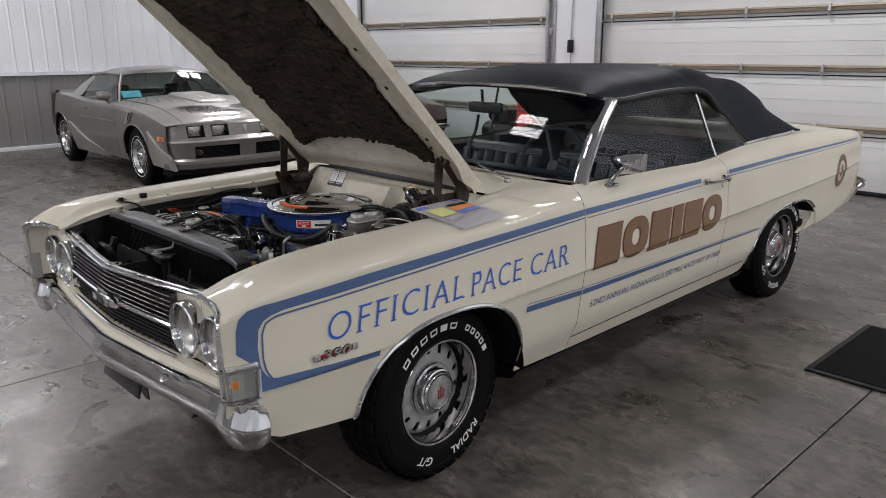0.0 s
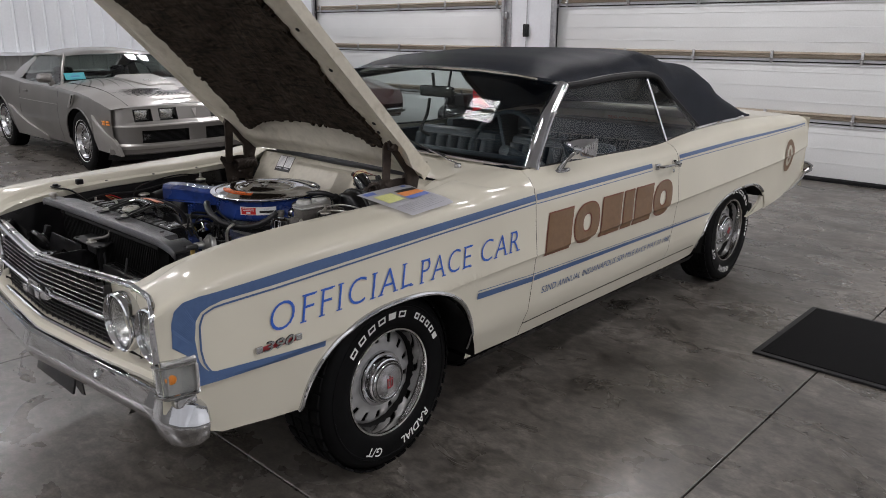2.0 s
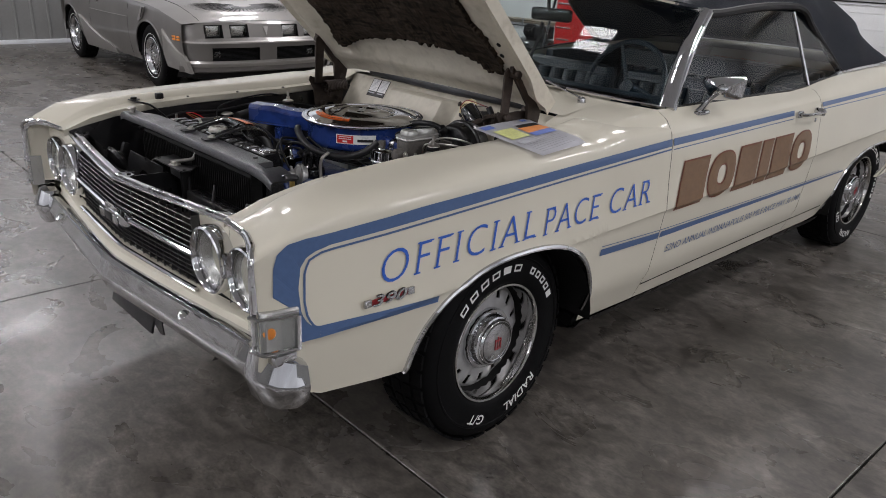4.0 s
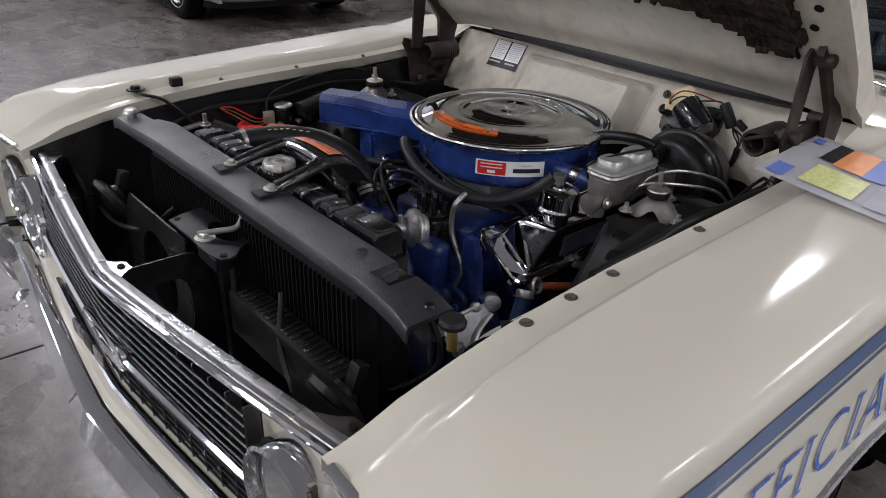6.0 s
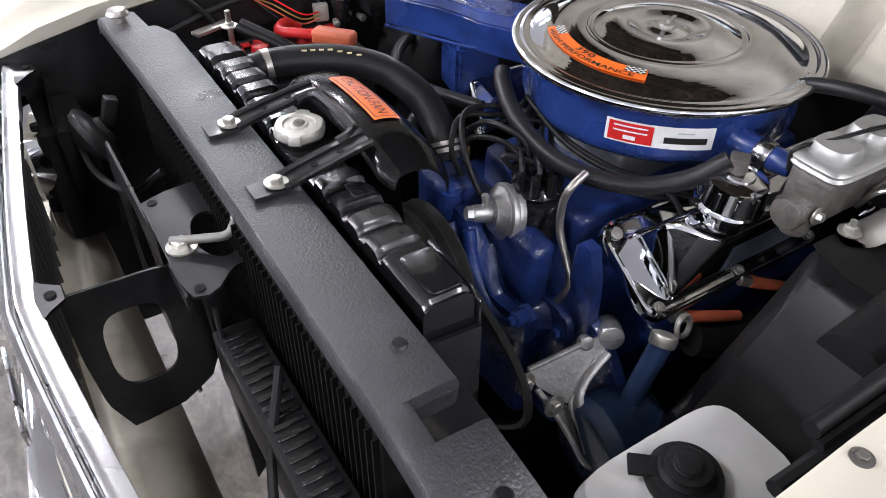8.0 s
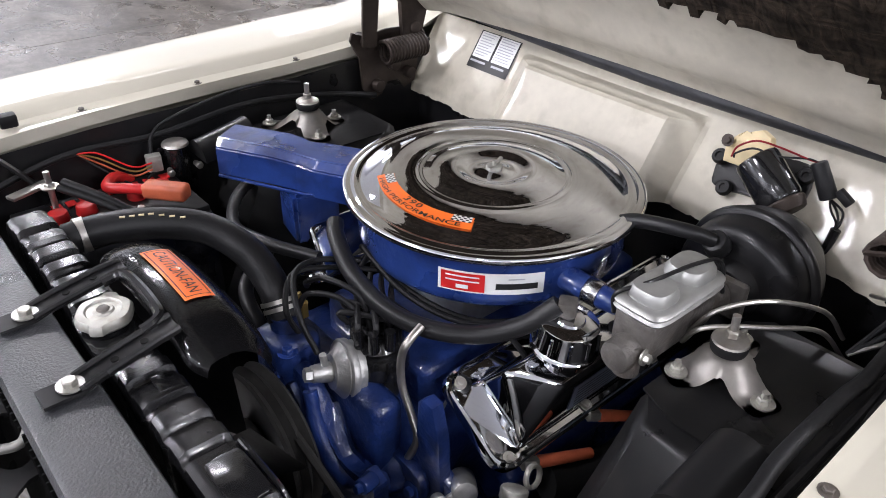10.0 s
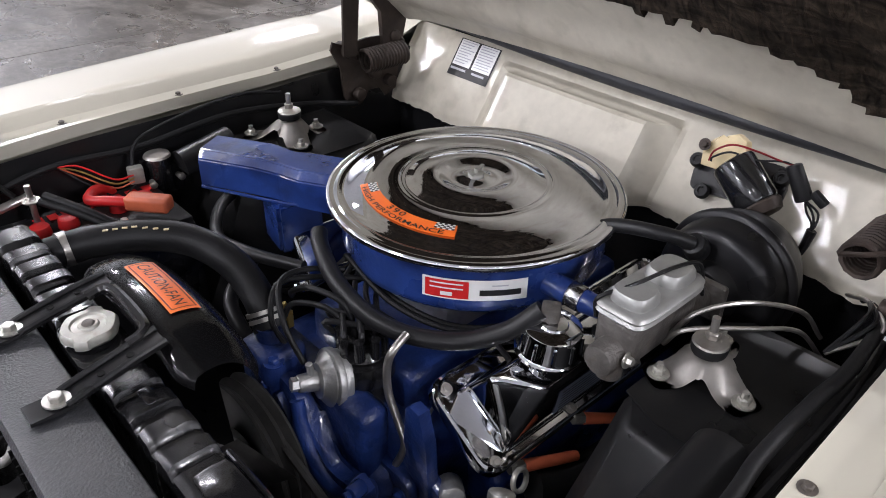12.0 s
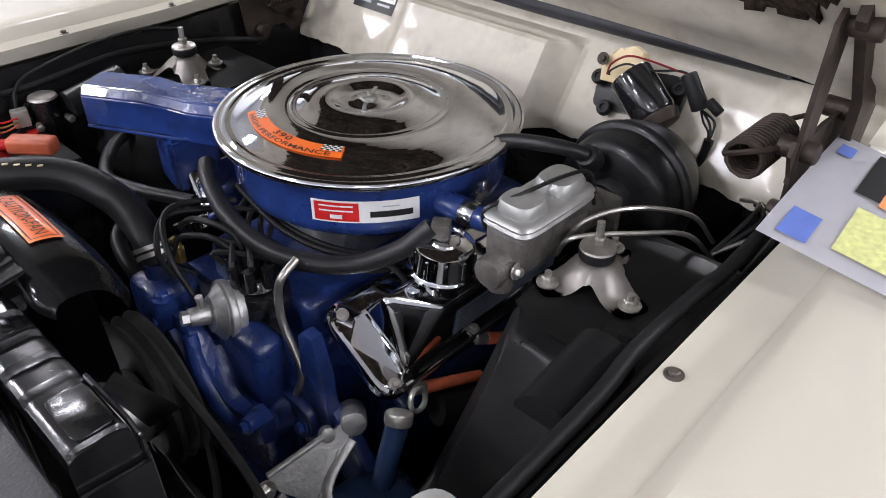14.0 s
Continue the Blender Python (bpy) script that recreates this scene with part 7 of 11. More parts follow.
# fan, clutch and pulley
bm = fresh()
cyl(bm, (-0.40, 0, 0.62), (-0.34, 0, 0.62), 0.05, seg=24, bevel=0.006)
FAN = part("fan_hub", bm, ALLOY, CAR, "cast fan clutch hub")
for k in range(6):
    bm = fresh()
    a = radians(60 * k + 14)
    c, s_ = math.cos(a), math.sin(a)
    pts = []
    for r in (0.045, 0.12, 0.20):
        for q, dx in ((-0.035, -0.02), (0.035, 0.02)):
            pts.append(Vector((-0.375 + dx * (0.6 + r * 2), r * c - q * s_, 0.62 + r * s_ + q * c)))
    v = [bm.verts.new(p) for p in pts]
    bm.faces.new((v[0], v[1], v[3], v[2]))
    bm.faces.new((v[2], v[3], v[5], v[4]))
    bmesh.ops.solidify(bm, geom=bm.faces[:], thickness=0.003)
    part("fan_blade", bm, BLACK_SATIN, FAN)
bm = fresh()
lathe(bm, [(0.03, -0.006), (0.085, -0.012), (0.103, -0.014), (0.106, -0.010), (0.096, -0.002), (0.106, 0.006), (0.096, 0.014), (0.106, 0.022), (0.103, 0.026), (0.03, 0.026)], 48, Matrix.Translation((-0.330, 0, 0.632)) @ Euler((0, radians(90), 0)).to_matrix().to_4x4())
part("fan_pulley", bm, DUSTY_STEEL, CAR, "black grooved fan pulley")
for off, pts in ((0.0, [(-0.322, 0.085, 0.62), (-0.322, 0.06, 0.70), (-0.322, -0.03, 0.705), (-0.322, -0.18, 0.66), (-0.322, -0.245, 0.60), (-0.322, -0.22, 0.52), (-0.322, -0.05, 0.38), (-0.322, 0.07, 0.45), (-0.322, 0.085, 0.62)]), (0.018, [(-0.306, 0.085, 0.62), (-0.306, 0.20, 0.62), (-0.306, 0.27, 0.55), (-0.306, 0.2, 0.48), (-0.306, 0.0, 0.38), (-0.306, -0.07, 0.45), (-0.306, -0.08, 0.64), (-0.306, 0.0, 0.71), (-0.306, 0.085, 0.62)])):
    bm = fresh()
    tube(bm, pts, 0.006, seg=6)
    part("drive_belt", bm, DUSTY_STEEL, CAR, "black drive belt")

# upper hose with clamps
bm = fresh()
tube(bm, [(-0.445, 0.275, 0.862), (-0.40, 0.262, 0.868), (-0.34, 0.235, 0.868), (-0.285, 0.195, 0.858), (-0.255, 0.14, 0.835), (-0.248, 0.09, 0.803), (-0.252, 0.058, 0.765)], 0.0225, seg=16)
UH = part("radiator_hose", bm, HOSE, CAR, "thick black upper radiator hose")
for p, q in (((-0.425, 0.268, 0.866), (-0.415, 0.266, 0.867)), ((-0.432, 0.270, 0.865), (-0.429, 0.270, 0.865)), ((-0.2505, 0.068, 0.780), (-0.2515, 0.063, 0.773)), ((-0.2500, 0.075, 0.788), (-0.2503, 0.073, 0.785))):
    bm = fresh()
    d = Vector(q) - Vector(p)
    cyl(bm, p, Vector(p) + d.normalized() * 0.006, 0.0245, seg=20)
    part("hose_clamp", bm, STEEL, UH, "steel hose clamp")
for k in range(7):
    bm = fresh()
    x = -0.372 + 0.011 * k
    y, z = float(np.interp(x, [-0.40, -0.34, -0.285], [0.262, 0.235, 0.195])), float(np.interp(x, [-0.40, -0.34, -0.285], [0.868, 0.868, 0.858]))
    box(bm, (x - 0.006, y - 0.008, z + 0.0205), (0.007, 0.003, 0.0015), 0.0, rot=(0, 0, -28), seg=1)
    part("hose_print", bm, CREAM_PLASTIC, UH, smooth=False)
bm = fresh()
tube(bm, [(-0.20, 0.19, 0.79), (-0.26, 0.15, 0.77), (-0.27, 0.10, 0.74), (-0.26, 0.07, 0.70)], 0.011, seg=12)
part("bypass_hose", bm, HOSE, CAR, "narrow black coolant hose")
bm = fresh()
tube(bm, [(-0.16, 0.11, 0.80), (-0.20, 0.20, 0.80), (-0.20, 0.30, 0.79), (-0.1, 0.42, 0.78), (0.1, 0.44, 0.76)], 0.010, seg=12)
part("heater_hose", bm, HOSE, CAR, "black heater hose")

# ---------- engine ----------
# castings: intake, heads, front cover, water pump
bm = fresh()
box(bm, (0.08, 0, 0.52), (0.56, 0.36, 0.30), 0.03, seg=3)
box(bm, (0.08, 0, 0.68), (0.46, 0.24, 0.10), 0.02, seg=3)
BLOCK = part("engine_block", bm, BLUE_CAST, CAR, "blue painted engine block")
bm = fresh()
box(bm, (-0.215, 0.0, 0.55), (0.05, 0.26, 0.34), 0.02, seg=3)
part("timing_cover", bm, BLUE_CAST, BLOCK, "blue timing cover")
for s in (-1, 1):
    bm = fresh()
    box(bm, (0.125, s * 0.155, 0.545), (0.44, 0.12, 0.16), 0.018, rot=(s * -30, 0, 0), seg=3)
    part("cylinder_head", bm, BLUE_CAST, BLOCK, "blue cylinder head")
    bm = fresh()
    tube(bm, [(-0.235, s * 0.02, 0.66), (-0.250, s * 0.06, 0.61), (-0.235, s * 0.105, 0.585), (-0.195, s * 0.135, 0.60)], 0.030, seg=14, radii=[0.034, 0.028, 0.027, 0.033])
    part("pump_leg", bm, BLUE_CAST, BLOCK, "blue water pump leg")
    bm = fresh()
    prism(bm, oval(0, 0, 0.045, 0.030, 24, 3), (-0.195, s * 0.145, 0.605), (0, 1, 0.0), (0, 0, 1), -0.018, 0.004)
    part("pump_flange", bm, BLUE_CAST, BLOCK)
    bm = fresh()
    bolt(bm, (-0.215, s * 0.118, 0.615), (-1, 0, 0.2), 0.008, 0.009)
    part("casting_bolt", bm, ENGINE_BLUE, BLOCK)
    bm = fresh()
    bolt(bm, (-0.215, s * 0.172, 0.600), (-1, 0, 0.2), 0.008, 0.009)
    part("casting_bolt", bm, ENGINE_BLUE, BLOCK)
bm = fresh()
lathe(bm, [(0.0, 0.06), (0.03, 0.06), (0.036, 0.05), (0.045, 0.02), (0.068, 0.0), (0.07, -0.03)], 28, Matrix.Translation((-0.25, 0, 0.62)) @ Euler((0, radians(-90), 0)).to_matrix().to_4x4())
part("water_pump", bm, BLUE_CAST, BLOCK, "blue water pump body")
bm = fresh()
box(bm, (-0.255, 0.050, 0.715), (0.07, 0.075, 0.08), 0.018, seg=3)
cyl(bm, (-0.252, 0.055, 0.74), (-0.252, 0.058, 0.775), 0.021, seg=18)
lathe(bm, [(0.038, 0), (0.040, 0.006), (0.034, 0.010), (0.024, 0.02)], 24, Matrix.Translation((-0.25, 0.052, 0.735)))
part("thermostat_housing", bm, BLUE_CAST, BLOCK, "blue thermostat housing")
for p in ((-0.275, 0.015, 0.745), (-0.225, 0.09, 0.742)):
    bm = fresh()
    bolt(bm, p, (0, 0, 1), 0.008, 0.009)
    part("casting_bolt", bm, ENGINE_BLUE, BLOCK)
bm = fresh()
arm = [(0.046, 0.700), (0.020, 0.722), (-0.020, 0.716), (-0.042, 0.690), (-0.058, 0.645), (-0.084, 0.622), (-0.116, 0.622), (-0.142, 0.650), (-0.166, 0.640), (-0.168, 0.606), (-0.140, 0.580), (-0.090, 0.562), (-0.052, 0.545), (-0.034, 0.485), (0.016, 0.485), (0.036, 0.560), (0.030, 0.640)]
prism(bm, arm, (-0.246, 0, 0), (0, 1, 0), (0, 0, 1), -0.026, 0.009)
prism(bm, [(0.030, 0.690), (0.004, 0.702), (-0.018, 0.680), (-0.030, 0.640), (-0.028, 0.590), (-0.004, 0.560), (0.018, 0.590), (0.016, 0.640)], (-0.270, 0, 0), (0, 1, 0), (0, 0, 1), -0.014, 0.006)
tube(bm, [(-0.270, -0.026, 0.705), (-0.274, -0.046, 0.655), (-0.272, -0.080, 0.612), (-0.266, -0.120, 0.606), (-0.250, -0.156, 0.626)], 0.013, seg=10, radii=[0.010, 0.013, 0.015, 0.014, 0.016])
part("pump_arm", bm, BLUE_CAST, BLOCK, "blue cast water pump arm", angle=50)
for p, q in (((-0.262, -0.152, 0.640), (-0.285, -0.158, 0.646)), ((-0.262, 0.024, 0.702), (-0.284, 0.026, 0.706)), ((-0.264, 0.016, 0.520), (-0.284, 0.016, 0.522))):
    bm = fresh()
    cyl(bm, p, q, 0.013, 0.011, 14, 0.003)
    bolt(bm, q, (-1, 0, 0.2), 0.007, 0.008, False)
    part("casting_bolt", bm, ENGINE_BLUE, BLOCK)
bm = fresh()
prism(bm, [(-0.212, 0.58), (-0.166, 0.565), (-0.158, 0.66), (-0.162, 0.742), (-0.172, 0.752), (-0.190, 0.750), (-0.204, 0.70)], (-0.178, 0, 0), (0, 1, 0), (0, 0, 1), -0.02, 0.005)
part("head_ear", bm, BLUE_CAST, BLOCK, "blue casting ear")
bm = fresh()
prism(bm, [(-0.27, 0.47), (-0.15, 0.45), (-0.135, 0.60), (-0.18, 0.65), (-0.235, 0.62), (-0.275, 0.57)], (-0.172, 0, 0), (0, 1, 0), (0, 0, 1), -0.02, 0.006)
part("head_front", bm, BLUE_CAST, BLOCK, "blue head front face")
bm = fresh()
box(bm, (0.08, 0, 0.745), (0.26, 0.16, 0.10), 0.02)
part("carburettor", bm, ALLOY, CAR, "dark cast carburettor under the air cleaner")

# valve covers: a rounded flange and a tall body with a bright facet cut off its front corner
def cover_point(x, v, n, s):
    """x along the car, v outwards along the tilted flange, n off the flange."""
    return Vector((-0.140 + x, s * (0.156 + 0.850 * v + 0.526 * n), 0.734 - 0.526 * v + 0.850 * n))


def valve_cover(s):
    bm = fresh()

    def loop(x0, x1, v0, v1, n, r=0.028):
        pts = []
        for cx, cy, a0 in ((x1, v1, 0), (x0, v1, 90), (x0, v0, 180), (x1, v0, 270)):
            sx, sy = (1 if cx == x1 else -1), (1 if cy == v1 else -1)
            for k in range(6):
                a = radians(a0 + 90 * k / 5)
                pts.append(cover_point(cx - sx * r + r * math.cos(a), cy - sy * r + r * math.sin(a), n, s))
        return pts

    loft(bm, [loop(-0.012, 0.482, -0.012, 0.134, -0.010), loop(-0.012, 0.482, -0.012, 0.134, 0.003), loop(-0.0105, 0.4805, -0.0105, 0.1325, 0.006), loop(-0.0075, 0.4775, -0.0075, 0.1295, 0.0075), loop(-0.0045, 0.4745, -0.0045, 0.1265, 0.006), loop(-0.003, 0.473, -0.003, 0.125, 0.002), loop(0.018, 0.452, 0.014, 0.118, 0.002)], True, True, True)
    low = [bm.verts.new(cover_point(*p, s)) for p in ((0.022, 0.016, 0.002), (0.030, 0.118, 0.002), (0.452, 0.118, 0.002), (0.452, 0.016, 0.002))]
    top = [bm.verts.new(cover_point(*p, s)) for p in ((0.030, 0.030, 0.078), (0.092, 0.086, 0.080), (0.440, 0.084, 0.080), (0.440, 0.030, 0.078))]
    chin = bm.verts.new(cover_point(0.036, 0.113, 0.014, s))
    faces = [(low[0], low[1], chin, top[0]), (chin, top[1], top[0]), (low[1], low[2], top[2], top[1], chin), (low[2], low[3], top[3], top[2]), (low[3], low[0], top[0], top[3]), (top[0], top[1], top[2], top[3])]
    made = [bm.faces.new(f) for f in faces]
    edges = {e for f in made for e in f.edges if len(e.link_faces) == 2}
    bmesh.ops.bevel(bm, geom=list(edges), offset=0.008, segments=4, affect="EDGES", profile=0.55)
    bmesh.ops.recalc_face_normals(bm, faces=bm.faces[:])
    V = part("valve_cover", bm, LID_CHROME, CAR, "polished chrome valve cover", angle=32)
    for x in (0.012, 0.16, 0.31, 0.458):
        for v in (0.007, 0.119):
            bm = fresh()
            bolt(bm, cover_point(x, v, 0.004, s), cover_point(x, v, 1, s) - cover_point(x, v, 0, s), 0.0052, 0.005)
            part("cover_bolt", bm, STEEL, V, "cover bolt")
    return V


VC = valve_cover(-1)
valve_cover(1)


def slope(x, k, off):
    """On the outer slope of the near cover: k from 0 at the eave to 1 at the ridge."""
    return cover_point(0.24 + x, 0.118 - 0.033 * k + off * 0.92, 0.002 + 0.078 * k + off * 0.40, -1)


bm = fresh()
sheet(bm, lambda a, b: slope(-0.125 + 0.22 * a, 0.22 + 0.56 * b, 0.0015), 4, 4)
part("cover_plate", bm, PLATE_BLUE, VC, "blue-grey printed plate on the valve cover")
for k in range(7):
    bm = fresh()
    sheet(bm, lambda a, b: slope(-0.117 + (0.19 if k % 3 else 0.15) * a, 0.26 + 0.072 * k + 0.026 * b, 0.0026), 3, 1)
    part("plate_print", bm, INK, VC, smooth=False)
# oil filler breather
bm = fresh()
brm = Matrix.Translation((-0.026, -0.242, 0.786)) @ Euler((radians(6), 0, 0)).to_matrix().to_4x4() @ Matrix.Scale(0.88, 4)
lathe(bm, [(0.030, -0.04), (0.032, 0.002), (0.046, 0.006), (0.0495, 0.009), (0.0500, 0.014), (0.0470, 0.017), (0.0455, 0.020), (0.0440, 0.050), (0.0425, 0.055), (0.038, 0.058), (0.022, 0.060), (0.020, 0.063), (0.0, 0.064)], 40, brm)
BREA = part("oil_breather", bm, LID_CHROME, CAR, "chrome oil filler breather cap")
for k in range(10):
    a = 2 * math.pi * (k + 0.3) / 10
    bm = fresh()
    tube(bm, [brm @ Vector((0.0462 * math.cos(a), 0.0462 * math.sin(a), 0.020)), brm @ Vector((0.0445 * math.cos(a), 0.0445 * math.sin(a), 0.049))], 0.0022, seg=6, per=1)
    part("breather_flute", bm, LID_CHROME, BREA)
# crankcase hose under the air cleaner
bm = fresh()
tube(bm, [(-0.135, 0.100, 0.856), (-0.150, 0.075, 0.848), (-0.165, 0.02, 0.826), (-0.165, -0.05, 0.808), (-0.145, -0.11, 0.800), (-0.105, -0.165, 0.802), (-0.065, -0.208, 0.824), (-0.034, -0.234, 0.856)], 0.0125, seg=14)
part("crankcase_hose", bm, HOSE, CAR, "black crankcase ventilation hose")
bm = fresh()
box(bm, (-0.026, -0.241, 0.853), (0.024, 0.024, 0.020), 0.004, rot=(0, 0, 35))
cyl(bm, (-0.026, -0.242, 0.836), (-0.025, -0.242, 0.850), 0.010, seg=12, bevel=0.002)
part("hose_elbow", bm, CAST_IRON, CAR, "metal hose elbow")

# air cleaner
AC = Vector((0.078, 0.0, 0.0))
acm = Matrix.Translation(AC)
bm = fresh()
lathe(bm, [(0.08, 0.795), (0.15, 0.797), (0.185, 0.803), (0.197, 0.814), (0.200, 0.826), (0.201, 0.872), (0.204, 0.882), (0.207, 0.888)], 72, acm)
AIR = part("air_cleaner", bm, ENGINE_BLUE, CAR, "blue round air cleaner housing")
bm = fresh()
lid = [(0, 0.9150), (0.016, 0.9148), (0.022, 0.9130), (0.030, 0.9108), (0.038, 0.9112), (0.046, 0.9132), (0.053, 0.9162), (0.058, 0.9176), (0.064, 0.9178), (0.074, 0.9168), (0.086, 0.9148), (0.096, 0.9122), (0.103, 0.9098), (0.1055, 0.9092), (0.1072, 0.9104), (0.110, 0.9110), (0.1125, 0.9102), (0.1145, 0.9094), (0.117, 0.9100), (0.130, 0.9100), (0.148, 0.9096), (0.158, 0.9088), (0.168, 0.9070), (0.178, 0.9044), (0.187, 0.9014), (0.1935, 0.8990), (0.197, 0.8986), (0.200, 0.9006), (0.2040, 0.9012), (0.2075, 0.9000), (0.2095, 0.8990), (0.2130, 0.9006), (0.2170, 0.9004), (0.22, 0.8990), (0.2212, 0.895), (0.2205, 0.891), (0.217, 0.8885), (0.205, 0.8883)]
lathe(bm, lid, 96, acm)
part("air_cleaner_lid", bm, LID_CHROME, AIR, "polished chrome air cleaner lid", angle=80)
bm = fresh()
cyl(bm, AC + Vector((0, 0, 0.914)), AC + Vector((0, 0, 0.920)), 0.012, seg=16, bevel=0.002)
cyl(bm, AC + Vector((0, 0, 0.918)), AC + Vector((0, 0, 0.926)), 0.003, seg=10)
for a in (20, 200):
    c, s_ = math.cos(radians(a)), math.sin(radians(a))
    tube(bm, [AC + Vector((0.006 * c, 0.006 * s_, 0.919)), AC + Vector((0.018 * c, 0.018 * s_, 0.922)), AC + Vector((0.022 * c, 0.022 * s_, 0.923))], 0.0035, seg=8, flat=0.5)
part("wing_nut", bm, CAP_TIN, AIR, "wing nut")


def lid_z(r):
    return float(np.interp(r, [p[0] for p in lid], [p[1] for p in lid]))


def on_lid(ang, r, off):
    return AC + Vector((r * math.cos(radians(ang)), r * math.sin(radians(ang)), lid_z(r) + off))


def arc_patch(a0, a1, r0, r1, off, mat, name, n=24):
    bm = fresh()
    sheet(bm, lambda a, b: on_lid(a0 + (a1 - a0) * a, r0 + (r1 - r0) * b, off), n, 3)
    return part(name, bm, mat, AIR, smooth=False)


# seen from the front of the car the words run from far to near
arc_patch(146, 216, 0.1455, 0.1700, 0.0022, ORANGE, "lid_sticker", 40)["label"] = "orange sticker with checkered ends"
for end in (0, 1):
    for i in range(7):
        for j in range(4):
            a0 = (146.8 + i * 1.45) if end == 0 else (215.2 - (i + 1) * 1.45)
            r0 = 0.1463 + j * 0.0032
            bm = fresh()
            sheet(bm, lambda a, b: on_lid(a0 + 1.45 * a, r0 + 0.0032 * b, 0.0032), 1, 1)
            part("sticker_check", bm, INK if (i + j) % 2 else WHITE, AIR, smooth=False)
bm = fresh()
text_mesh(bm, "HIGH PERFORMANCE", lambda u, v: on_lid(150 + math.degrees(u / 0.166), 0.1685 - v, 0.0032), width=0.176, height=0.0075, thick=0.01)
text_mesh(bm, "390", lambda u, v: on_lid(174.5 + math.degrees(u / 0.154), 0.1582 - v, 0.0032), width=0.034, height=0.0100, thick=0.012, spacing=1.2)
part("sticker_text", bm, INK, AIR, smooth=False)


def on_can(ang, z, off=0.0012):
    return AC + Vector(((0.2008 + off) * math.cos(radians(ang)), (0.2008 + off) * math.sin(radians(ang)), z))


def can_patch(a0, a1, z0, z1, off, mat, name, n=14):
    bm = fresh()
    sheet(bm, lambda a, b: on_can(a0 + (a1 - a0) * a, z0 + (z1 - z0) * b, off), n, 2)
    return part(name, bm, mat, AIR, smooth=False)


can_patch(206, 245.5, 0.8340, 0.8660, 0.0015, WHITE, "maker_label")["label"] = "white and red paper label"
can_patch(207.2, 223.5, 0.8365, 0.8635, 0.0022, RED, "label_block")
for z in (0.8575, 0.8505):
    can_patch(209, 221.5, z, z + 0.0022, 0.0028, WHITE, "label_line", 6)
can_patch(213, 217.5, 0.8400, 0.8460, 0.0028, WHITE, "label_oval", 4)
can_patch(227.5, 243.0, 0.8425, 0.8515, 0.0024, INK, "label_word", 8)
can_patch(232, 238, 0.8570, 0.8590, 0.0024, GREY_INK, "label_line", 4)
# intake snorkel and its hot-air duct
bm = fresh()
rings = []
for t, (cx, cy, w, h, z) in zip((0, 0.3, 0.42, 0.6, 1.0), ((0.00, 0.165, 0.088, 0.066, 0.852), (-0.055, 0.245, 0.088, 0.062, 0.858), (-0.075, 0.272, 0.072, 0.060, 0.862), (-0.095, 0.305, 0.080, 0.062, 0.868), (-0.148, 0.388, 0.078, 0.060, 0.871))):
    d = Vector((-0.53, 0.85, 0)).normalized()
    n_ = Vector((d.y, -d.x, 0))
    c = Vector((cx, cy, z))
    pts = []
    for a, b in ((-1, -1), (1, -1), (1, 0.55), (0.72, 1), (-0.72, 1), (-1, 0.55)):
        pts.append(c + n_ * (a * w / 2) + Vector((0, 0, b * h / 2)))
    rings.append(pts)
loft(bm, rings, True, True, False)
bmesh.ops.bevel(bm, geom=[e for e in bm.edges], offset=0.0022, segments=2, affect="EDGES")
part("intake_snorkel", bm, ENGINE_BLUE, AIR, "blue sheet-metal intake snorkel", angle=14)
bm = fresh()
for t in (0.60, 0.25):
    pass
loft(bm, [[Vector((-0.075, 0.272, z)) + Vector((x, y, 0)) for x, y in ((-0.045, -0.03), (0.03, -0.045), (0.05, 0.03), (-0.03, 0.045))] for z in (0.83, 0.79, 0.74)], True, True, True)
bmesh.ops.bevel(bm, geom=bm.edges[:], offset=0.006, segments=2, affect="EDGES")
part("hot_air_duct", bm, ENGINE_BLUE, AIR, "blue hot-air duct")
bm = fresh()
tube(bm, [(-0.30, -0.546, 0.868), (-0.15, -0.544, 0.874), (-0.075, -0.537, 0.876), (0.04, -0.537, 0.876), (0.10, -0.540, 0.874), (0.20, -0.533, 0.866), (0.30, -0.52, 0.84)], 0.0085, seg=10)
tube(bm, [(-0.30, -0.556, 0.858), (-0.12, -0.556, 0.864), (0.05, -0.556, 0.862), (0.16, -0.548, 0.850), (0.28, -0.53, 0.82)], 0.006, seg=8)
part("fender_loom", bm, RUBBER, CAR, "taped black loom along the fender lip")
bm = fresh()
tube(bm, [(-0.168, 0.350, 0.868), (-0.115, 0.300, 0.884)], 0.0022, seg=6, per=1)
tube(bm, [(-0.178, 0.375, 0.835), (-0.10, 0.235, 0.831), (-0.062, 0.20, 0.833)], 0.003, seg=6, per=1)
part("snorkel_seam", bm, ENGINE_BLUE, AIR)
# vacuum motor on the near side of the housing
bm = fresh()
cyl(bm, (0.030, -0.185, 0.846), (0.036, -0.222, 0.842), 0.017, 0.017, 24, 0.003)
cyl(bm, (0.0385, -0.240, 0.840), (0.044, -0.270, 0.837), 0.0165, 0.014, 24, 0.004)
part("vacuum_motor", bm, ENGINE_BLUE, AIR, "small blue vacuum motor")
bm = fresh()
cyl(bm, (0.0355, -0.220, 0.842), (0.039, -0.242, 0.840), 0.0180, 0.0180, 24, 0.003)
part("motor_band", bm, CHROME_DULL, AIR, "bright metal band")
bm = fresh()
cyl(bm, (0.043, -0.268, 0.837), (0.046, -0.284, 0.835), 0.005, 0.004, 10)
part("motor_nipple", bm, STEEL, AIR)

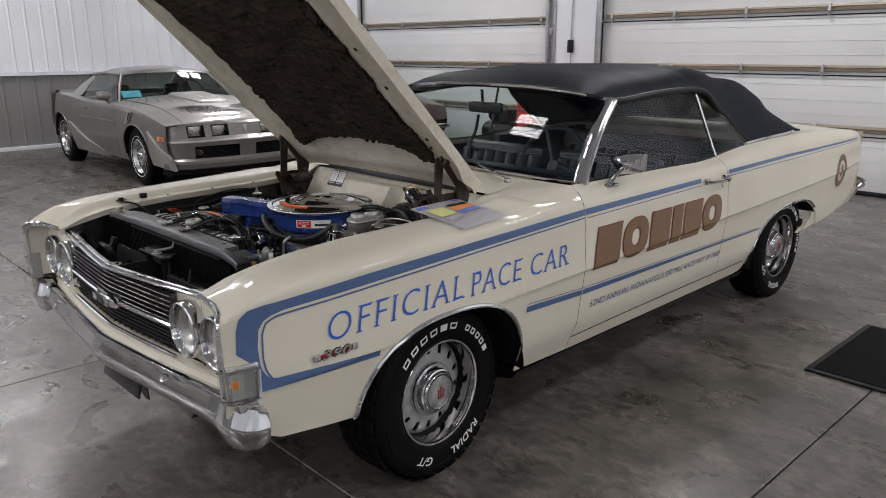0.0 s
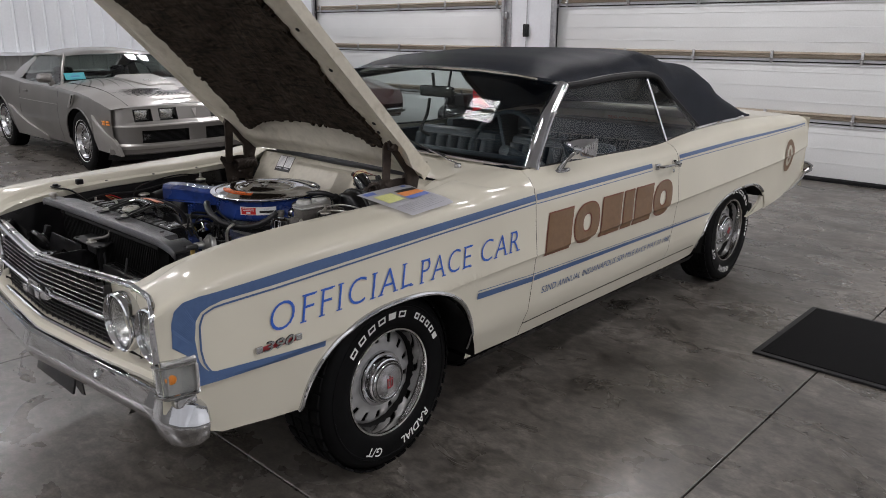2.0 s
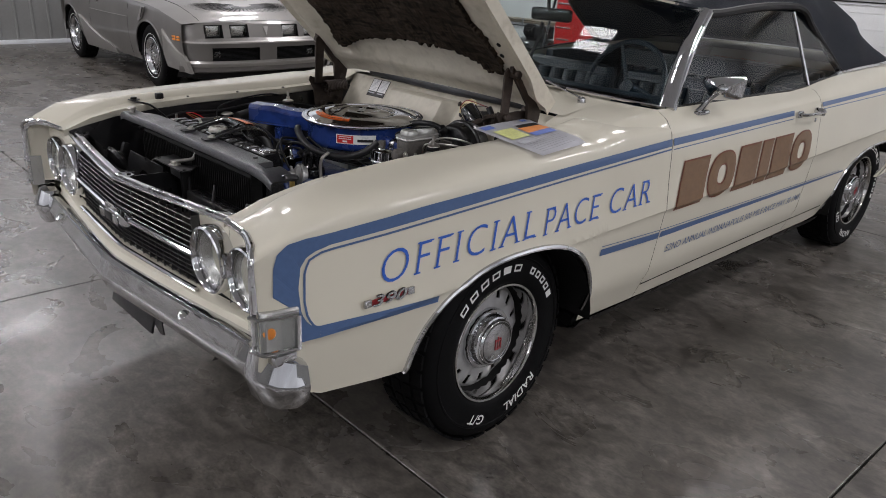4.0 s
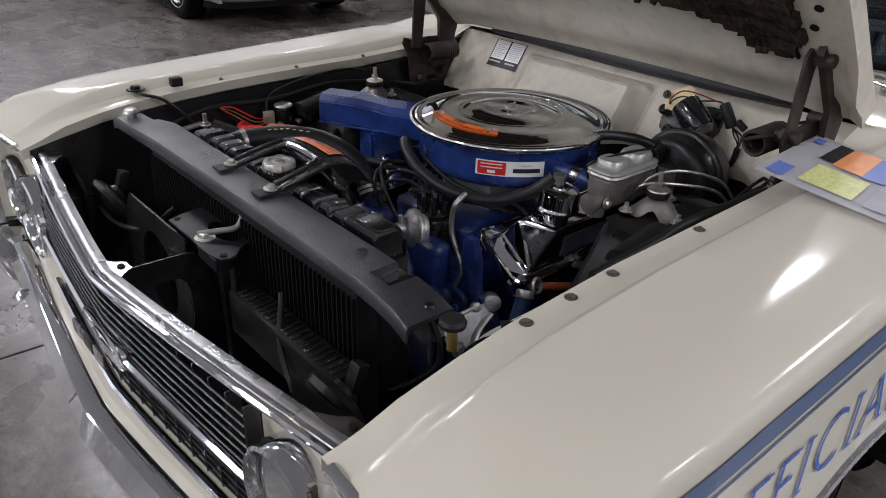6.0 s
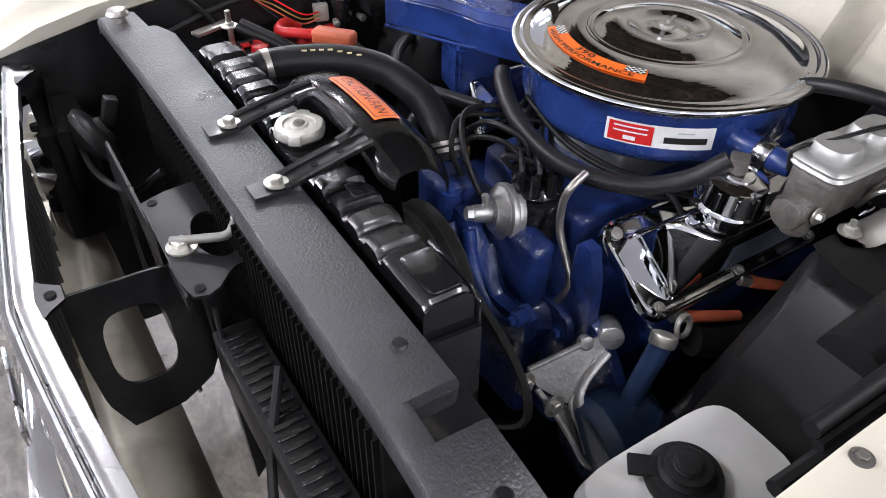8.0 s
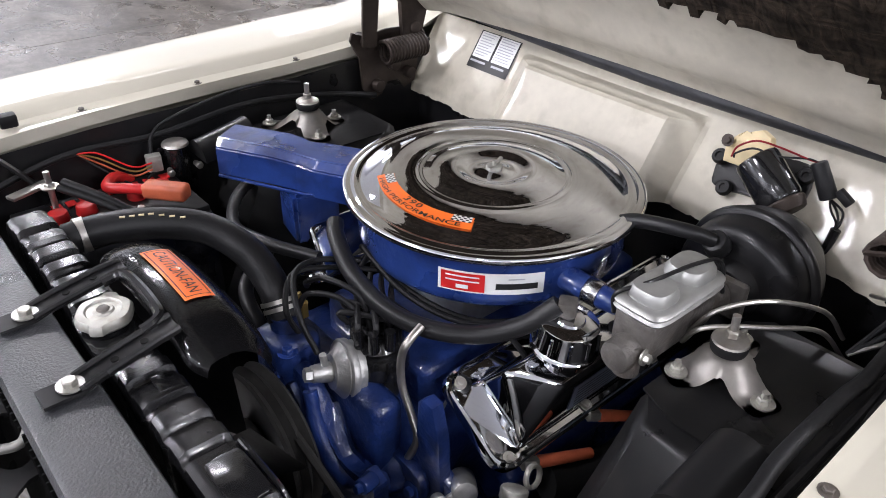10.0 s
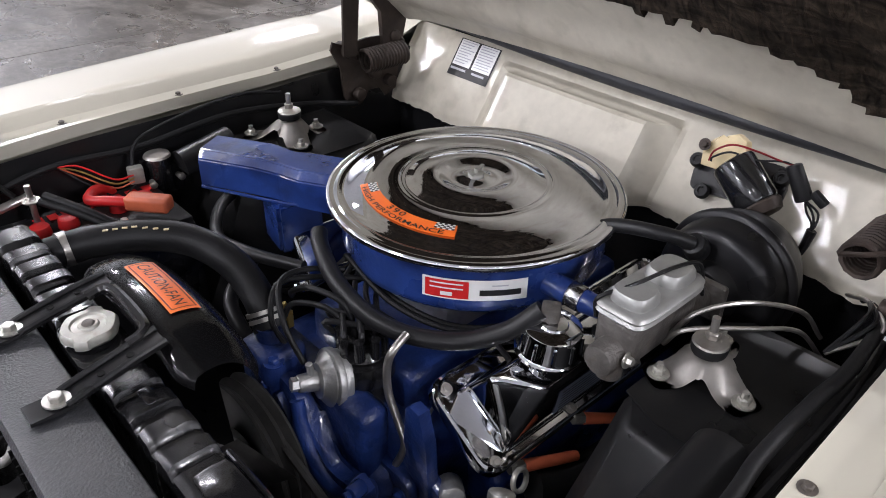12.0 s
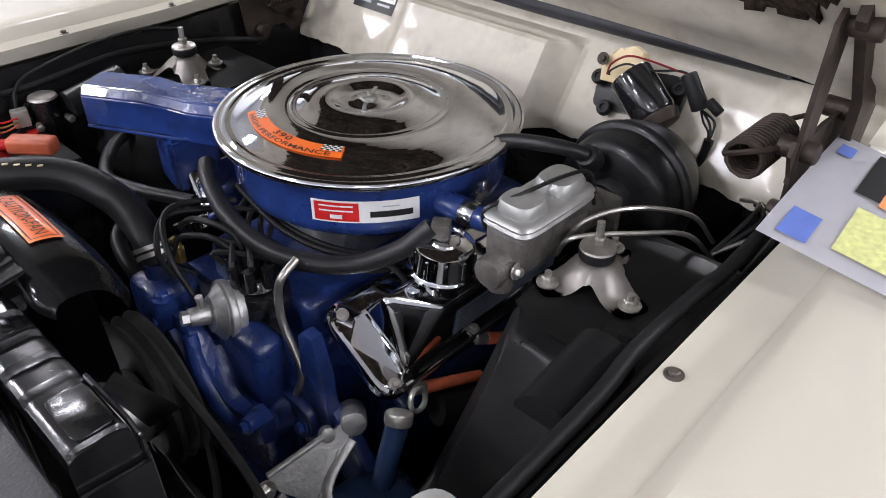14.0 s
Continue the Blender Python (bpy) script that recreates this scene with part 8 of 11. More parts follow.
# distributor with vacuum unit and plug leads
bm = fresh()
cyl(bm, (-0.175, -0.035, 0.62), (-0.175, -0.035, 0.71), 0.028, 0.034, 20, 0.004)
cyl(bm, (-0.175, -0.035, 0.71), (-0.175, -0.035, 0.745), 0.044, 0.042, 28, 0.006)
cyl(bm, (-0.175, -0.035, 0.745), (-0.175, -0.035, 0.765), 0.034, 0.028, 28, 0.006)
DIST = part("distributor", bm, BLACK_GLOSS, CAR, "black distributor cap and body")
for k in range(8):
    bm = fresh()
    a = 2 * math.pi * k / 8
    cyl(bm, (-0.175 + 0.028 * math.cos(a), -0.035 + 0.028 * math.sin(a), 0.755), (-0.175 + 0.030 * math.cos(a), -0.035 + 0.030 * math.sin(a), 0.785), 0.008, 0.007, 10)
    part("cap_tower", bm, BLACK_GLOSS, DIST)
bm = fresh()
cyl(bm, (-0.205, -0.030, 0.716), (-0.222, -0.026, 0.719), 0.039, seg=32, bevel=0.003)
cyl(bm, (-0.218, -0.027, 0.718), (-0.228, -0.025, 0.720), 0.043, seg=32, bevel=0.002)
cyl(bm, (-0.226, -0.025, 0.720), (-0.242, -0.021, 0.723), 0.038, 0.025, 28, 0.003)
cyl(bm, (-0.240, -0.021, 0.723), (-0.268, -0.014, 0.728), 0.014, 0.012, 16, 0.003)
cyl(bm, (-0.266, -0.015, 0.728), (-0.276, -0.012, 0.730), 0.010, seg=6)
cyl(bm, (-0.248, -0.019, 0.735), (-0.250, -0.018, 0.755), 0.005, seg=8)
box(bm, (-0.19, -0.034, 0.713), (0.05, 0.014, 0.012), 0.003)
part("vacuum_advance", bm, ALLOY, DIST, "cast silver vacuum advance unit")
DIST.location = (0.0, -0.014, 0.005)
random.seed(5)
ends = [(-0.02, -0.215, 0.70), (0.08, -0.22, 0.715), (0.16, -0.22, 0.72), (0.25, -0.22, 0.71), (-0.03, 0.215, 0.71), (0.07, 0.22, 0.72), (0.16, 0.22, 0.71), (0.26, 0.22, 0.71)]
for k, e in enumerate(ends):
    a = 2 * math.pi * k / 8 + 0.4
    st = Vector((-0.175 + 0.030 * math.cos(a), -0.035 + 0.030 * math.sin(a), 0.783))
    near = e[1] < 0
    mid = [st + Vector((0.0, 0.0, 0.018)), Vector((-0.125 + 0.012 * (k % 4), (-0.10 if near else 0.06) - 0.01 * (k % 4), 0.788 - 0.006 * (k % 4))), Vector((-0.05 + 0.01 * k % 3, (-0.16 if near else 0.14) + 0.008 * (k % 3), 0.775 - 0.008 * (k % 4)))]
    bm = fresh()
    tube(bm, [st] + mid + [e], 0.0042, seg=8)
    part("plug_lead", bm, RUBBER, CAR, "black spark plug lead")
bm = fresh()
tube(bm, [(-0.175, -0.035, 0.765), (-0.18, -0.02, 0.815), (-0.20, 0.03, 0.825), (-0.205, 0.07, 0.80), (-0.19, 0.10, 0.77)], 0.0045, seg=8)
part("coil_lead", bm, RUBBER, CAR)
for k, pts in enumerate(([(-0.249, -0.018, 0.752), (-0.255, 0.01, 0.80), (-0.235, 0.05, 0.835), (-0.19, 0.065, 0.832), (-0.13, 0.05, 0.815)], [(-0.243, 0.03, 0.745), (-0.255, 0.045, 0.79), (-0.225, 0.07, 0.822), (-0.165, 0.06, 0.812), (-0.10, 0.02, 0.80)], [(-0.23, 0.06, 0.77), (-0.22, 0.045, 0.80), (-0.20, 0.0, 0.81), (-0.185, -0.03, 0.79)], [(-0.12, 0.06, 0.83), (-0.115, -0.04, 0.797), (-0.08, -0.13, 0.785), (0.0, -0.19, 0.79)], [(-0.11, 0.07, 0.82), (-0.10, -0.03, 0.79), (-0.06, -0.12, 0.775), (0.03, -0.18, 0.775)])):
    bm = fresh()
    tube(bm, pts, 0.0042, seg=8)
    part("vacuum_line", bm, RUBBER, CAR, "thin black vacuum line")
bm = fresh()
cyl(bm, (-0.218, 0.066, 0.75), (-0.218, 0.066, 0.772), 0.008, seg=6)
cyl(bm, (-0.218, 0.066, 0.772), (-0.222, 0.072, 0.786), 0.006, seg=10)
part("temperature_sender", bm, BRASS, CAR, "brass temperature sender")
bm = fresh()
tube(bm, [(-0.155, -0.118, 0.812), (-0.182, -0.122, 0.800), (-0.188, -0.118, 0.775), (-0.190, -0.122, 0.735), (-0.192, -0.144, 0.700), (-0.196, -0.160, 0.672), (-0.205, -0.140, 0.612), (-0.215, -0.112, 0.540), (-0.215, -0.09, 0.47)], 0.0055, seg=10)
part("fuel_line", bm, STEEL, CAR, "bare steel fuel line")
bm = fresh()
tube(bm, [(-0.10, -0.14, 0.72), (-0.135, -0.135, 0.66), (-0.15, -0.125, 0.58), (-0.15, -0.12, 0.50)], 0.0025, seg=6)
part("dipstick_wire", bm, STEEL, CAR)
# spark plug boots low on the near head
for p, q in (((-0.088, -0.272, 0.650), (-0.006, -0.298, 0.632)), ((0.03, -0.275, 0.66), (0.09, -0.30, 0.64))):
    bm = fresh()
    cyl(bm, p, q, 0.009, 0.0075, 12, 0.002)
    part("plug_boot", bm, ORANGE_CLAMP, CAR, "orange spark plug boot")
    bm = fresh()
    cyl(bm, Vector(p) + (Vector(p) - Vector(q)) * 0.25, p, 0.0085, seg=6)
    part("spark_plug", bm, ZINC, CAR)
bm = fresh()
tube(bm, [(0.25, -0.30, 0.61), (0.1, -0.315, 0.605), (-0.03, -0.300, 0.602), (-0.08, -0.285, 0.615)], 0.024, seg=12)
part("exhaust_manifold", bm, BLACK_MATT, CAR, "dark exhaust manifold")

# power steering pump and bracket
bm = fresh()
pm = Matrix.Translation((-0.213, -0.300, 0.515)) @ Euler((0, radians(90), radians(-4))).to_matrix().to_4x4()
lathe(bm, [(0, -0.050), (0.050, -0.050), (0.060, -0.047), (0.0645, -0.040), (0.0655, -0.030), (0.0670, -0.028), (0.0670, -0.024), (0.0655, -0.022), (0.0655, 0.034), (0.063, 0.046), (0.054, 0.056), (0.03, 0.062), (0, 0.063)], 40, pm)
PS = part("steering_pump", bm, DARK_BLUE, CAR, "dark blue power steering pump")
bm = fresh()
tube(bm, [(-0.196, -0.300, 0.565), (-0.180, -0.300, 0.615), (-0.161, -0.300, 0.668)], 0.0145, seg=14)
part("filler_neck", bm, DARK_BLUE, PS)
bm = fresh()
cyl(bm, (-0.164, -0.302, 0.664), (-0.157, -0.298, 0.678), 0.0175, seg=24, bevel=0.003)
part("filler_cap", bm, ZINC, PS, "zinc filler cap")
bm = fresh()
rm = Matrix.Translation((-0.128, -0.300, 0.678)) @ Euler((radians(70), radians(25), 0)).to_matrix().to_4x4()
lathe(bm, [(0.014 + 0.003 * math.cos(a), 0.004 * math.sin(a)) for a in np.linspace(0, 2 * math.pi, 9)], 24, rm)
part("dipstick_ring", bm, ZINC, CAR, "dipstick ring")
bm = fresh()
bo, bu, bv = Vector((-0.178, -0.234, 0.624)), Vector((-0.981, 0.154, -0.118)), Vector((0.008, 0.640, 0.768))
bn = bu.cross(bv)


def bracket(u, v, lift=0.0):
    """On the face of the pump bracket: u towards the radiator, v upwards, lift towards the open side."""
    return bo + bu * u + bv * v - bn * lift


prism(bm, [(0.004, 0.010), (0.034, 0.006), (0.123, 0.003), (0.118, -0.022), (0.088, -0.058), (0.074, -0.056), (0.055, -0.034), (0.014, -0.014)], bo, bu, bv, 0.007, 0.002)
tube(bm, [bracket(0.012, -0.016, 0.002), bracket(0.055, -0.038, 0.003), bracket(0.074, -0.062, 0.004), bracket(0.070, -0.105, 0.004), bracket(0.077, -0.152, 0.004)], 0.009, seg=10, radii=[0.007, 0.008, 0.009, 0.010, 0.008], flat=0.7)
tube(bm, [bracket(0.120, -0.024, 0.0), bracket(0.106, -0.066, 0.0), bracket(0.098, -0.100, 0.0), bracket(0.092, -0.138, 0.002), bracket(0.080, -0.154, 0.004)], 0.0045, seg=8)
tube(bm, [bracket(0.034, 0.008, 0.001), bracket(0.122, 0.004, 0.001)], 0.0042, seg=8, per=2)
tube(bm, [bracket(0.030, -0.018, 0.0), bracket(0.066, -0.046, 0.001), bracket(0.084, -0.062, 0.001), bracket(0.082, -0.100, 0.0), bracket(0.084, -0.130, 0.0)], 0.0032, seg=8)
cyl(bm, bracket(0.002, 0.0, 0.008), bracket(-0.012, 0.010, -0.030), 0.017, 0.019, 20, 0.004)
cyl(bm, bracket(0.036, 0.006, 0.006), bracket(0.034, 0.008, -0.012), 0.010, seg=16, bevel=0.003)
cyl(bm, bracket(0.107, -0.052, 0.006), bracket(0.107, -0.052, -0.010), 0.010, seg=16, bevel=0.003)
part("pump_bracket", bm, ALLOY, PS, "cast aluminium pump bracket", angle=40)
bm = fresh()
prism(bm, [(0.112, -0.034), (0.088, -0.060), (0.074, -0.110), (0.080, -0.148), (0.094, -0.136), (0.102, -0.096)], bracket(0, 0, -0.008), bu, bv, 0.003)
part("bracket_web", bm, CAST_IRON, PS, "dull recessed web of the bracket")
for p in (bracket(0.134, -0.010, 0.004), bracket(0.107, -0.052, 0.005)):
    bm = fresh()
    bolt(bm, p, (0, -1, 0.2), 0.009, 0.010)
    part("bracket_bolt", bm, ZINC, PS)
for k, pts in enumerate(([(-0.18, -0.36, 0.60), (-0.14, -0.36, 0.62), (-0.10, -0.34, 0.60), (-0.05, -0.36, 0.50)], [(-0.17, -0.37, 0.57), (-0.12, -0.38, 0.58), (-0.07, -0.37, 0.50), (-0.05, -0.37, 0.42)])):
    bm = fresh()
    tube(bm, pts, 0.008, seg=10)
    part("steering_hose", bm, HOSE, CAR)
bm = fresh()
for z in (0.612, 0.598):
    lathe(bm, [(0.010 + 0.0025 * math.cos(a), 0.0035 * math.sin(a)) for a in np.linspace(0, 2 * math.pi, 7)], 16, Matrix.Translation((-0.135, -0.352 - (z - 0.6), z)) @ Euler((radians(60), 0, 0)).to_matrix().to_4x4())
part("hose_clip", bm, ZINC, CAR)

# ---------- shock towers ----------
def shock_cap(parent, c, feet, zf):
    """A pressed cap: a crown over three channelled legs, arched between the feet."""
    ang = [math.atan2(fy - c.y, fx - c.x) for fx, fy in feet]
    reach = [math.hypot(fy - c.y, fx - c.x) + 0.013 for fx, fy in feet]
    bm = fresh()
    n, steps = 84, 12
    hub = bm.verts.new(c)
    rows = []
    for i in range(n):
        a = 2 * math.pi * i / n
        k = max(range(3), key=lambda q: math.cos(a - ang[q]))
        d = abs((a - ang[k] + math.pi) % (2 * math.pi) - math.pi)
        end, wide = reach[k] / max(math.cos(d), 0.05), 0.0235 / max(math.sin(d), 0.05)
        big = max(0.034, (end ** -7 + wide ** -7) ** (-1 / 7))
        row = []
        for j in range(1, steps + 1):
            r = big * j / steps
            t = min(1.0, max(0.0, (r - 0.018) / (reach[k] - 0.022 - 0.018)))
            z = c.z + (zf - c.z) * (0.45 * t + 0.55 * t * t * (3 - 2 * t)) - 0.005 * (min(1.0, r * math.sin(d) / 0.0235) ** 2) * (1 - t)
            row.append(bm.verts.new((c.x + r * math.cos(a), c.y + r * math.sin(a), z)))
        rows.append(row)
    for i in range(n):
        p, q = rows[i], rows[(i + 1) % n]
        bm.faces.new((hub, p[0], q[0]))
        for j in range(steps - 1):
            bm.faces.new((p[j], p[j + 1], q[j + 1], q[j]))
    bmesh.ops.solidify(bm, geom=bm.faces[:], thickness=0.0032)
    return part("shock_cap", bm, CAP_STEEL, parent, "bare steel three-legged shock tower cap", angle=55)


for s in (-1, 1):
    bm = fresh()
    # tower: a tapered pressing standing on the apron
    top = [(-0.045, 0.372), (0.17, 0.372), (0.20, 0.40), (0.20, 0.57), (-0.10, 0.57), (-0.085, 0.40)]
    base = [(-0.30, 0.305), (0.24, 0.305), (0.30, 0.34), (0.30, 0.565), (-0.36, 0.545), (-0.36, 0.34)]
    rings = []
    for k in np.linspace(0, 1, 9):
        e = k ** 0.75
        rings.append([(b[0] + (t[0] - b[0]) * e, s * (b[1] + (t[1] - b[1]) * e), 0.40 + 0.411 * k) for b, t in zip(base, top)])
    rings.append([(0.06 + (t[0] - 0.06) * 0.94, s * (0.46 + (t[1] - 0.46) * 0.95), 0.819) for t in top])
    loft(bm, rings, True, False, True)
    bmesh.ops.bevel(bm, geom=[e for e in bm.edges if not e.is_boundary and e.calc_face_angle(0) > 0.25], offset=0.010, segments=3, affect="EDGES")
    TW = part("shock_tower", bm, TOWER_BLACK, CAR, "black shock absorber tower", angle=45)
    bm = fresh()
    # round pressing on the tower front
    loft(bm, [[(-0.16 + 0.10 * t, s * (0.50 + 0.035 * math.cos(a)), 0.815 + 0.02 * t + 0.030 * max(0, math.sin(a))) for a in np.linspace(0, math.pi, 12)] for t in (0, 0.15, 0.6, 1.0)], False)
    prism(bm, [(0.50 + 0.035 * math.cos(a), 0.815 + 0.030 * math.sin(a)) for a in np.linspace(0, math.pi, 12)], (-0.16, 0, 0), (0, s, 0), (0, 0, 1), 0.001 * s)
    part("tower_pressing", bm, TOWER_BLACK, TW)
    bm = fresh()
    prism(bm, [(-0.04, 0.37), (0.15, 0.37), (0.18, 0.45), (0.18, 0.55), (-0.06, 0.55), (-0.06, 0.42)], (0, 0, 0.8192), (1, 0, 0), (0, s, 0), 0.003 * s)
    part("tower_plate", bm, TOWER_BLACK, TW)
    # three-legged cap
    c, legs = (Vector((0.054, -0.411, 0.851)), ((0.004, -0.381), (0.033, -0.472), (0.116, -0.398))) if s < 0 else (Vector((0.052, 0.468, 0.862)), ((0.000, 0.526), (0.038, 0.414), (0.112, 0.474)))
    zf = 0.8245
    shock_cap(TW, c, legs, zf)
    bm = fresh()
    cyl(bm, c + Vector((0, 0, 0.002)), c + Vector((0, 0, 0.017)), 0.021, 0.022, 24, 0.003)
    part("bushing", bm, RUBBER, TW)
    bm = fresh()
    lathe(bm, [(0, 0.022), (0.012, 0.022), (0.0205, 0.0185), (0.0215, 0.016), (0, 0.0155)], 28, Matrix.Translation(c))
    bolt(bm, c + Vector((0, 0, 0.023)), (0, 0, 1), 0.0085, 0.008, False)
    cyl(bm, c + Vector((0, 0, 0.029)), c + Vector((0.001, 0.001, 0.050)), 0.0048, seg=10)
    part("shock_nut", bm, STEEL, TW, "washer and nut on the shock stud")
    for lx, ly in legs:
        bm = fresh()
        bolt(bm, (lx, ly, zf + 0.004), (0, 0, 1), 0.0075, 0.009)
        cyl(bm, (lx, ly, zf + 0.012), (lx, ly, zf + 0.020), 0.0042, seg=8)
        part("cap_bolt", bm, ZINC, TW)

# ---------- brakes ----------
bm = fresh()
box(bm, (0.066, -0.322, 0.842), (0.135, 0.058, 0.058), 0.010, seg=3)
cyl(bm, (-0.030, -0.322, 0.822), (0.19, -0.322, 0.822), 0.021, 0.026, 22, 0.006)
cyl(bm, (-0.012, -0.330, 0.795), (-0.006, -0.326, 0.835), 0.016, seg=16, bevel=0.004)
box(bm, (0.185, -0.322, 0.822), (0.014, 0.085, 0.055), 0.006)
MC = part("master_cylinder", bm, CAST_IRON, CAR, "cast grey brake master cylinder")
bm = fresh()
rings = []
for z, g in ((0.868, 0.0), (0.872, 0.003), (0.876, 0.001), (0.880, 0.003), (0.884, 0.0), (0.886, -0.006)):
    rings.append([(p[0], p[1], z) for p in oval(0.067, -0.322, 0.071 + g, 0.034 + g, 32, 6)])
loft(bm, rings, True, False, True)
for cx, rx in ((0.030, 0.026), (0.104, 0.030)):
    loft(bm, [[(p[0], p[1], z) for p in oval(cx, -0.322, rx * k, 0.027 * k, 24, 3)] for z, k in ((0.885, 1.0), (0.894, 0.97), (0.900, 0.84), (0.901, 0.4))], True, False, True)
part("reservoir_lid", bm, PALE_ZINC, MC, "pale pressed reservoir lid", angle=40)
bm = fresh()
tube(bm, [(0.004, -0.29, 0.855), (0.0, -0.292, 0.885), (0.03, -0.315, 0.900), (0.10, -0.328, 0.902), (0.14, -0.34, 0.895), (0.14, -0.352, 0.855)], 0.0028, seg=8)
part("lid_bail", bm, BLACK_SATIN, MC, "wire bail over the lid")
bm = fresh()
bolt(bm, (-0.004, -0.346, 0.826), (0, -1, 0.1), 0.006, 0.009)
part("bleed_bolt", bm, ZINC, MC)
MC.location = (-0.006, 0.0, 0.008)
bm = fresh()
bstm = Matrix.Translation((0.205, -0.320, 0.815)) @ Euler((0, radians(90), 0)).to_matrix().to_4x4()
lathe(bm, [(0.0, -0.004), (0.034, -0.003), (0.042, 0.004), (0.046, 0.012), (0.052, 0.014), (0.074, 0.017), (0.084, 0.022), (0.089, 0.032), (0.091, 0.060), (0.097, 0.062), (0.100, 0.066), (0.100, 0.071), (0.097, 0.075), (0.092, 0.077), (0.091, 0.10), (0.078, 0.13), (0.05, 0.14), (0, 0.14)], 48, bstm)
BST = part("brake_booster", bm, BLACK_SATIN, CAR, "satin black brake booster drum")
bm = fresh()
cyl(bm, (0.205, -0.300, 0.875), (0.188, -0.298, 0.893), 0.018, 0.016, 18, 0.003)
tube(bm, [(0.188, -0.298, 0.892), (0.16, -0.27, 0.905), (0.14, -0.20, 0.895), (0.12, -0.15, 0.86)], 0.010, seg=12)
part("booster_hose", bm, HOSE, BST, "black vacuum hose")
for pts in ([(0.07, -0.35, 0.83), (0.08, -0.375, 0.875), (0.13, -0.41, 0.885), (0.20, -0.45, 0.86), (0.24, -0.47, 0.81)], [(0.06, -0.352, 0.825), (0.05, -0.38, 0.868), (0.11, -0.43, 0.868), (0.18, -0.46, 0.845), (0.23, -0.48, 0.79)]):
    bm = fresh()
    tube(bm, pts, 0.0032, seg=8)
    part("brake_line", bm, STEEL, CAR, "steel brake line")

# ---------- wiper motor on the firewall ----------
bm = fresh()
prism(bm, oval(0, 0, 0.076, 0.034, 24, 6), (0.420, -0.235, 0.888), (0, -1, 0.16), (0.55, 0.13, 0.83), -0.010, 0.003)
WM = part("wiper_motor", bm, BLACK_SATIN, CAR, "black wiper motor on its bracket")
bm = fresh()
cyl(bm, (0.374, -0.240, 0.934), (0.364, -0.300, 0.888), 0.0325, 0.0325, 32, 0.007)
part("motor_can", bm, BLACK_GLOSS, WM, "glossy black motor can")
bm = fresh()
cyl(bm, (0.3645, -0.299, 0.889), (0.361, -0.314, 0.877), 0.0325, 0.029, 28, 0.004)
part("motor_end", bm, HINGE, WM, "blackened rusty motor end")
bm = fresh()
prism(bm, [(-0.032, -0.028), (-0.036, 0.0), (-0.022, 0.016), (-0.006, 0.019), (-0.004, 0.024), (0.012, 0.030), (0.028, 0.022), (0.034, 0.004), (0.030, -0.014), (0.0, -0.030)], (0.388, -0.219, 0.938), (0, -1, 0.10), (0.35, 0.06, 0.93), -0.022, 0.005)
part("gear_cover", bm, CREAM_PLASTIC, WM, "aged cream plastic gear cover")
bm = fresh()
bolt(bm, (0.382, -0.189, 0.941), (-1, 0, 0.4), 0.0055, 0.005)
part("cover_screw", bm, HINGE, WM)
for px, py, pz in ((0.421, -0.164, 0.893), (0.398, -0.194, 0.856), (0.428, -0.299, 0.908)):
    bm = fresh()
    lathe(bm, [(0.0, 0.006), (0.005, 0.006), (0.0055, 0.009), (0.010, 0.009), (0.0125, 0.005), (0.0125, 0.0)], 18, Matrix.Translation((px, py, pz)) @ Euler((0, radians(-52), 0)).to_matrix().to_4x4())
    part("grommet", bm, RUBBER, WM)
bm = fresh()
cyl(bm, (0.402, -0.318, 0.948), (0.400, -0.348, 0.902), 0.0115, 0.013, 14, 0.003)
box(bm, (0.402, -0.366, 0.911), (0.012, 0.026, 0.013), 0.003, rot=(32, 0, 0))
part("plug_connector", bm, RUBBER, WM)
for k, mt in ((0, BADGE_RED), (1, RUBBER)):
    bm = fresh()
    tube(bm, [(0.366, -0.208 - 0.004 * k, 0.926), (0.366, -0.214, 0.944 - 0.010 * k), (0.364, -0.240, 0.963 - 0.012 * k), (0.372, -0.272, 0.962 - 0.014 * k), (0.392, -0.305, 0.951), (0.402, -0.318, 0.947)], 0.0016, seg=6)
    part("motor_wire", bm, mt, WM)
bm = fresh()
for k in range(3):
    tube(bm, [(0.400, -0.348, 0.903), (0.403 + 0.005 * k, -0.354 - 0.006 * k, 0.885), (0.401, -0.366 - 0.003 * k, 0.872), (0.399, -0.368, 0.858)], 0.0018, seg=6)
tube(bm, [(0.400, -0.370, 0.862), (0.397, -0.368, 0.842), (0.393, -0.364, 0.815)], 0.007, seg=8, radii=[0.0075, 0.0065, 0.006])
part("motor_harness", bm, RUBBER, WM)

# ---------- battery ----------
bm = fresh()
box(bm, (-0.335, 0.455, 0.69), (0.27, 0.175, 0.18), 0.008)
box(bm, (-0.335, 0.455, 0.784), (0.262, 0.167, 0.012), 0.003)
BAT = part("battery", bm, BLACK_SATIN, CAR, "black battery with red caps")
for k, (x, y) in enumerate(((-0.452, 0.470), (-0.410, 0.470), (-0.367, 0.470), (-0.285, 0.470), (-0.243, 0.470))):
    bm = fresh()
    cyl(bm, (x, y, 0.788), (x, y, 0.806), 0.017, 0.015, 20, 0.003)
    part("cell_cap", bm, RED, BAT, "red battery cap")
bm = fresh()
box(bm, (-0.255, 0.415, 0.815), (0.075, 0.030, 0.026), 0.008, rot=(0, 0, -50), seg=3)
part("terminal_boot", bm, ORANGE_CLAMP, BAT, "orange-red terminal boot")
bm = fresh()
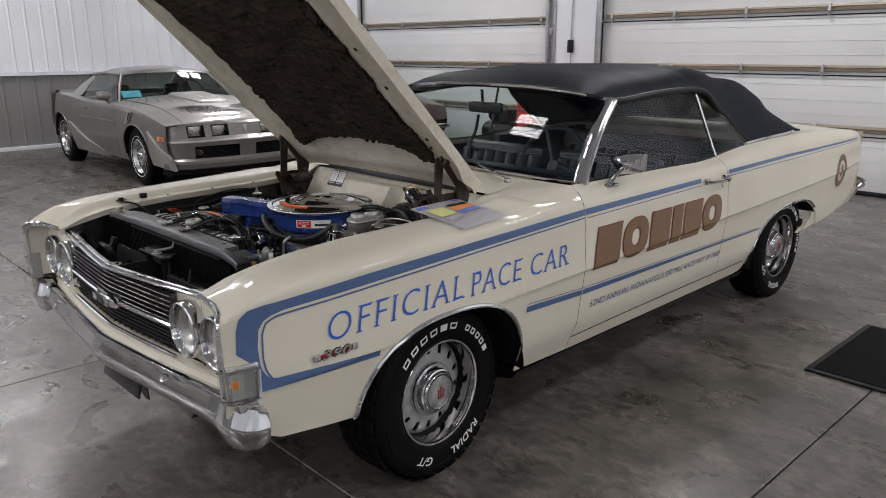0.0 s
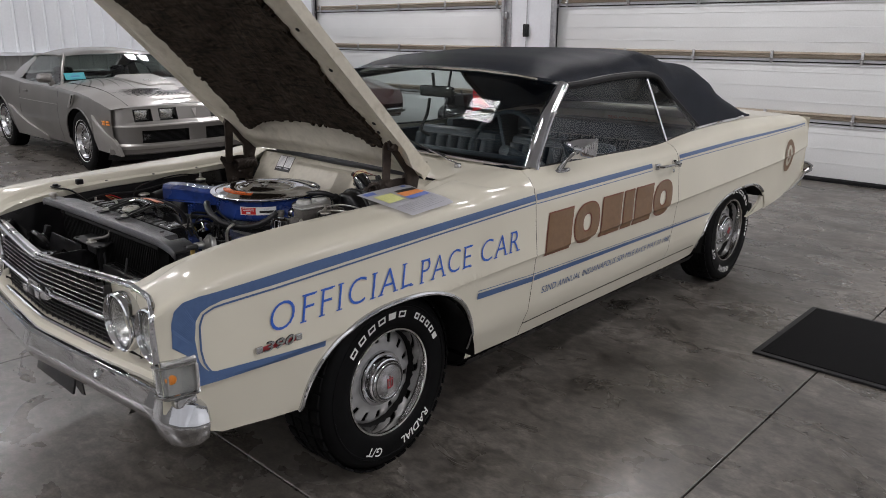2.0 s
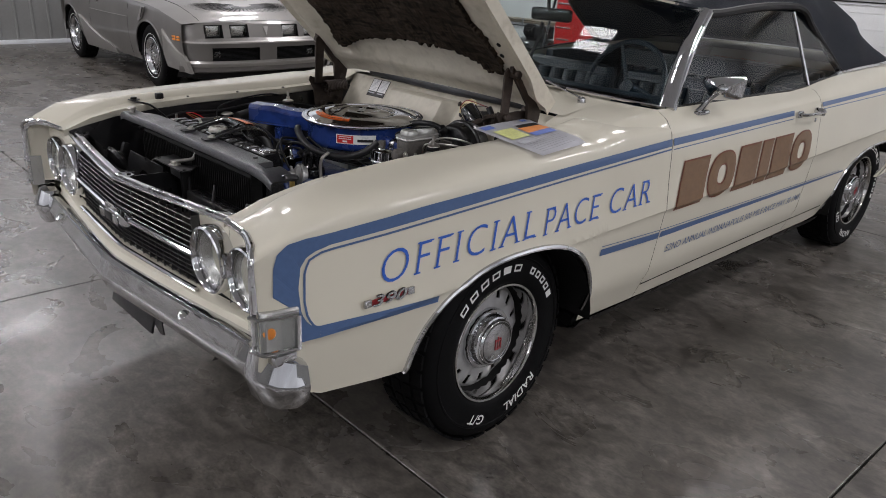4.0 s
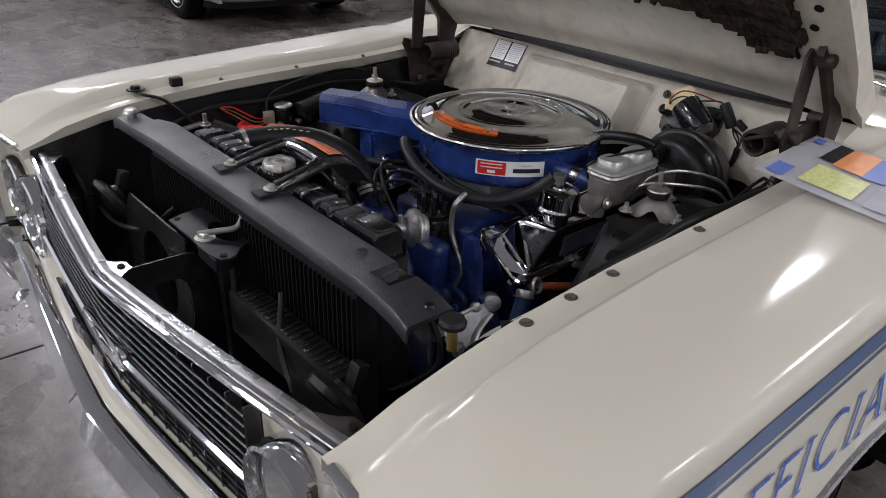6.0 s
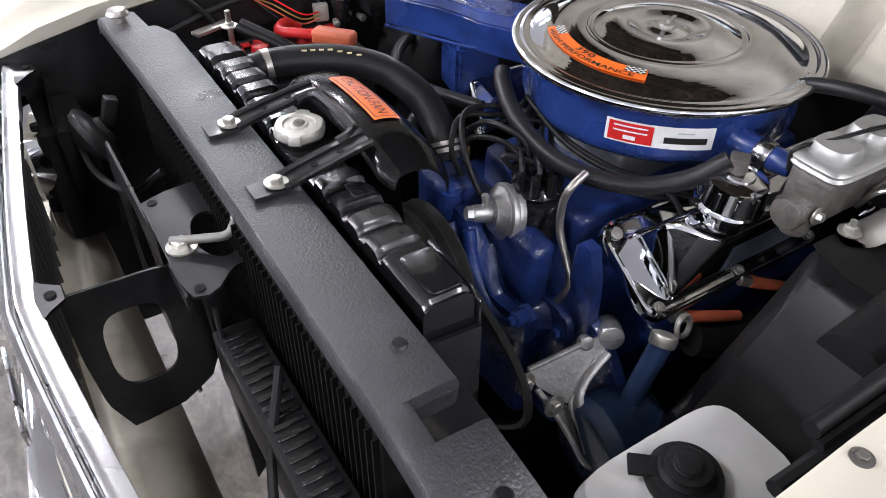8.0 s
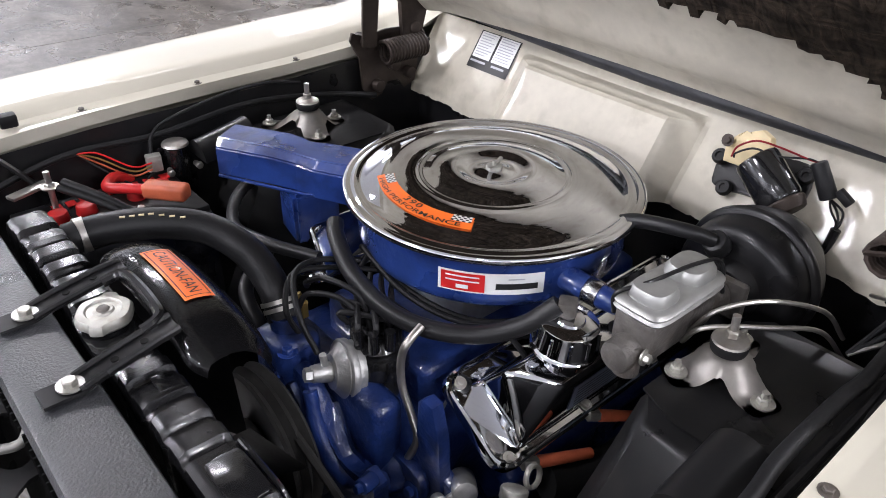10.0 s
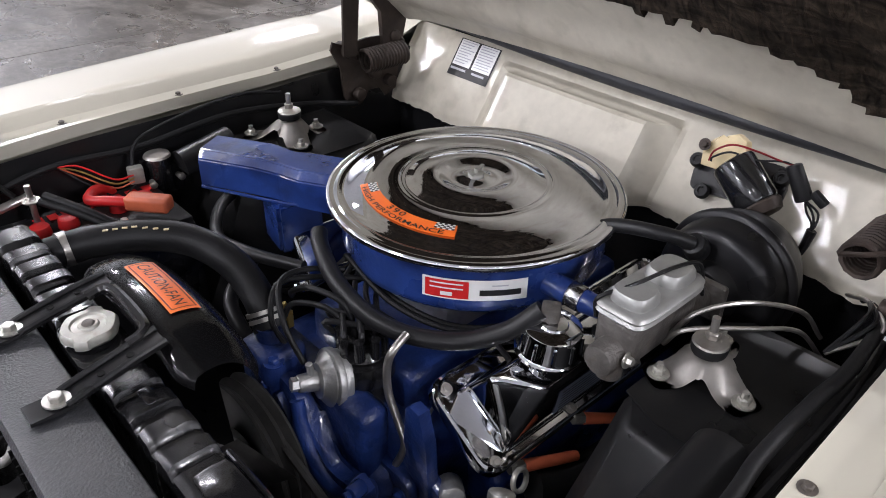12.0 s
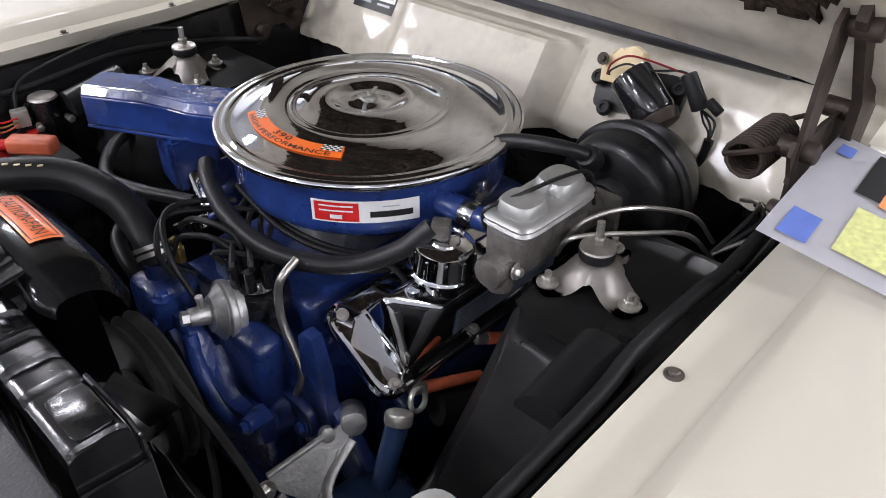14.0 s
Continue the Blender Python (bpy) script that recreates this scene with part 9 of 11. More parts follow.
tube(bm, [(-0.275, 0.435, 0.815), (-0.30, 0.455, 0.817), (-0.325, 0.485, 0.815), (-0.30, 0.52, 0.812), (-0.27, 0.54, 0.79)], 0.009, seg=10)
part("battery_cable", bm, RED, BAT, "red battery cable")
bm = fresh()
tube(bm, [(-0.315, 0.405, 0.80), (-0.345, 0.44, 0.822), (-0.385, 0.495, 0.84)], 0.007, seg=10)
tube(bm, [(-0.325, 0.400, 0.80), (-0.35, 0.435, 0.817), (-0.395, 0.490, 0.835)], 0.006, seg=10)
part("ground_cable", bm, RUBBER, BAT, "black battery cable")
bm = fresh()
box(bm, (-0.318, 0.405, 0.797), (0.034, 0.022, 0.014), 0.004, rot=(0, 0, -50))
bolt(bm, (-0.305, 0.398, 0.803), (0.2, 0, 1), 0.006, 0.008, False)
part("terminal_clamp", bm, STEEL, BAT, "steel terminal clamp")
for x, w in [(-0.40 + 0.022 * k, 0.015) for k in range(5)] + [(-0.275 + 0.028 * k, 0.019) for k in range(3)]:
    bm = fresh()
    box(bm, (x, 0.512, 0.7915), (w, 0.02, 0.001), 0, seg=1)
    part("battery_print", bm, RED, BAT, "red printed bar", smooth=False)
bm = fresh()
cyl(bm, (-0.404, 0.500, 0.79), (-0.404, 0.500, 0.862), 0.005, seg=10)
bolt(bm, (-0.404, 0.500, 0.835), (0, 0, 1), 0.008, 0.008)
box(bm, (-0.43, 0.515, 0.832), (0.07, 0.02, 0.006), 0.002, rot=(0, 0, 20))
part("hold_down_stud", bm, STEEL, BAT, "steel hold-down stud")
# starter relay and its wiring on the far apron
bm = fresh()
cyl(bm, (-0.185, 0.530, 0.770), (-0.185, 0.530, 0.836), 0.020, 0.021, 24, 0.003)
box(bm, (-0.185, 0.553, 0.80), (0.05, 0.012, 0.05), 0.003)
REL = part("starter_relay", bm, BLACK_GLOSS, CAR, "black starter relay with a steel top")
bm = fresh()
lathe(bm, [(0, 0.008), (0.014, 0.007), (0.022, 0.004), (0.024, 0.0), (0, 0.0)], 24, Matrix.Translation((-0.185, 0.530, 0.836)))
part("relay_cap", bm, STEEL, REL, "steel relay cap")
for q in (-1, 1):
    bm = fresh()
    cyl(bm, (-0.185 + 0.024 * q, 0.512, 0.800), (-0.187 + 0.026 * q, 0.496, 0.800), 0.005, seg=8)
    bolt(bm, (-0.186 + 0.026 * q, 0.500, 0.800), (0, -1, 0), 0.007, 0.006, False)
    part("relay_terminal", bm, STEEL, REL)
bm = fresh()
box(bm, (-0.228, 0.528, 0.814), (0.026, 0.018, 0.030), 0.003, rot=(0, 0, -12))
part("relay_bracket", bm, CAP_TIN, REL, "tinned bracket")
for k, (mt, z) in enumerate(((ORANGE_CLAMP, 0.0), (BRASS, 0.006), (RED, 0.012), (INK, -0.006))):
    bm = fresh()
    tube(bm, [(-0.235, 0.52, 0.806 + z), (-0.268, 0.53 - 0.006 * k, 0.800 + 1.8 * z), (-0.31, 0.55, 0.828 + 1.6 * z), (-0.34, 0.562, 0.85)], 0.0016, seg=6)
    part("relay_wire", bm, mt, REL)
bm = fresh()
tube(bm, [(-0.52, 0.565, 0.81), (-0.36, 0.566, 0.85), (-0.2, 0.566, 0.845), (-0.02, 0.566, 0.86), (0.15, 0.56, 0.84), (0.26, 0.54, 0.82)], 0.006, seg=8)
part("wiring_loom", bm, RUBBER, CAR, "taped wiring loom")
bm = fresh()
tube(bm, [(-0.228, 0.536, 0.826), (-0.215, 0.552, 0.852), (-0.18, 0.560, 0.870), (-0.072, 0.564, 0.889), (0.022, 0.562, 0.893), (0.09, 0.556, 0.880)], 0.0032, seg=8)
part("relay_cable", bm, RUBBER, CAR)
bm = fresh()
tube(bm, [(-0.35, -0.560, 0.845), (-0.15, -0.562, 0.850), (0.05, -0.562, 0.856), (0.20, -0.56, 0.85), (0.36, -0.54, 0.83)], 0.008, seg=8)
part("wiring_loom", bm, RUBBER, CAR, "taped wiring loom")
for k in range(3):
    bm = fresh()
    tube(bm, [(0.16, -0.50, 0.848), (0.22, -0.535 + 0.01 * k, 0.868 + 0.006 * k), (0.28, -0.50, 0.862), (0.33, -0.46 - 0.02 * k, 0.83)], 0.003, seg=6)
    part("loose_wire", bm, RUBBER if k else STEEL, CAR)

# ---------- washer bag ----------
bm = fresh()
rings = []
for z, k in ((0.52, 0.75), (0.60, 0.95), (0.68, 1.0), (0.735, 0.98), (0.752, 0.90), (0.758, 0.6)):
    rings.append([(p[0], p[1], z + 0.015 * (p[0] + 0.33)) for p in oval(-0.335, -0.487, 0.105 * k, 0.060 * k, 32, 5)])
loft(bm, rings, True, True, True)
WB_ = part("washer_reservoir", bm, WASHER, CAR, "milky plastic washer reservoir")
bm = fresh()
cyl(bm, (-0.345, -0.487, 0.755), (-0.345, -0.487, 0.772), 0.036, 0.034, 32, 0.004)
cyl(bm, (-0.345, -0.487, 0.771), (-0.345, -0.487, 0.780), 0.026, 0.022, 28, 0.003)
cyl(bm, (-0.345, -0.487, 0.779), (-0.345, -0.487, 0.784), 0.014, 0.012, 20, 0.002)
box(bm, (-0.372, -0.462, 0.770), (0.03, 0.022, 0.005), 0.002, rot=(0, 0, -40))
part("reservoir_cap", bm, RUBBER, WB_, "black reservoir cap")

# ---------- in front of the radiator ----------
bm = fresh()
n = 40
pts_o = [(-0.776, 0.798), (-0.662, 0.796), (-0.642, 0.765), (-0.631, 0.70), (-0.628, 0.64), (-0.645, 0.60), (-0.685, 0.574), (-0.750, 0.566), (-0.770, 0.62), (-0.776, 0.70)]
acc = dense(pts_o + pts_o[:1], n + 1)[:-1]
hole = []
for p in acc:
    a = math.atan2(p[1] - 0.690, p[0] + 0.706)
    c, s_ = math.cos(a), math.sin(a)
    hole.append((-0.712 + 0.037 * math.copysign(abs(c) ** 0.6, c), 0.695 + 0.060 * math.copysign(abs(s_) ** 0.6, s_)))
plate_with_hole(bm, acc, hole, (0, 0.004, 0), (1, 0, 0), (0, 0, 1), 0.004)
part("latch_support_plate", bm, BLACK_SATIN, CAR, "black upright plate with an oval hole", angle=30)
bm = fresh()
outer = [(-0.660, 0.100), (-0.630, 0.112), (-0.575, 0.118), (-0.566, 0.05), (-0.562, -0.040), (-0.578, -0.060), (-0.606, -0.066), (-0.632, -0.096), (-0.654, -0.094), (-0.662, -0.060), (-0.660, 0.0)]
oc = dense(outer + outer[:1], 33)[:-1]
hole = []
for p in oc:
    a = math.atan2(p[1] - 0.0, p[0] + 0.605)
    hole.append((-0.602 + 0.024 * math.cos(a), 0.002 + 0.046 * math.sin(a)))
plate_with_hole(bm, oc, hole, (0, 0, 0.812), (1, 0, 0), (0, 1, 0), 0.004)
LAT = part("hood_latch", bm, BLACK_SATIN, CAR, "black steel hood latch plate", angle=30)
bm = fresh()
prism(bm, [(-0.583, 0.812), (-0.566, 0.814), (-0.563, 0.838), (-0.576, 0.834)], (0, -0.078, 0), (1, 0, 0), (0, 0, 1), 0.003)
part("latch_flange", bm, BLACK_SATIN, LAT)
bm = fresh()
prism(bm, [(-0.085, 0.792), (-0.02, 0.796), (-0.02, 0.814), (-0.085, 0.814)], (-0.662, 0, 0), (0, 1, 0), (0, 0, 1), 0.003)
part("latch_flange", bm, BLACK_SATIN, LAT)
bm = fresh()
bolt(bm, (-0.641, -0.004, 0.815), (0, 0, 1), 0.010, 0.012)
part("latch_bolt", bm, ZINC, LAT, "bright latch bolt")
bm = fresh()
tube(bm, [(-0.650, 0.002, 0.824), (-0.620, -0.018, 0.829), (-0.596, -0.032, 0.834), (-0.583, -0.028, 0.848), (-0.575, -0.01, 0.862)], 0.0052, seg=10)
part("latch_lever", bm, LEVER_STEEL, LAT, "bare steel latch lever")
for p in ((-0.647, 0.094), (-0.645, -0.081)):
    bm = fresh()
    lathe(bm, [(0, 0), (0.006, 0), (0.006, 0.002), (0, 0.002)], 12, Matrix.Translation((*p, 0.8155)))
    part("latch_hole", bm, BLACK_MATT, LAT)
bm = fresh()
prism(bm, [(-0.640, 0.80), (-0.615, 0.80), (-0.605, 0.45), (-0.63, 0.42)], (0, -0.03, 0), (1, 0, 0), (0, 0, 1), 0.02, 0.003)
part("latch_brace", bm, BLACK_SATIN, CAR, "black upright brace")
# far side baffle with a round opening, horn, wires
bm = fresh()
outer = dense([(0.04, 0.80), (0.30, 0.80), (0.34, 0.74), (0.34, 0.52), (0.06, 0.50), (0.04, 0.80)], 41)[:-1]
hole = []
for p in outer:
    a = math.atan2(p[1] - 0.67, p[0] - 0.19)
    hole.append((0.19 + 0.078 * math.cos(a), 0.67 + 0.085 * math.sin(a)))
plate_with_hole(bm, outer, hole, (-0.66, 0, 0), (0, 1, 0), (0, 0, 1), 0.004)
part("air_baffle", bm, BLACK_SATIN, CAR, "black baffle with a round opening", angle=30)
for s in (1, -1):
    bm = fresh()
    hm = Matrix.Translation((-0.655, s * 0.42, 0.745)) @ Euler((0, radians(60), 0)).to_matrix().to_4x4()
    lathe(bm, [(0, 0.02), (0.02, 0.02), (0.024, 0.012), (0.045, 0.006), (0.052, 0.0), (0.050, -0.01), (0.02, -0.03), (0, -0.03)], 24, hm)
    box(bm, (-0.63, s * 0.43, 0.775), (0.020, 0.022, 0.045), 0.004, rot=(0, 20, 0))
    part("horn", bm, BLACK_SATIN, CAR, "black horn on its bracket")
    bm = fresh()
    tube(bm, [(-0.715, s * 0.52, 0.745), (-0.69, s * 0.46, 0.755), (-0.68, s * 0.36, 0.722), (-0.65, s * 0.26, 0.735), (-0.61, s * 0.20, 0.79)], 0.005, seg=8)
    part("horn_wire", bm, RUBBER, CAR, "grey-black wire")
    bm = fresh()
    box(bm, (-0.735, s * 0.46, 0.70), (0.012, 0.02, 0.14), 0.003)
    box(bm, (-0.70, s * 0.50, 0.66), (0.08, 0.14, 0.20), 0.015)
    part("lamp_bucket", bm, BLACK_MATT, CAR, "black headlamp bucket")
bm = fresh()
tube(bm, [(-0.502, 0.655, 0.895), (-0.50, 0.60, 0.898), (-0.47, 0.57, 0.890), (-0.44, 0.545, 0.86), (-0.42, 0.53, 0.835)], 0.008, seg=8, flat=0.5)
bolt(bm, (-0.503, 0.635, 0.902), (0, 0, 1), 0.012, 0.010)
part("fender_brace", bm, BLACK_SATIN, CAR, "black bolted brace")
bm = fresh()
cyl(bm, (-0.575, 0.47, 0.885), (-0.575, 0.47, 0.902), 0.010, seg=14)
cyl(bm, (-0.575, 0.47, 0.900), (-0.575, 0.47, 0.910), 0.017, 0.014, 18, 0.003)
part("hood_stop", bm, STEEL, CAR, "adjustable hood stop")
bm = fresh()
lathe(bm, [(0, 0.012), (0.015, 0.011), (0.018, 0.006), (0.017, 0.0), (0, 0.0)], 24, Matrix.Translation((-0.555, -0.533, 0.880)))
STP = part("hood_stop", bm, RUBBER, CAR, "rubber hood stop on a brass bolt")
bm = fresh()
cyl(bm, (-0.555, -0.533, 0.845), (-0.555, -0.533, 0.881), 0.007, seg=14)
part("stop_bolt", bm, BRASS, STP, "brass bolt")
bm = fresh()
cyl(bm, (-0.52, -0.47, 0.66), (-0.45, -0.46, 0.68), 0.045, 0.04, 20, 0.006)
tube(bm, [(-0.50, -0.46, 0.70), (-0.47, -0.48, 0.78), (-0.44, -0.53, 0.82)], 0.005, seg=8)
part("washer_pump", bm, BLACK_SATIN, CAR)

# ---------- paper on the near fender ----------
sheet_t = thing("information_sheet", "printed white information sheet lying on the fender", "paper", m=pose(0, 0, 0, 0, 0, 0.76))
PC = [Vector((0.075, -0.565, 0.952)), Vector((0.345, -0.548, 0.957)), Vector((0.287, -0.842, 0.914)), Vector((0.055, -0.868, 0.905))]


def on_paper(u, v, off=0.0):
    p = (PC[0] * (1 - u) + PC[1] * u) * (1 - v) + (PC[3] * (1 - u) + PC[2] * u) * v
    cols = fender_top(min(max(p.x, -0.6), 0.40), -1)
    lie = float(np.interp(-p.y, [-q.y for q in cols[2:]], [q.z for q in cols[2:]]))
    return Vector((p.x, p.y, max(lie, 0.945 - 0.02 * v) + 0.004 + 0.002 * math.sin(3 * u) + off))


bm = fresh()
sheet(bm, lambda a, b: on_paper(a, b, 0.004), 10, 12)
bmesh.ops.solidify(bm, geom=bm.faces[:], thickness=0.001)
part("paper", bm, PAPER, sheet_t)
for name, u0, u1, v0, v1, mt in (("heading_block", 0.05, 0.25, 0.05, 0.15, BLUE_INK), ("heading_block", 0.80, 0.90, 0.04, 0.10, BLUE_INK), ("yellow_panel", 0.10, 0.45, 0.22, 0.52, YELLOW_INK), ("dark_panel", 0.55, 0.95, 0.18, 0.27, INK), ("orange_panel", 0.52, 0.95, 0.27, 0.45, ORANGE_INK), ("blue_panel", 0.50, 0.93, 0.45, 0.58, BLUE_INK), ("text_block", 0.08, 0.40, 0.58, 0.70, GREY_INK)):
    bm = fresh()
    sheet(bm, lambda a, b: on_paper(u0 + (u1 - u0) * a, v0 + (v1 - v0) * b, 0.0062), 3, 3)
    part(name, bm, mt, sheet_t, smooth=False)
for k in range(9):
    bm = fresh()
    v0 = 0.60 + 0.04 * k
    sheet(bm, lambda a, b: on_paper(0.10 + 0.75 * a * (0.8 + 0.2 * ((k * 7) % 3) / 2), v0 + 0.008 * b, 0.0066), 3, 1)
    part("text_line", bm, GREY_INK, sheet_t, smooth=False)

# ---------- the silver coupe behind ----------
COUPE = thing("silver_coupe", "silver and charcoal two-tone 1980s coupe parked by the wall", "car", m=pose(2.60, 6.08, 0, 0, 0, 88.65))
CWX = [-0.80, -0.70, -0.5, -0.2, 0.3, 1.2, 2.0, 2.6, 3.0, 3.3, 3.45]
CWY = [0.865, 0.885, 0.905, 0.915, 0.905, 0.895, 0.910, 0.930, 0.900, 0.83, 0.74]
CSX = [-0.80, -0.6, -0.3, 0.0, 0.5, 1.0, 1.8, 2.3, 2.8, 3.2, 3.45]
CSZ = [0.735, 0.785, 0.840, 0.868, 0.885, 0.890, 0.890, 0.925, 0.945, 0.935, 0.900]
COZ = [0.22, 0.28, 0.36, 0.50, 0.62, 0.72, 0.82, 0.95]
COY = [-0.075, -0.045, -0.025, -0.004, 0.0, -0.006, -0.022, -0.055]
CARCH = ((0.0, 0.335, 0.395, 0.365, 2.3), (2.746, 0.335, 0.40, 0.36, 2.3))


def coupe_sill(x):
    z = float(np.interp(x, [-0.80, -0.4, 0.4, 2.3, 3.15, 3.45], [0.30, 0.27, 0.25, 0.25, 0.33, 0.42]))
    for cx, cz, rx, rz, p in CARCH:
        d = abs(x - cx) / rx
        if d < 1:
            z = max(z, cz + rz * (1 - d ** p) ** (1 / p))
    return z


def coupe_y(x, z):
    return float(np.interp(x, CWX, CWY)) + float(np.interp(z, COZ, COY))


def coupe_xs(a, b):
    xs = set(np.round(np.linspace(a, b, 40), 4).tolist())
    for cx, cz, rx, rz, p in CARCH:
        xs |= {round(cx + rx * 0.9999 * math.cos(math.pi * k / 36), 5) for k in range(37) if a < cx + rx * 0.9999 * math.cos(math.pi * k / 36) < b}
    return sorted(xs)


def coupe_panel(name, rows, mat, label="", flip=False):
    bm = fresh()
    loft(bm, rows, closed=False)
    return part(name, bm, mat, COUPE, label, angle=35)


def hood_z(x, y):
    zs = float(np.interp(x, CSX, CSZ))
    w = coupe_y(x, zs)
    a = min(1.0, abs(y) / w)
    c = float(np.interp(x, [-0.82, -0.6, -0.2, 0.3, 0.78], [0.03, 0.055, 0.075, 0.085, 0.085]))
    ridge = 0.018 * math.exp(-((abs(y) - 0.70) / 0.09) ** 2) * min(1, max(0, (x + 0.75) / 0.3))
    return zs + c * (1 - a ** 3) + ridge * (1 - a)


for s in (-1, 1):
    for name, a, b, lab in (("front_fender", -0.80, 0.62, "silver front fender"), ("door", 0.628, 1.93, "silver door"), ("quarter_panel", 1.938, 3.45, "silver rear quarter panel")):
        rows = []
        for x in coupe_xs(a, b):
            zt, zb = float(np.interp(x, CSX, CSZ)), coupe_sill(x)
            rows.append([Vector((x, s * coupe_y(x, z), z)) for z in np.linspace(zt, zb, 14)])
        coupe_panel(name, rows, SILVER_DARK, lab)
    for cx, cz, rx, rz, p in CARCH:
        bm = fresh()
        ring = [(cx + rx * math.cos(math.pi * k / 24), cz + rz * math.sin(math.pi * k / 24)) for k in range(25)]
        loft(bm, [[(x, s * y, z) for x, z in ring] for y in (0.885, 0.60)], closed=False)
        prism(bm, [(cx - rx, 0.2), (cx + rx, 0.2)] + ring, (0, s * 0.60, 0), (1, 0, 0), (0, 0, 1), 0.004)
        part("wheel_house", bm, BLACK_MATT, COUPE)
        bm = fresh()
        tube(bm, [(x, s * (coupe_y(x, coupe_sill(x)) + 0.004), coupe_sill(x)) for x in [cx + rx * 0.995 * math.cos(math.pi * k / 30) for k in range(31)]], 0.008, seg=6, per=1)
        part("arch_lip", bm, SILVER_DARK, COUPE)
    # wheel spats in the lighter silver
    for pts in (((-0.43, 0.66), (-0.52, 0.60), (-0.66, 0.50), (-0.80, 0.42), (-0.86, 0.37), (-0.86, 0.25), (-0.42, 0.28), (-0.405, 0.40)), ((2.335, 0.60), (2.20, 0.58), (2.0, 0.49), (1.72, 0.40), (1.40, 0.33), (1.22, 0.285), (1.22, 0.22), (2.30, 0.22))):
        bm = fresh()
        outer = [Vector((x, s * (coupe_y(max(x, -0.80), z) + 0.018), z)) for x, z in pts]
        mid = [Vector((x * 0.86 + 0.14 * sum(q[0] for q in pts) / len(pts), s * (coupe_y(max(x, -0.80), z) + 0.024), z * 0.86 + 0.14 * sum(q[1] for q in pts) / len(pts))) for x, z in pts]
        inner = [Vector((x, s * (coupe_y(max(x, -0.80), z) - 0.02), z)) for x, z in pts]
        loft(bm, [inner, outer, mid], True, False, True)
        part("wheel_spat", bm, SILVER, COUPE, "light silver wheel spat")
    # fender vent, marker lamps, side details
    bm = fresh()
    prism(bm, [(0.02, 0.845), (0.12, 0.845), (0.26, 0.70), (0.24, 0.685), (0.13, 0.72)], (0, s * 0.905, 0), (1, 0, 0), (0, 0, 1), 0.012 * -s, 0.004)
    V = part("fender_vent", bm, SILVER, COUPE, "light silver fender vent scoop")
    bm = fresh()
    prism(bm, [(0.05, 0.835), (0.08, 0.835), (0.15, 0.725), (0.135, 0.735)], (0, s * 0.918, 0), (1, 0, 0), (0, 0, 1), 0.004 * -s)
    part("vent_slot", bm, BLACK_MATT, V)
    for z in (0.604, 0.578):
        for x in (-0.735, -0.655):
            bm = fresh()
            box(bm, (x, s * (coupe_y(x, z) + 0.0), z), (0.070, 0.012, 0.019), 0.004)
            part("marker_lamp", bm, AMBER, COUPE, "amber side marker")
    bm = fresh()
    tube(bm, [(0.64, s * (coupe_y(0.64, 0.70) + 0.001), 0.70), (1.3, s * (coupe_y(1.3, 0.70) + 0.001), 0.695), (1.92, s * (coupe_y(1.92, 0.70) + 0.001), 0.70)], 0.004, seg=6)
    part("body_line", bm, SILVER, COUPE)
    bm = fresh()
    box(bm, (1.72, s * (coupe_y(1.72, 0.80) + 0.006), 0.80), (0.15, 0.02, 0.03), 0.008)
    part("door_handle", bm, SILVER_DARK, COUPE)
    # mirror
    bm = fresh()
    loft(bm, [[(0.62 + a * r, s * (0.965 + b * r), 0.995 + c * r) for a, b, c in ((0, 0.085, 0), (0, 0.06, 0.05), (0, 0, 0.06), (0, -0.06, 0.05), (0, -0.085, 0), (0, -0.06, -0.045), (0, 0, -0.05), (0, 0.06, -0.045))] for r in (0.3,)] + [[(0.62 + d, s * (0.965 + b * r), 0.995 + c * r) for b, c in ((0.085, 0), (0.06, 0.05), (0, 0.06), (-0.06, 0.05), (-0.085, 0), (-0.06, -0.045), (0, -0.05), (0.06, -0.045))] for d, r in ((0.02, 0.7), (0.06, 1.0), (0.13, 1.0))], True, True, True)
    M = part("door_mirror", bm, SILVER_DARK, COUPE, "charcoal sport door mirror")
    bm = fresh()
    box(bm, (0.70, s * 0.905, 0.945), (0.07, 0.07, 0.06), 0.012, rot=(-30 * s, 0, 0))
    part("mirror_foot", bm, SILVER_DARK, M)

# hood, cowl and their decal
xs = np.linspace(-0.82, 0.80, 26)
rows = [[Vector((x, y, hood_z(x, y))) for y in np.linspace(-1, 1, 33) * coupe_y(max(x, -0.80), float(np.interp(x, CSX, CSZ)))] for x in xs]
coupe_panel("hood", rows, SILVER, "silver hood with a dark decal")
for s in (-1, 1):
    bm = fresh()
    tube(bm, [(x, s * float(np.interp(x, [-0.78, 0.72], [0.66, 0.715])), hood_z(x, 0.69) + 0.001) for x in np.linspace(-0.78, 0.72, 14)], 0.0035, seg=5, per=1)
    part("hood_seam", bm, BLACK_MATT, COUPE)
bm = fresh()
rng = random.Random(5)
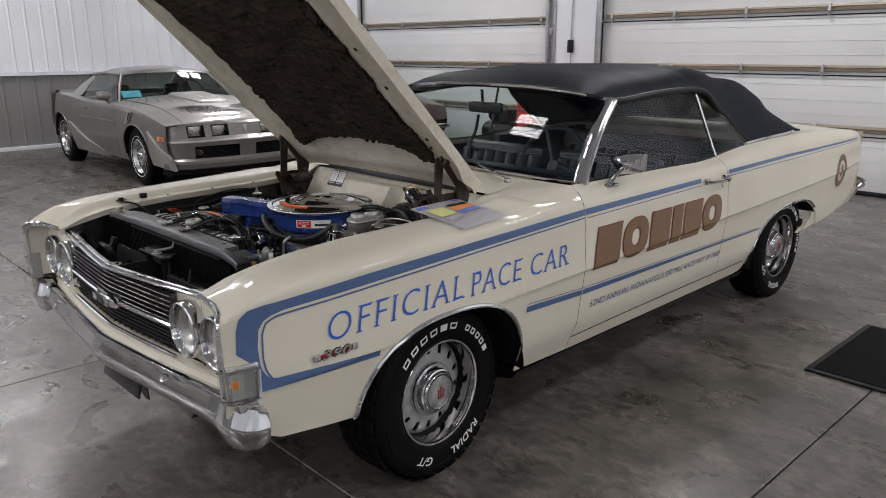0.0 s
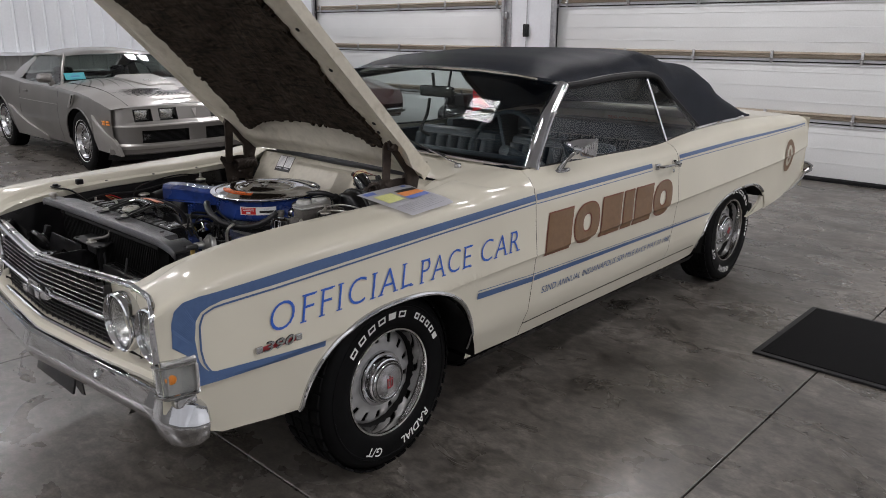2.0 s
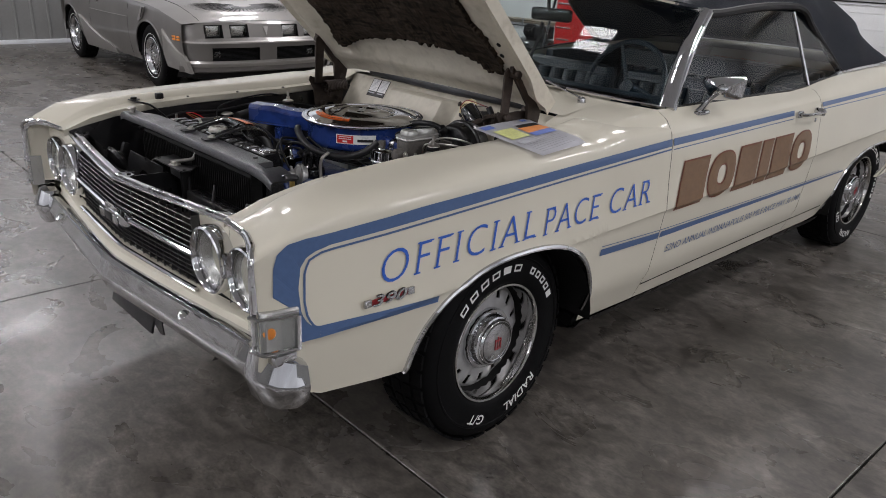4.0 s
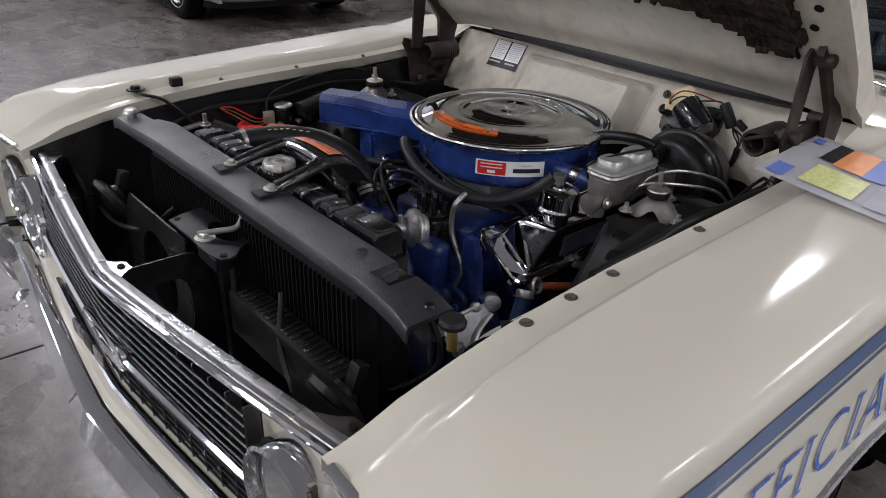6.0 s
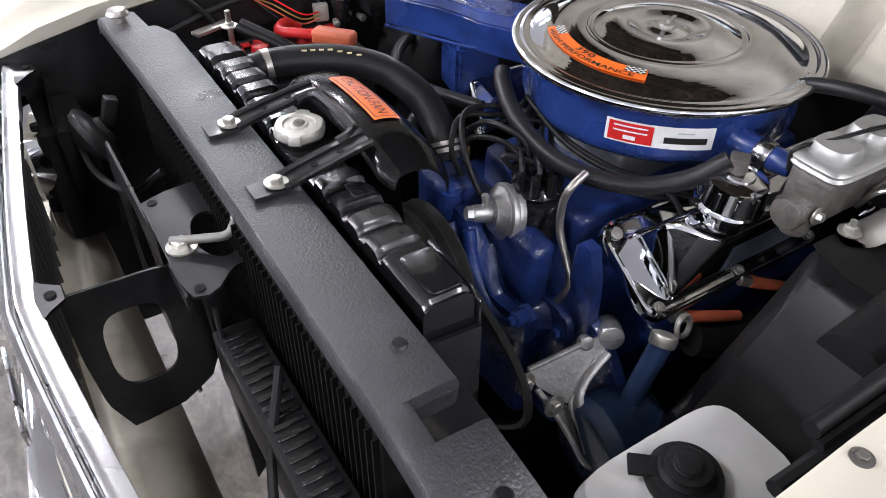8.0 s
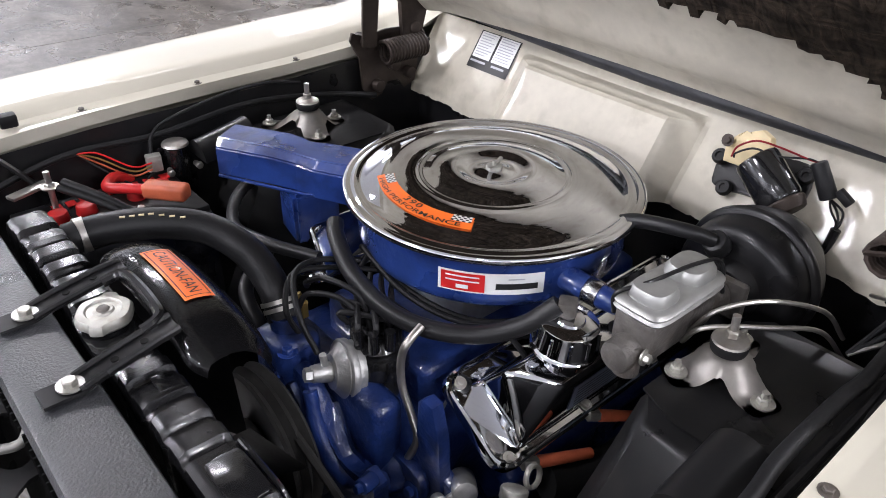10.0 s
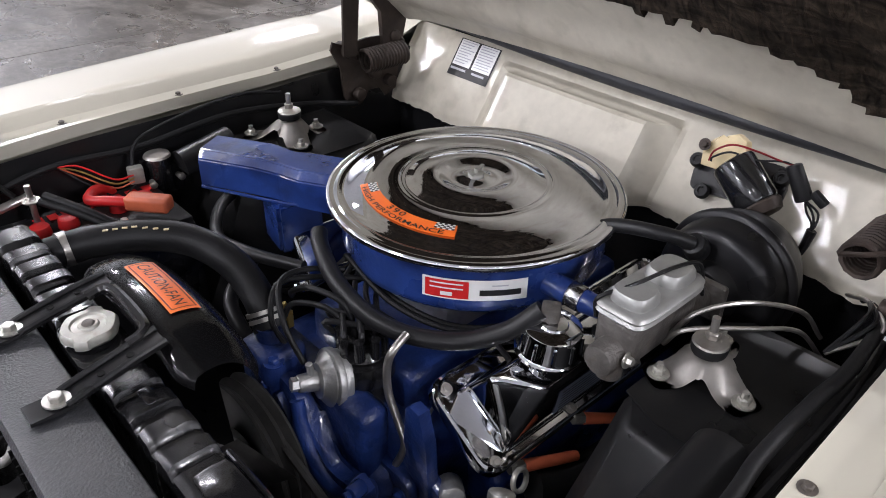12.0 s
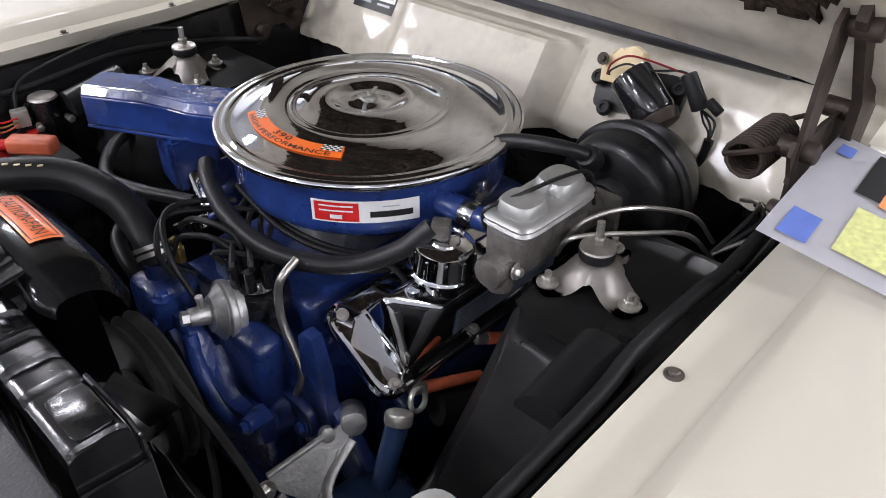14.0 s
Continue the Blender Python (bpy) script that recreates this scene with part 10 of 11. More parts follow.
for k in range(30):
    a = radians(-200 + k * 7.6)
    r0, r1 = 0.09, 0.30 + 0.22 * abs(math.cos(a)) + 0.05 * rng.random()
    pts = []
    for r, w in ((r0, 0.012), ((r0 + r1) / 2, 0.017), (r1, 0.002)):
        pts.append((r, w))
    L, R_ = [], []
    for r, w in pts:
        for side, acc in ((1, L), (-1, R_)):
            x = -0.40 - 0.62 * r * math.sin(a) * -1 * 1.0 - side * w * math.cos(a) * 0.6
            y = r * math.cos(a) * 1.15 + side * w * math.sin(a)
            acc.append(Vector((x, y, hood_z(x, y) + 0.004)))
    vs = [bm.verts.new(p) for p in L + R_[::-1]]
    bm.faces.new(vs)
part("hood_decal", bm, BLACK_SATIN, COUPE, "dark fan-shaped decal on the hood", smooth=False)
for s in (-1, 1):
    for k in range(5):
        bm = fresh()
        y0 = 0.26 + 0.07 * k
        rings = []
        for t in np.linspace(0, 1, 12):
            x = 0.70 - (1.0 - 0.13 * k) * t
            y = y0 + 0.10 * t * t + 0.05 * k * t
            w = 0.016 * (1 - t) ** 0.6 + 0.001
            rings.append([Vector((x, s * (y - w), hood_z(x, y) + 0.004)), Vector((x, s * (y + w), hood_z(x, y) + 0.004))])
        loft(bm, rings, closed=False)
        part("decal_feather", bm, SILVER_DARK, COUPE)
# shaker scoop
bm = fresh()
rings = []
for x, w, h in ((-0.22, 0.13, 0.0), (-0.20, 0.17, 0.012), (-0.05, 0.22, 0.026), (0.25, 0.24, 0.038), (0.50, 0.25, 0.050), (0.53, 0.245, 0.050), (0.54, 0.22, 0.01)):
    z = hood_z(x, 0)
    rings.append([(x, -w, z - 0.02), (x, -w, z + h * 0.6), (x, -w * 0.82, z + h * 0.95), (x, -w * 0.4, z + h), (x, 0, z + h * 0.96), (x, w * 0.4, z + h), (x, w * 0.82, z + h * 0.95), (x, w, z + h * 0.6), (x, w, z - 0.02)])
loft(bm, rings, False)
part("hood_scoop", bm, SILVER, COUPE, "raised silver hood scoop", angle=30)
bm = fresh()
for s in (-1, 1):
    box(bm, (-0.03, s * 0.10, hood_z(0, 0) + 0.034), (0.16, 0.012, 0.012), 0.004)
part("scoop_trim", bm, WHITE, COUPE)

# nose: a sloping fascia with lamp recesses and grille openings
NOSE_PLAN = [(0.0, 0.0), (0.10, 0.002), (0.196, 0.006), (0.395, 0.020), (0.470, 0.030), (0.602, 0.055), (0.655, 0.068), (0.74, 0.115), (0.80, 0.165), (0.845, 0.225), (0.868, 0.29)]
NOSE = [(-0.82, 0.768, 0), (-0.875, 0.758, 0), (-0.905, 0.733, 0), (-0.945, 0.604, 0), (-0.985, 0.575, 0), (-1.0, 0.562, 0), (-1.0, 0.548, 0), (-0.978, 0.505, 0), (-0.972, 0.375, 0), (-1.0, 0.352, 0), (-0.998, 0.335, 0), (-0.985, 0.315, 0), (-0.975, 0.268, 0), (-0.955, 0.255, 0)]


def nose_pt(i, y):
    x, z, _ = NOSE[i]
    a = abs(y)
    dx = float(np.interp(a, [p[0] for p in NOSE_PLAN], [p[1] for p in NOSE_PLAN]))
    k = float(np.interp(i, [0, 2, 5], [0.05, 0.8, 1.0]))
    if i == 0:
        z = hood_z(-0.82, y) - 0.0
    if i == 1:
        z = 0.758 - 0.02 * (a / 0.868) ** 3
    return Vector((x + dx * k + (0.02 if i == 0 else 0), y, z - (0.01 * (a / 0.86) ** 2 if 2 <= i < 6 else 0)))


ysn = sorted({s * a for s in (-1, 1) for a, _ in NOSE_PLAN} | {0.035, -0.035, 0.26, -0.26})
bm = fresh()
g = [[bm.verts.new(nose_pt(i, y)) for y in ysn] for i in range(len(NOSE))]
for i in range(len(NOSE) - 1):
    for j in range(len(ysn) - 1):
        a = abs((ysn[j] + ysn[j + 1]) / 2)
        if (i == 2 and (0.196 < a < 0.395 or 0.470 < a < 0.655)) or (i == 7 and 0.10 < a < 0.602):
            continue
        bm.faces.new((g[i][j], g[i][j + 1], g[i + 1][j + 1], g[i + 1][j]))
bmesh.ops.remove_doubles(bm, verts=bm.verts[:], dist=0.0001)
FASCIA = part("nose_fascia", bm, SILVER_DARK, COUPE, "charcoal silver nose with lamp recesses", angle=30)
# lighter silver stands in for the highlight along the nose crease
bm = fresh()
loft(bm, [[nose_pt(i, y) + Vector((-0.004, 0, 0.002)) for y in ysn] for i in (4, 5, 6)], closed=False)
part("nose_lip", bm, SILVER, FASCIA, "lip across the nose, its highlight put into a lighter silver")
bm = fresh()
loft(bm, [[nose_pt(i, y) + Vector((-0.004, 0, 0)) for y in ysn] for i in (8, 9, 10, 11)], closed=False)
part("bumper_strip", bm, SILVER, FASCIA)
for s in (-1, 1):
    for y0, y1 in ((0.196, 0.395), (0.470, 0.655)):
        bm = fresh()
        q = [nose_pt(2, s * y0), nose_pt(2, s * y1), nose_pt(3, s * y1), nose_pt(3, s * y0)]
        back = [p + Vector((0.05 if k < 2 else 0.09, 0, 0)) for k, p in enumerate(q)]
        loft(bm, [q, back], True, False, True)
        part("lamp_recess", bm, BLACK_MATT, FASCIA)
        bm = fresh()
        yc, w = s * (y0 + y1) / 2, (y1 - y0) - 0.030
        xm = (q[0].x + q[1].x) / 2 + 0.012
        box(bm, (xm + 0.022, yc, 0.668), (0.03, w, 0.100), 0.008)
        HL = part("headlamp", bm, CLEAR_GREY, COUPE, "rectangular sealed-beam headlamp")
        bm = fresh()
        box(bm, (xm + 0.003, yc, 0.668), (0.010, w, 0.100), 0.004)
        part("lens", bm, LENS, HL)
        bm = fresh()
        for z in (-0.056, 0.056):
            box(bm, (xm, yc, 0.668 + z), (0.03, w + 0.012, 0.010), 0.003)
        for y in (-w / 2 - 0.003, w / 2 + 0.003):
            box(bm, (xm, yc + y, 0.668), (0.03, 0.009, 0.116), 0.003)
        part("bezel", bm, BLACK_SATIN, HL)
    bm = fresh()
    rect = [nose_pt(7, s * 0.10), nose_pt(7, s * 0.602), nose_pt(8, s * 0.602), nose_pt(8, s * 0.10)]
    loft(bm, [rect, [p + Vector((0.10, 0, 0)) for p in rect]], True, False, True)
    GR = part("grille_opening", bm, BLACK_MATT, FASCIA, "dark lower grille opening")
    for k in range(9):
        bm = fresh()
        z = 0.388 + 0.0125 * k
        tube(bm, [(-0.945 + float(np.interp(abs(y), [p[0] for p in NOSE_PLAN], [p[1] for p in NOSE_PLAN])), s * y, z) for y in np.linspace(0.11, 0.59, 5)], 0.0025, seg=4, per=1)
        part("slat", bm, RUBBER, GR)
    bm = fresh()
    box(bm, (-0.90, s * 0.545, 0.44), (0.02, 0.075, 0.06), 0.006)
    part("parking_lamp", bm, LENS, GR)
# air dam, centre badge
bm = fresh()
loft(bm, [[nose_pt(13, y) + Vector((0.01, 0, 0.0)) for y in ysn], [nose_pt(13, y) + Vector((0.05, 0, -0.06)) for y in ysn]], closed=False)
part("air_dam", bm, BLACK_MATT, COUPE)
bm = fresh()
prism(bm, [(-0.028, 0.045), (0.028, 0.045), (0.0, -0.05)], (-0.932, 0, 0.668), (0, -1, 0), (0.28, 0, 1), 0.006)
part("nose_badge", bm, SILVER, COUPE, "small plain nose badge")

# roof, glass, deck
def roof_ring(x, zc, w, ze):
    return [Vector((x, y * w, ze + (zc - ze) * (1 - abs(y) ** 2.6))) for y in np.linspace(-1, 1, 17)]


bm = fresh()
loft(bm, [roof_ring(*r) for r in ((1.12, 1.250, 0.555, 1.225), (1.16, 1.278, 0.575, 1.232), (1.35, 1.312, 0.60, 1.245), (1.60, 1.326, 0.61, 1.245), (1.85, 1.318, 0.61, 1.235), (2.05, 1.290, 0.60, 1.215), (2.18, 1.256, 0.585, 1.195))], closed=False)
part("roof", bm, SILVER_DARK, COUPE, "charcoal silver roof", angle=40)
bm = fresh()
sheet(bm, lambda u, v: Vector((0.66 + 0.15 * (2 * u - 1) ** 2 + (0.46 + 0.0 * (2 * u - 1) ** 2 - 0.11 * (2 * u - 1) ** 2) * v, (2 * u - 1) * (0.74 - 0.175 * v), 0.965 - 0.02 * (2 * u - 1) ** 2 + (0.285 - 0.0 * u) * v + 0.02 * math.sin(math.pi * v))), 14, 6)
part("windscreen", bm, GLASS_DARK, COUPE, "clear windscreen glass").visible_shadow = False
bm = fresh()
sheet(bm, lambda u, v: Vector((2.18 + 0.62 * (1 - v), (2 * u - 1) * (0.66 - 0.09 * v), 0.955 + 0.285 * v)), 6, 5)
part("rear_window", bm, GLASS_DARK, COUPE).visible_shadow = False
for s in (-1, 1):
    bm = fresh()
    tube(bm, [(0.79, s * 0.755, 0.90), (0.98, s * 0.665, 1.09), (1.14, s * 0.575, 1.228), (1.20, s * 0.588, 1.237)], 0.020, seg=8, flat=0.8)
    tube(bm, [(1.14, s * 0.590, 1.230), (1.5, s * 0.622, 1.240), (1.85, s * 0.622, 1.232), (2.0, s * 0.62, 1.21)], 0.014, seg=8)
    part("roof_pillar", bm, SILVER_DARK, COUPE)
    bm = fresh()
    loft(bm, [[(2.18, s * 0.585, 1.195), (2.50, s * 0.64, 1.08), (2.80, s * 0.68, 0.955), (3.0, s * 0.70, 0.945)], [(2.02, s * 0.612, 1.215), (2.26, s * 0.70, 1.06), (2.42, s * 0.78, 0.955), (2.7, s * 0.83, 0.950)], [(1.93, s * 0.625, 1.19), (2.05, s * 0.69, 1.08), (2.13, s * 0.77, 0.95), (2.15, s * 0.86, 0.90)]], closed=False)
    part("sail_panel", bm, SILVER_DARK, COUPE, "charcoal sail panel", angle=60)
    bm = fresh()

    def cg(u, v):
        x0, x1 = 0.82 + 0.34 * v, 2.13 - 0.20 * v
        x = x0 + (x1 - x0) * u
        return Vector((x, s * (0.775 - 0.155 * v), 0.905 + 0.325 * v - 0.02 * v * abs(2 * u - 1) ** 4))

    sheet(bm, cg, 8, 5)
    part("side_window", bm, GLASS_DARK, COUPE).visible_shadow = False
    rows = [[Vector((x, s * (coupe_y(x, float(np.interp(x, CSX, CSZ)))), float(np.interp(x, CSX, CSZ)))), Vector((x, s * (0.83 if x < 2.2 else coupe_y(x, 0.9) - 0.06), float(np.interp(x, CSX, CSZ)) + 0.012)), Vector((x, s * 0.77, float(np.interp(x, CSX, CSZ)) + 0.016))] for x in np.linspace(0.74, 3.45, 24)]
    coupe_panel("belt_panel", rows, SILVER_DARK)
coupe_panel("deck_lid", [[Vector((x, y, z + 0.02 * (1 - (y / 0.8) ** 2))) for y in np.linspace(-0.80, 0.80, 11) * (1 if x < 3.3 else 0.9)] for x, z in ((2.74, 0.955), (2.95, 0.96), (3.2, 0.955), (3.45, 0.91))], SILVER_DARK, "charcoal rear deck")
bm = fresh()
loft(bm, [[(x, y, z) for y in np.linspace(-0.74, 0.74, 13)] for x, z in ((3.10, 0.950), (3.28, 0.962), (3.42, 0.968), (3.455, 0.955), (3.44, 0.90))], closed=False)
part("rear_spoiler", bm, SILVER_DARK, COUPE, "charcoal rear spoiler")
bm = fresh()
loft(bm, [[(x, y, z) for y in np.linspace(-0.80, 0.80, 9)] for x, z in ((3.45, 0.92), (3.52, 0.72), (3.56, 0.60), (3.54, 0.45), (3.46, 0.38))], closed=False)
part("rear_fascia", bm, SILVER_DARK, COUPE)
bm = fresh()
box(bm, (1.35, 0, 0.26), (4.0, 1.2, 0.14), 0.03)
part("floor_pan", bm, BLACK_MATT, COUPE)
bm = fresh()
box(bm, (1.75, 0, 0.55), (1.9, 1.5, 0.3), 0.05)
box(bm, (0.98, 0, 0.86), (0.34, 1.42, 0.14), 0.05, seg=3)
part("cabin_trim", bm, BLACK_SATIN, COUPE)
for y in (-0.37, 0.37):
    bm = fresh()
    loft(bm, [[(1.72 + 0.12 * t + 0.06 * math.cos(a), y + w * math.sin(a), 0.60 + 0.46 * t) for a in np.linspace(0, 2 * math.pi, 14, endpoint=False)] for t, w in ((0, 0.25), (0.4, 0.25), (0.72, 0.22), (0.78, 0.13), (1.0, 0.12), (1.03, 0.08))], True, False, True)
    part("front_seat", bm, BLACK_SATIN, COUPE)
bm = fresh()
box(bm, (2.42, 0, 0.78), (0.25, 1.2, 0.26), 0.06, seg=3)
part("rear_seat", bm, BLACK_SATIN, COUPE)
bm = fresh()
lathe(bm, [(0.18 + 0.012 * math.cos(a), 0.012 * math.sin(a)) for a in np.linspace(0, 2 * math.pi, 9)], 32, Matrix.Translation((1.24, -0.37, 0.97)) @ Euler((0, radians(-68), 0)).to_matrix().to_4x4())
part("steering_wheel", bm, BLACK_SATIN, COUPE)


def coupe_wheel():
    w = new("wheel")
    w.parent = COUPE
    m = Euler((radians(-90), 0, 0)).to_matrix().to_4x4()
    bm = fresh()
    lathe(bm, [(0.186, -0.18), (0.20, -0.205), (0.25, -0.213), (0.30, -0.205), (0.325, -0.185), (0.333, -0.15), (0.334, -0.05), (0.325, -0.012), (0.312, 0.0), (0.300, 0.007), (0.26, 0.008), (0.215, 0.0), (0.196, -0.01)], 56, m)
    part("tyre", bm, TYRE, w, "black tyre with a thin white line")
    bm = fresh()
    for k in range(48):
        for z in (-0.17, -0.125, -0.08, -0.035):
            box(bm, (0.333, z, 0), (0.008, 0.032, 0.028), 0.0, Euler((0, 2 * math.pi * k / 48, 0)).to_matrix().to_4x4())
    part("tread", bm, TYRE, w)
    bm = fresh()
    lathe(bm, [(0.230, 0.0045), (0.2315, 0.0070), (0.2335, 0.0075), (0.235, 0.0070)], 56, m)
    part("white_line", bm, TYRE_WHITE, w)
    bm = fresh()
    lathe(bm, [(0.190, -0.03), (0.198, -0.004), (0.199, 0.004), (0.192, 0.008), (0.186, 0.002), (0.180, -0.02), (0.166, -0.034), (0.150, -0.034)], 48, m)
    part("rim", bm, CHROME_DULL, w)
    bm = fresh()
    lathe(bm, [(0.152, -0.06), (0.0, -0.06)], 32, m)
    part("brake_shadow", bm, BLACK_MATT, w)
    n = 20
    bm = fresh()
    for k in range(n):
        mm = Euler((0, 2 * math.pi * k / n, 0)).to_matrix().to_4x4()
        prism(bm, [(0.085, -0.005), (0.158, -0.011), (0.158, 0.011), (0.085, 0.005)], mm @ Vector((0, -0.038, 0)), mm.to_3x3() @ Vector((1, 0, 0)), mm.to_3x3() @ Vector((0, 0, 1)), -0.014)
    part("spokes", bm, CHROME_DULL, w, "ring of fine turbine vanes")
    bm = fresh()
    lathe(bm, [(0.098, -0.04), (0.094, -0.022), (0.070, -0.014), (0.045, -0.012), (0.040, 0.0), (0.034, 0.008), (0, 0.010)], 36, m)
    part("hub_cap", bm, CHROME, w)
    return w


W0 = coupe_wheel()
W0.matrix_basis = pose(0, 0.872, 0.335)
for x, s in ((2.746, 1), (0, -1), (2.746, -1)):
    w = new("wheel")
    w.parent = COUPE
    w.matrix_basis = pose(x, s * 0.872, 0.335, 0, 0, 0 if s > 0 else 180)
    for c in W0.children:
        k = new(c.name.split(".")[0], c.data)
        k.parent = w

# cards behind the windscreen
card = thing("windscreen_card", "bright teal card standing behind the coupe's windscreen", "card", m=pose(2.60, 6.08, 0, 0, 0, 88.65))
bm = fresh()
box(bm, (0.90, 0.56, 0.997), (0.004, 0.255, 0.090), 0.0015, rot=(0, 30, 10))
part("card_sheet", bm, TEAL_CARD, card)
bm = fresh()
for k, (w, z) in enumerate(((0.07, 0.026), (0.11, 0.0), (0.07, -0.024))):
    box(bm, (0.894 + 0.577 * z, 0.56, 0.998 + z), (0.0015, w, 0.012 if k == 1 else 0.004), 0.0, rot=(0, 30, 10))
part("text_bar", bm, BLUE_INK, card)
note = thing("dashboard_paper", "white paper lying on the coupe's dashboard", "paper", m=pose(2.60, 6.08, 0, 0, 0, 88.65))
bm = fresh()
box(bm, (0.90, -0.30, 0.945), (0.22, 0.34, 0.004), 0.001, rot=(0, -14, 5))
part("paper_sheet", bm, PAPER, note)

# ---------- the dark maroon car beyond ----------
SEDAN = thing("maroon_car", "dark maroon car parked beyond the coupe, mostly hidden", "car", m=pose(5.25, 6.3, 0, 0, 0, 90))
bm = fresh()
SEC = [(-0.95, 0.55, 0.70, 0.40), (-0.85, 0.74, 0.80, 0.36), (-0.3, 0.86, 0.86, 0.30), (0.6, 0.93, 0.90, 0.26), (1.5, 0.93, 0.90, 0.26), (2.6, 0.94, 0.90, 0.26), (3.5, 0.90, 0.86, 0.32), (3.9, 0.86, 0.78, 0.42)]
loft(bm, [[(x, -w * 0.94, z0), (x, -w, 0.55), (x, -w, z1 - 0.12), (x, -w * 0.94, z1 - 0.02), (x, -w * 0.6, z1 + 0.02), (x, 0, z1 + 0.04), (x, w * 0.6, z1 + 0.02), (x, w * 0.94, z1 - 0.02), (x, w, z1 - 0.12), (x, w, 0.55), (x, w * 0.94, z0)] for x, z1, w, z0 in SEC], True, True, True)
part("body", bm, MAROON, SEDAN, "dark maroon body", angle=35)
bm = fresh()
loft(bm, [[(x, -w, z - 0.05), (x, -w * 0.9, z - 0.01), (x, -w * 0.5, z), (x, 0, z + 0.008), (x, w * 0.5, z), (x, w * 0.9, z - 0.01), (x, w, z - 0.05)] for x, w, z in ((1.30, 0.60, 1.40), (1.5, 0.66, 1.44), (2.0, 0.68, 1.45), (2.5, 0.66, 1.43), (2.75, 0.60, 1.38))], False)
bmesh.ops.solidify(bm, geom=bm.faces[:], thickness=0.03)
part("roof", bm, MAROON, SEDAN, "dark maroon roof")
for s in (-1, 1):
    bm = fresh()
    tube(bm, [(0.62, s * 0.76, 0.92), (1.30, s * 0.60, 1.38)], 0.022, seg=8, per=1)
    tube(bm, [(2.75, s * 0.60, 1.36), (3.2, s * 0.74, 0.94)], 0.05, seg=8, per=1)
    tube(bm, [(1.95, s * 0.67, 1.40), (1.95, s * 0.82, 0.90)], 0.022, seg=8, per=1)
    part("pillar", bm, MAROON, SEDAN)
    bm = fresh()
    sheet(bm, lambda u, v: Vector((0.70 + 0.62 * v + (2.42 - 1.1 * v) * u, s * (0.80 - 0.13 * v), 0.90 + 0.48 * v)), 4, 3)
    part("side_window", bm, GLASS_DARK, SEDAN).visible_shadow = False
    bm = fresh()
    box(bm, (0.80, s * 0.95, 0.99), (0.10, 0.16, 0.10), 0.03, seg=3)
    part("door_mirror", bm, CHROME, SEDAN, "chrome door mirror")
    for x in (0.0, 2.8):
        bm = fresh()
        cyl(bm, (x, s * 0.66, 0.33), (x, s * 0.865, 0.33), 0.33, seg=36, bevel=0.03)
        WH = part("wheel", bm, TYRE, SEDAN, "black tyre")
        bm = fresh()
        lathe(bm, [(0.20, 0), (0.19, 0.012), (0.15, 0.0), (0.07, 0.006), (0.04, 0.02), (0, 0.022)], 28, frame_to((x, s * 0.862, 0.33), (x, s * 0.9, 0.33))[0])
        part("hub_cap", bm, CHROME, WH, "bright hub cap")
        bm = fresh()
        ring = [(x + 0.385 * math.cos(math.pi * k / 20), 0.33 + 0.36 * math.sin(math.pi * k / 20)) for k in range(21)]
        prism(bm, [(x - 0.385, 0.24), (x + 0.385, 0.24)] + ring[0:], (0, s * 0.872, 0), (1, 0, 0), (0, 0, 1), 0.035 * -s)
        part("arch_shadow", bm, BLACK_MATT, SEDAN)
bm = fresh()
sheet(bm, lambda u, v: Vector((0.58 + 0.72 * v, (2 * u - 1) * (0.72 - 0.14 * v), 0.94 + 0.45 * v)), 4, 3)
part("windscreen", bm, GLASS_DARK, SEDAN).visible_shadow = False
bm = fresh()
box(bm, (1.9, 0, 0.88), (1.9, 1.3, 0.10), 0.04)
for y in (-0.35, 0.35):
    box(bm, (1.85, y, 1.0), (0.14, 0.5, 0.5), 0.05, seg=3)
part("cabin_trim", bm, BLACK_SATIN, SEDAN)
bm = fresh()
tube(bm, [(-0.86, -0.80, 0.45), (-0.98, -0.60, 0.46), (-1.02, 0, 0.46), (-0.98, 0.60, 0.46), (-0.86, 0.80, 0.45)], 0.06, seg=10, flat=0.6)
part("front_bumper", bm, CHROME, SEDAN, "chrome front bumper")

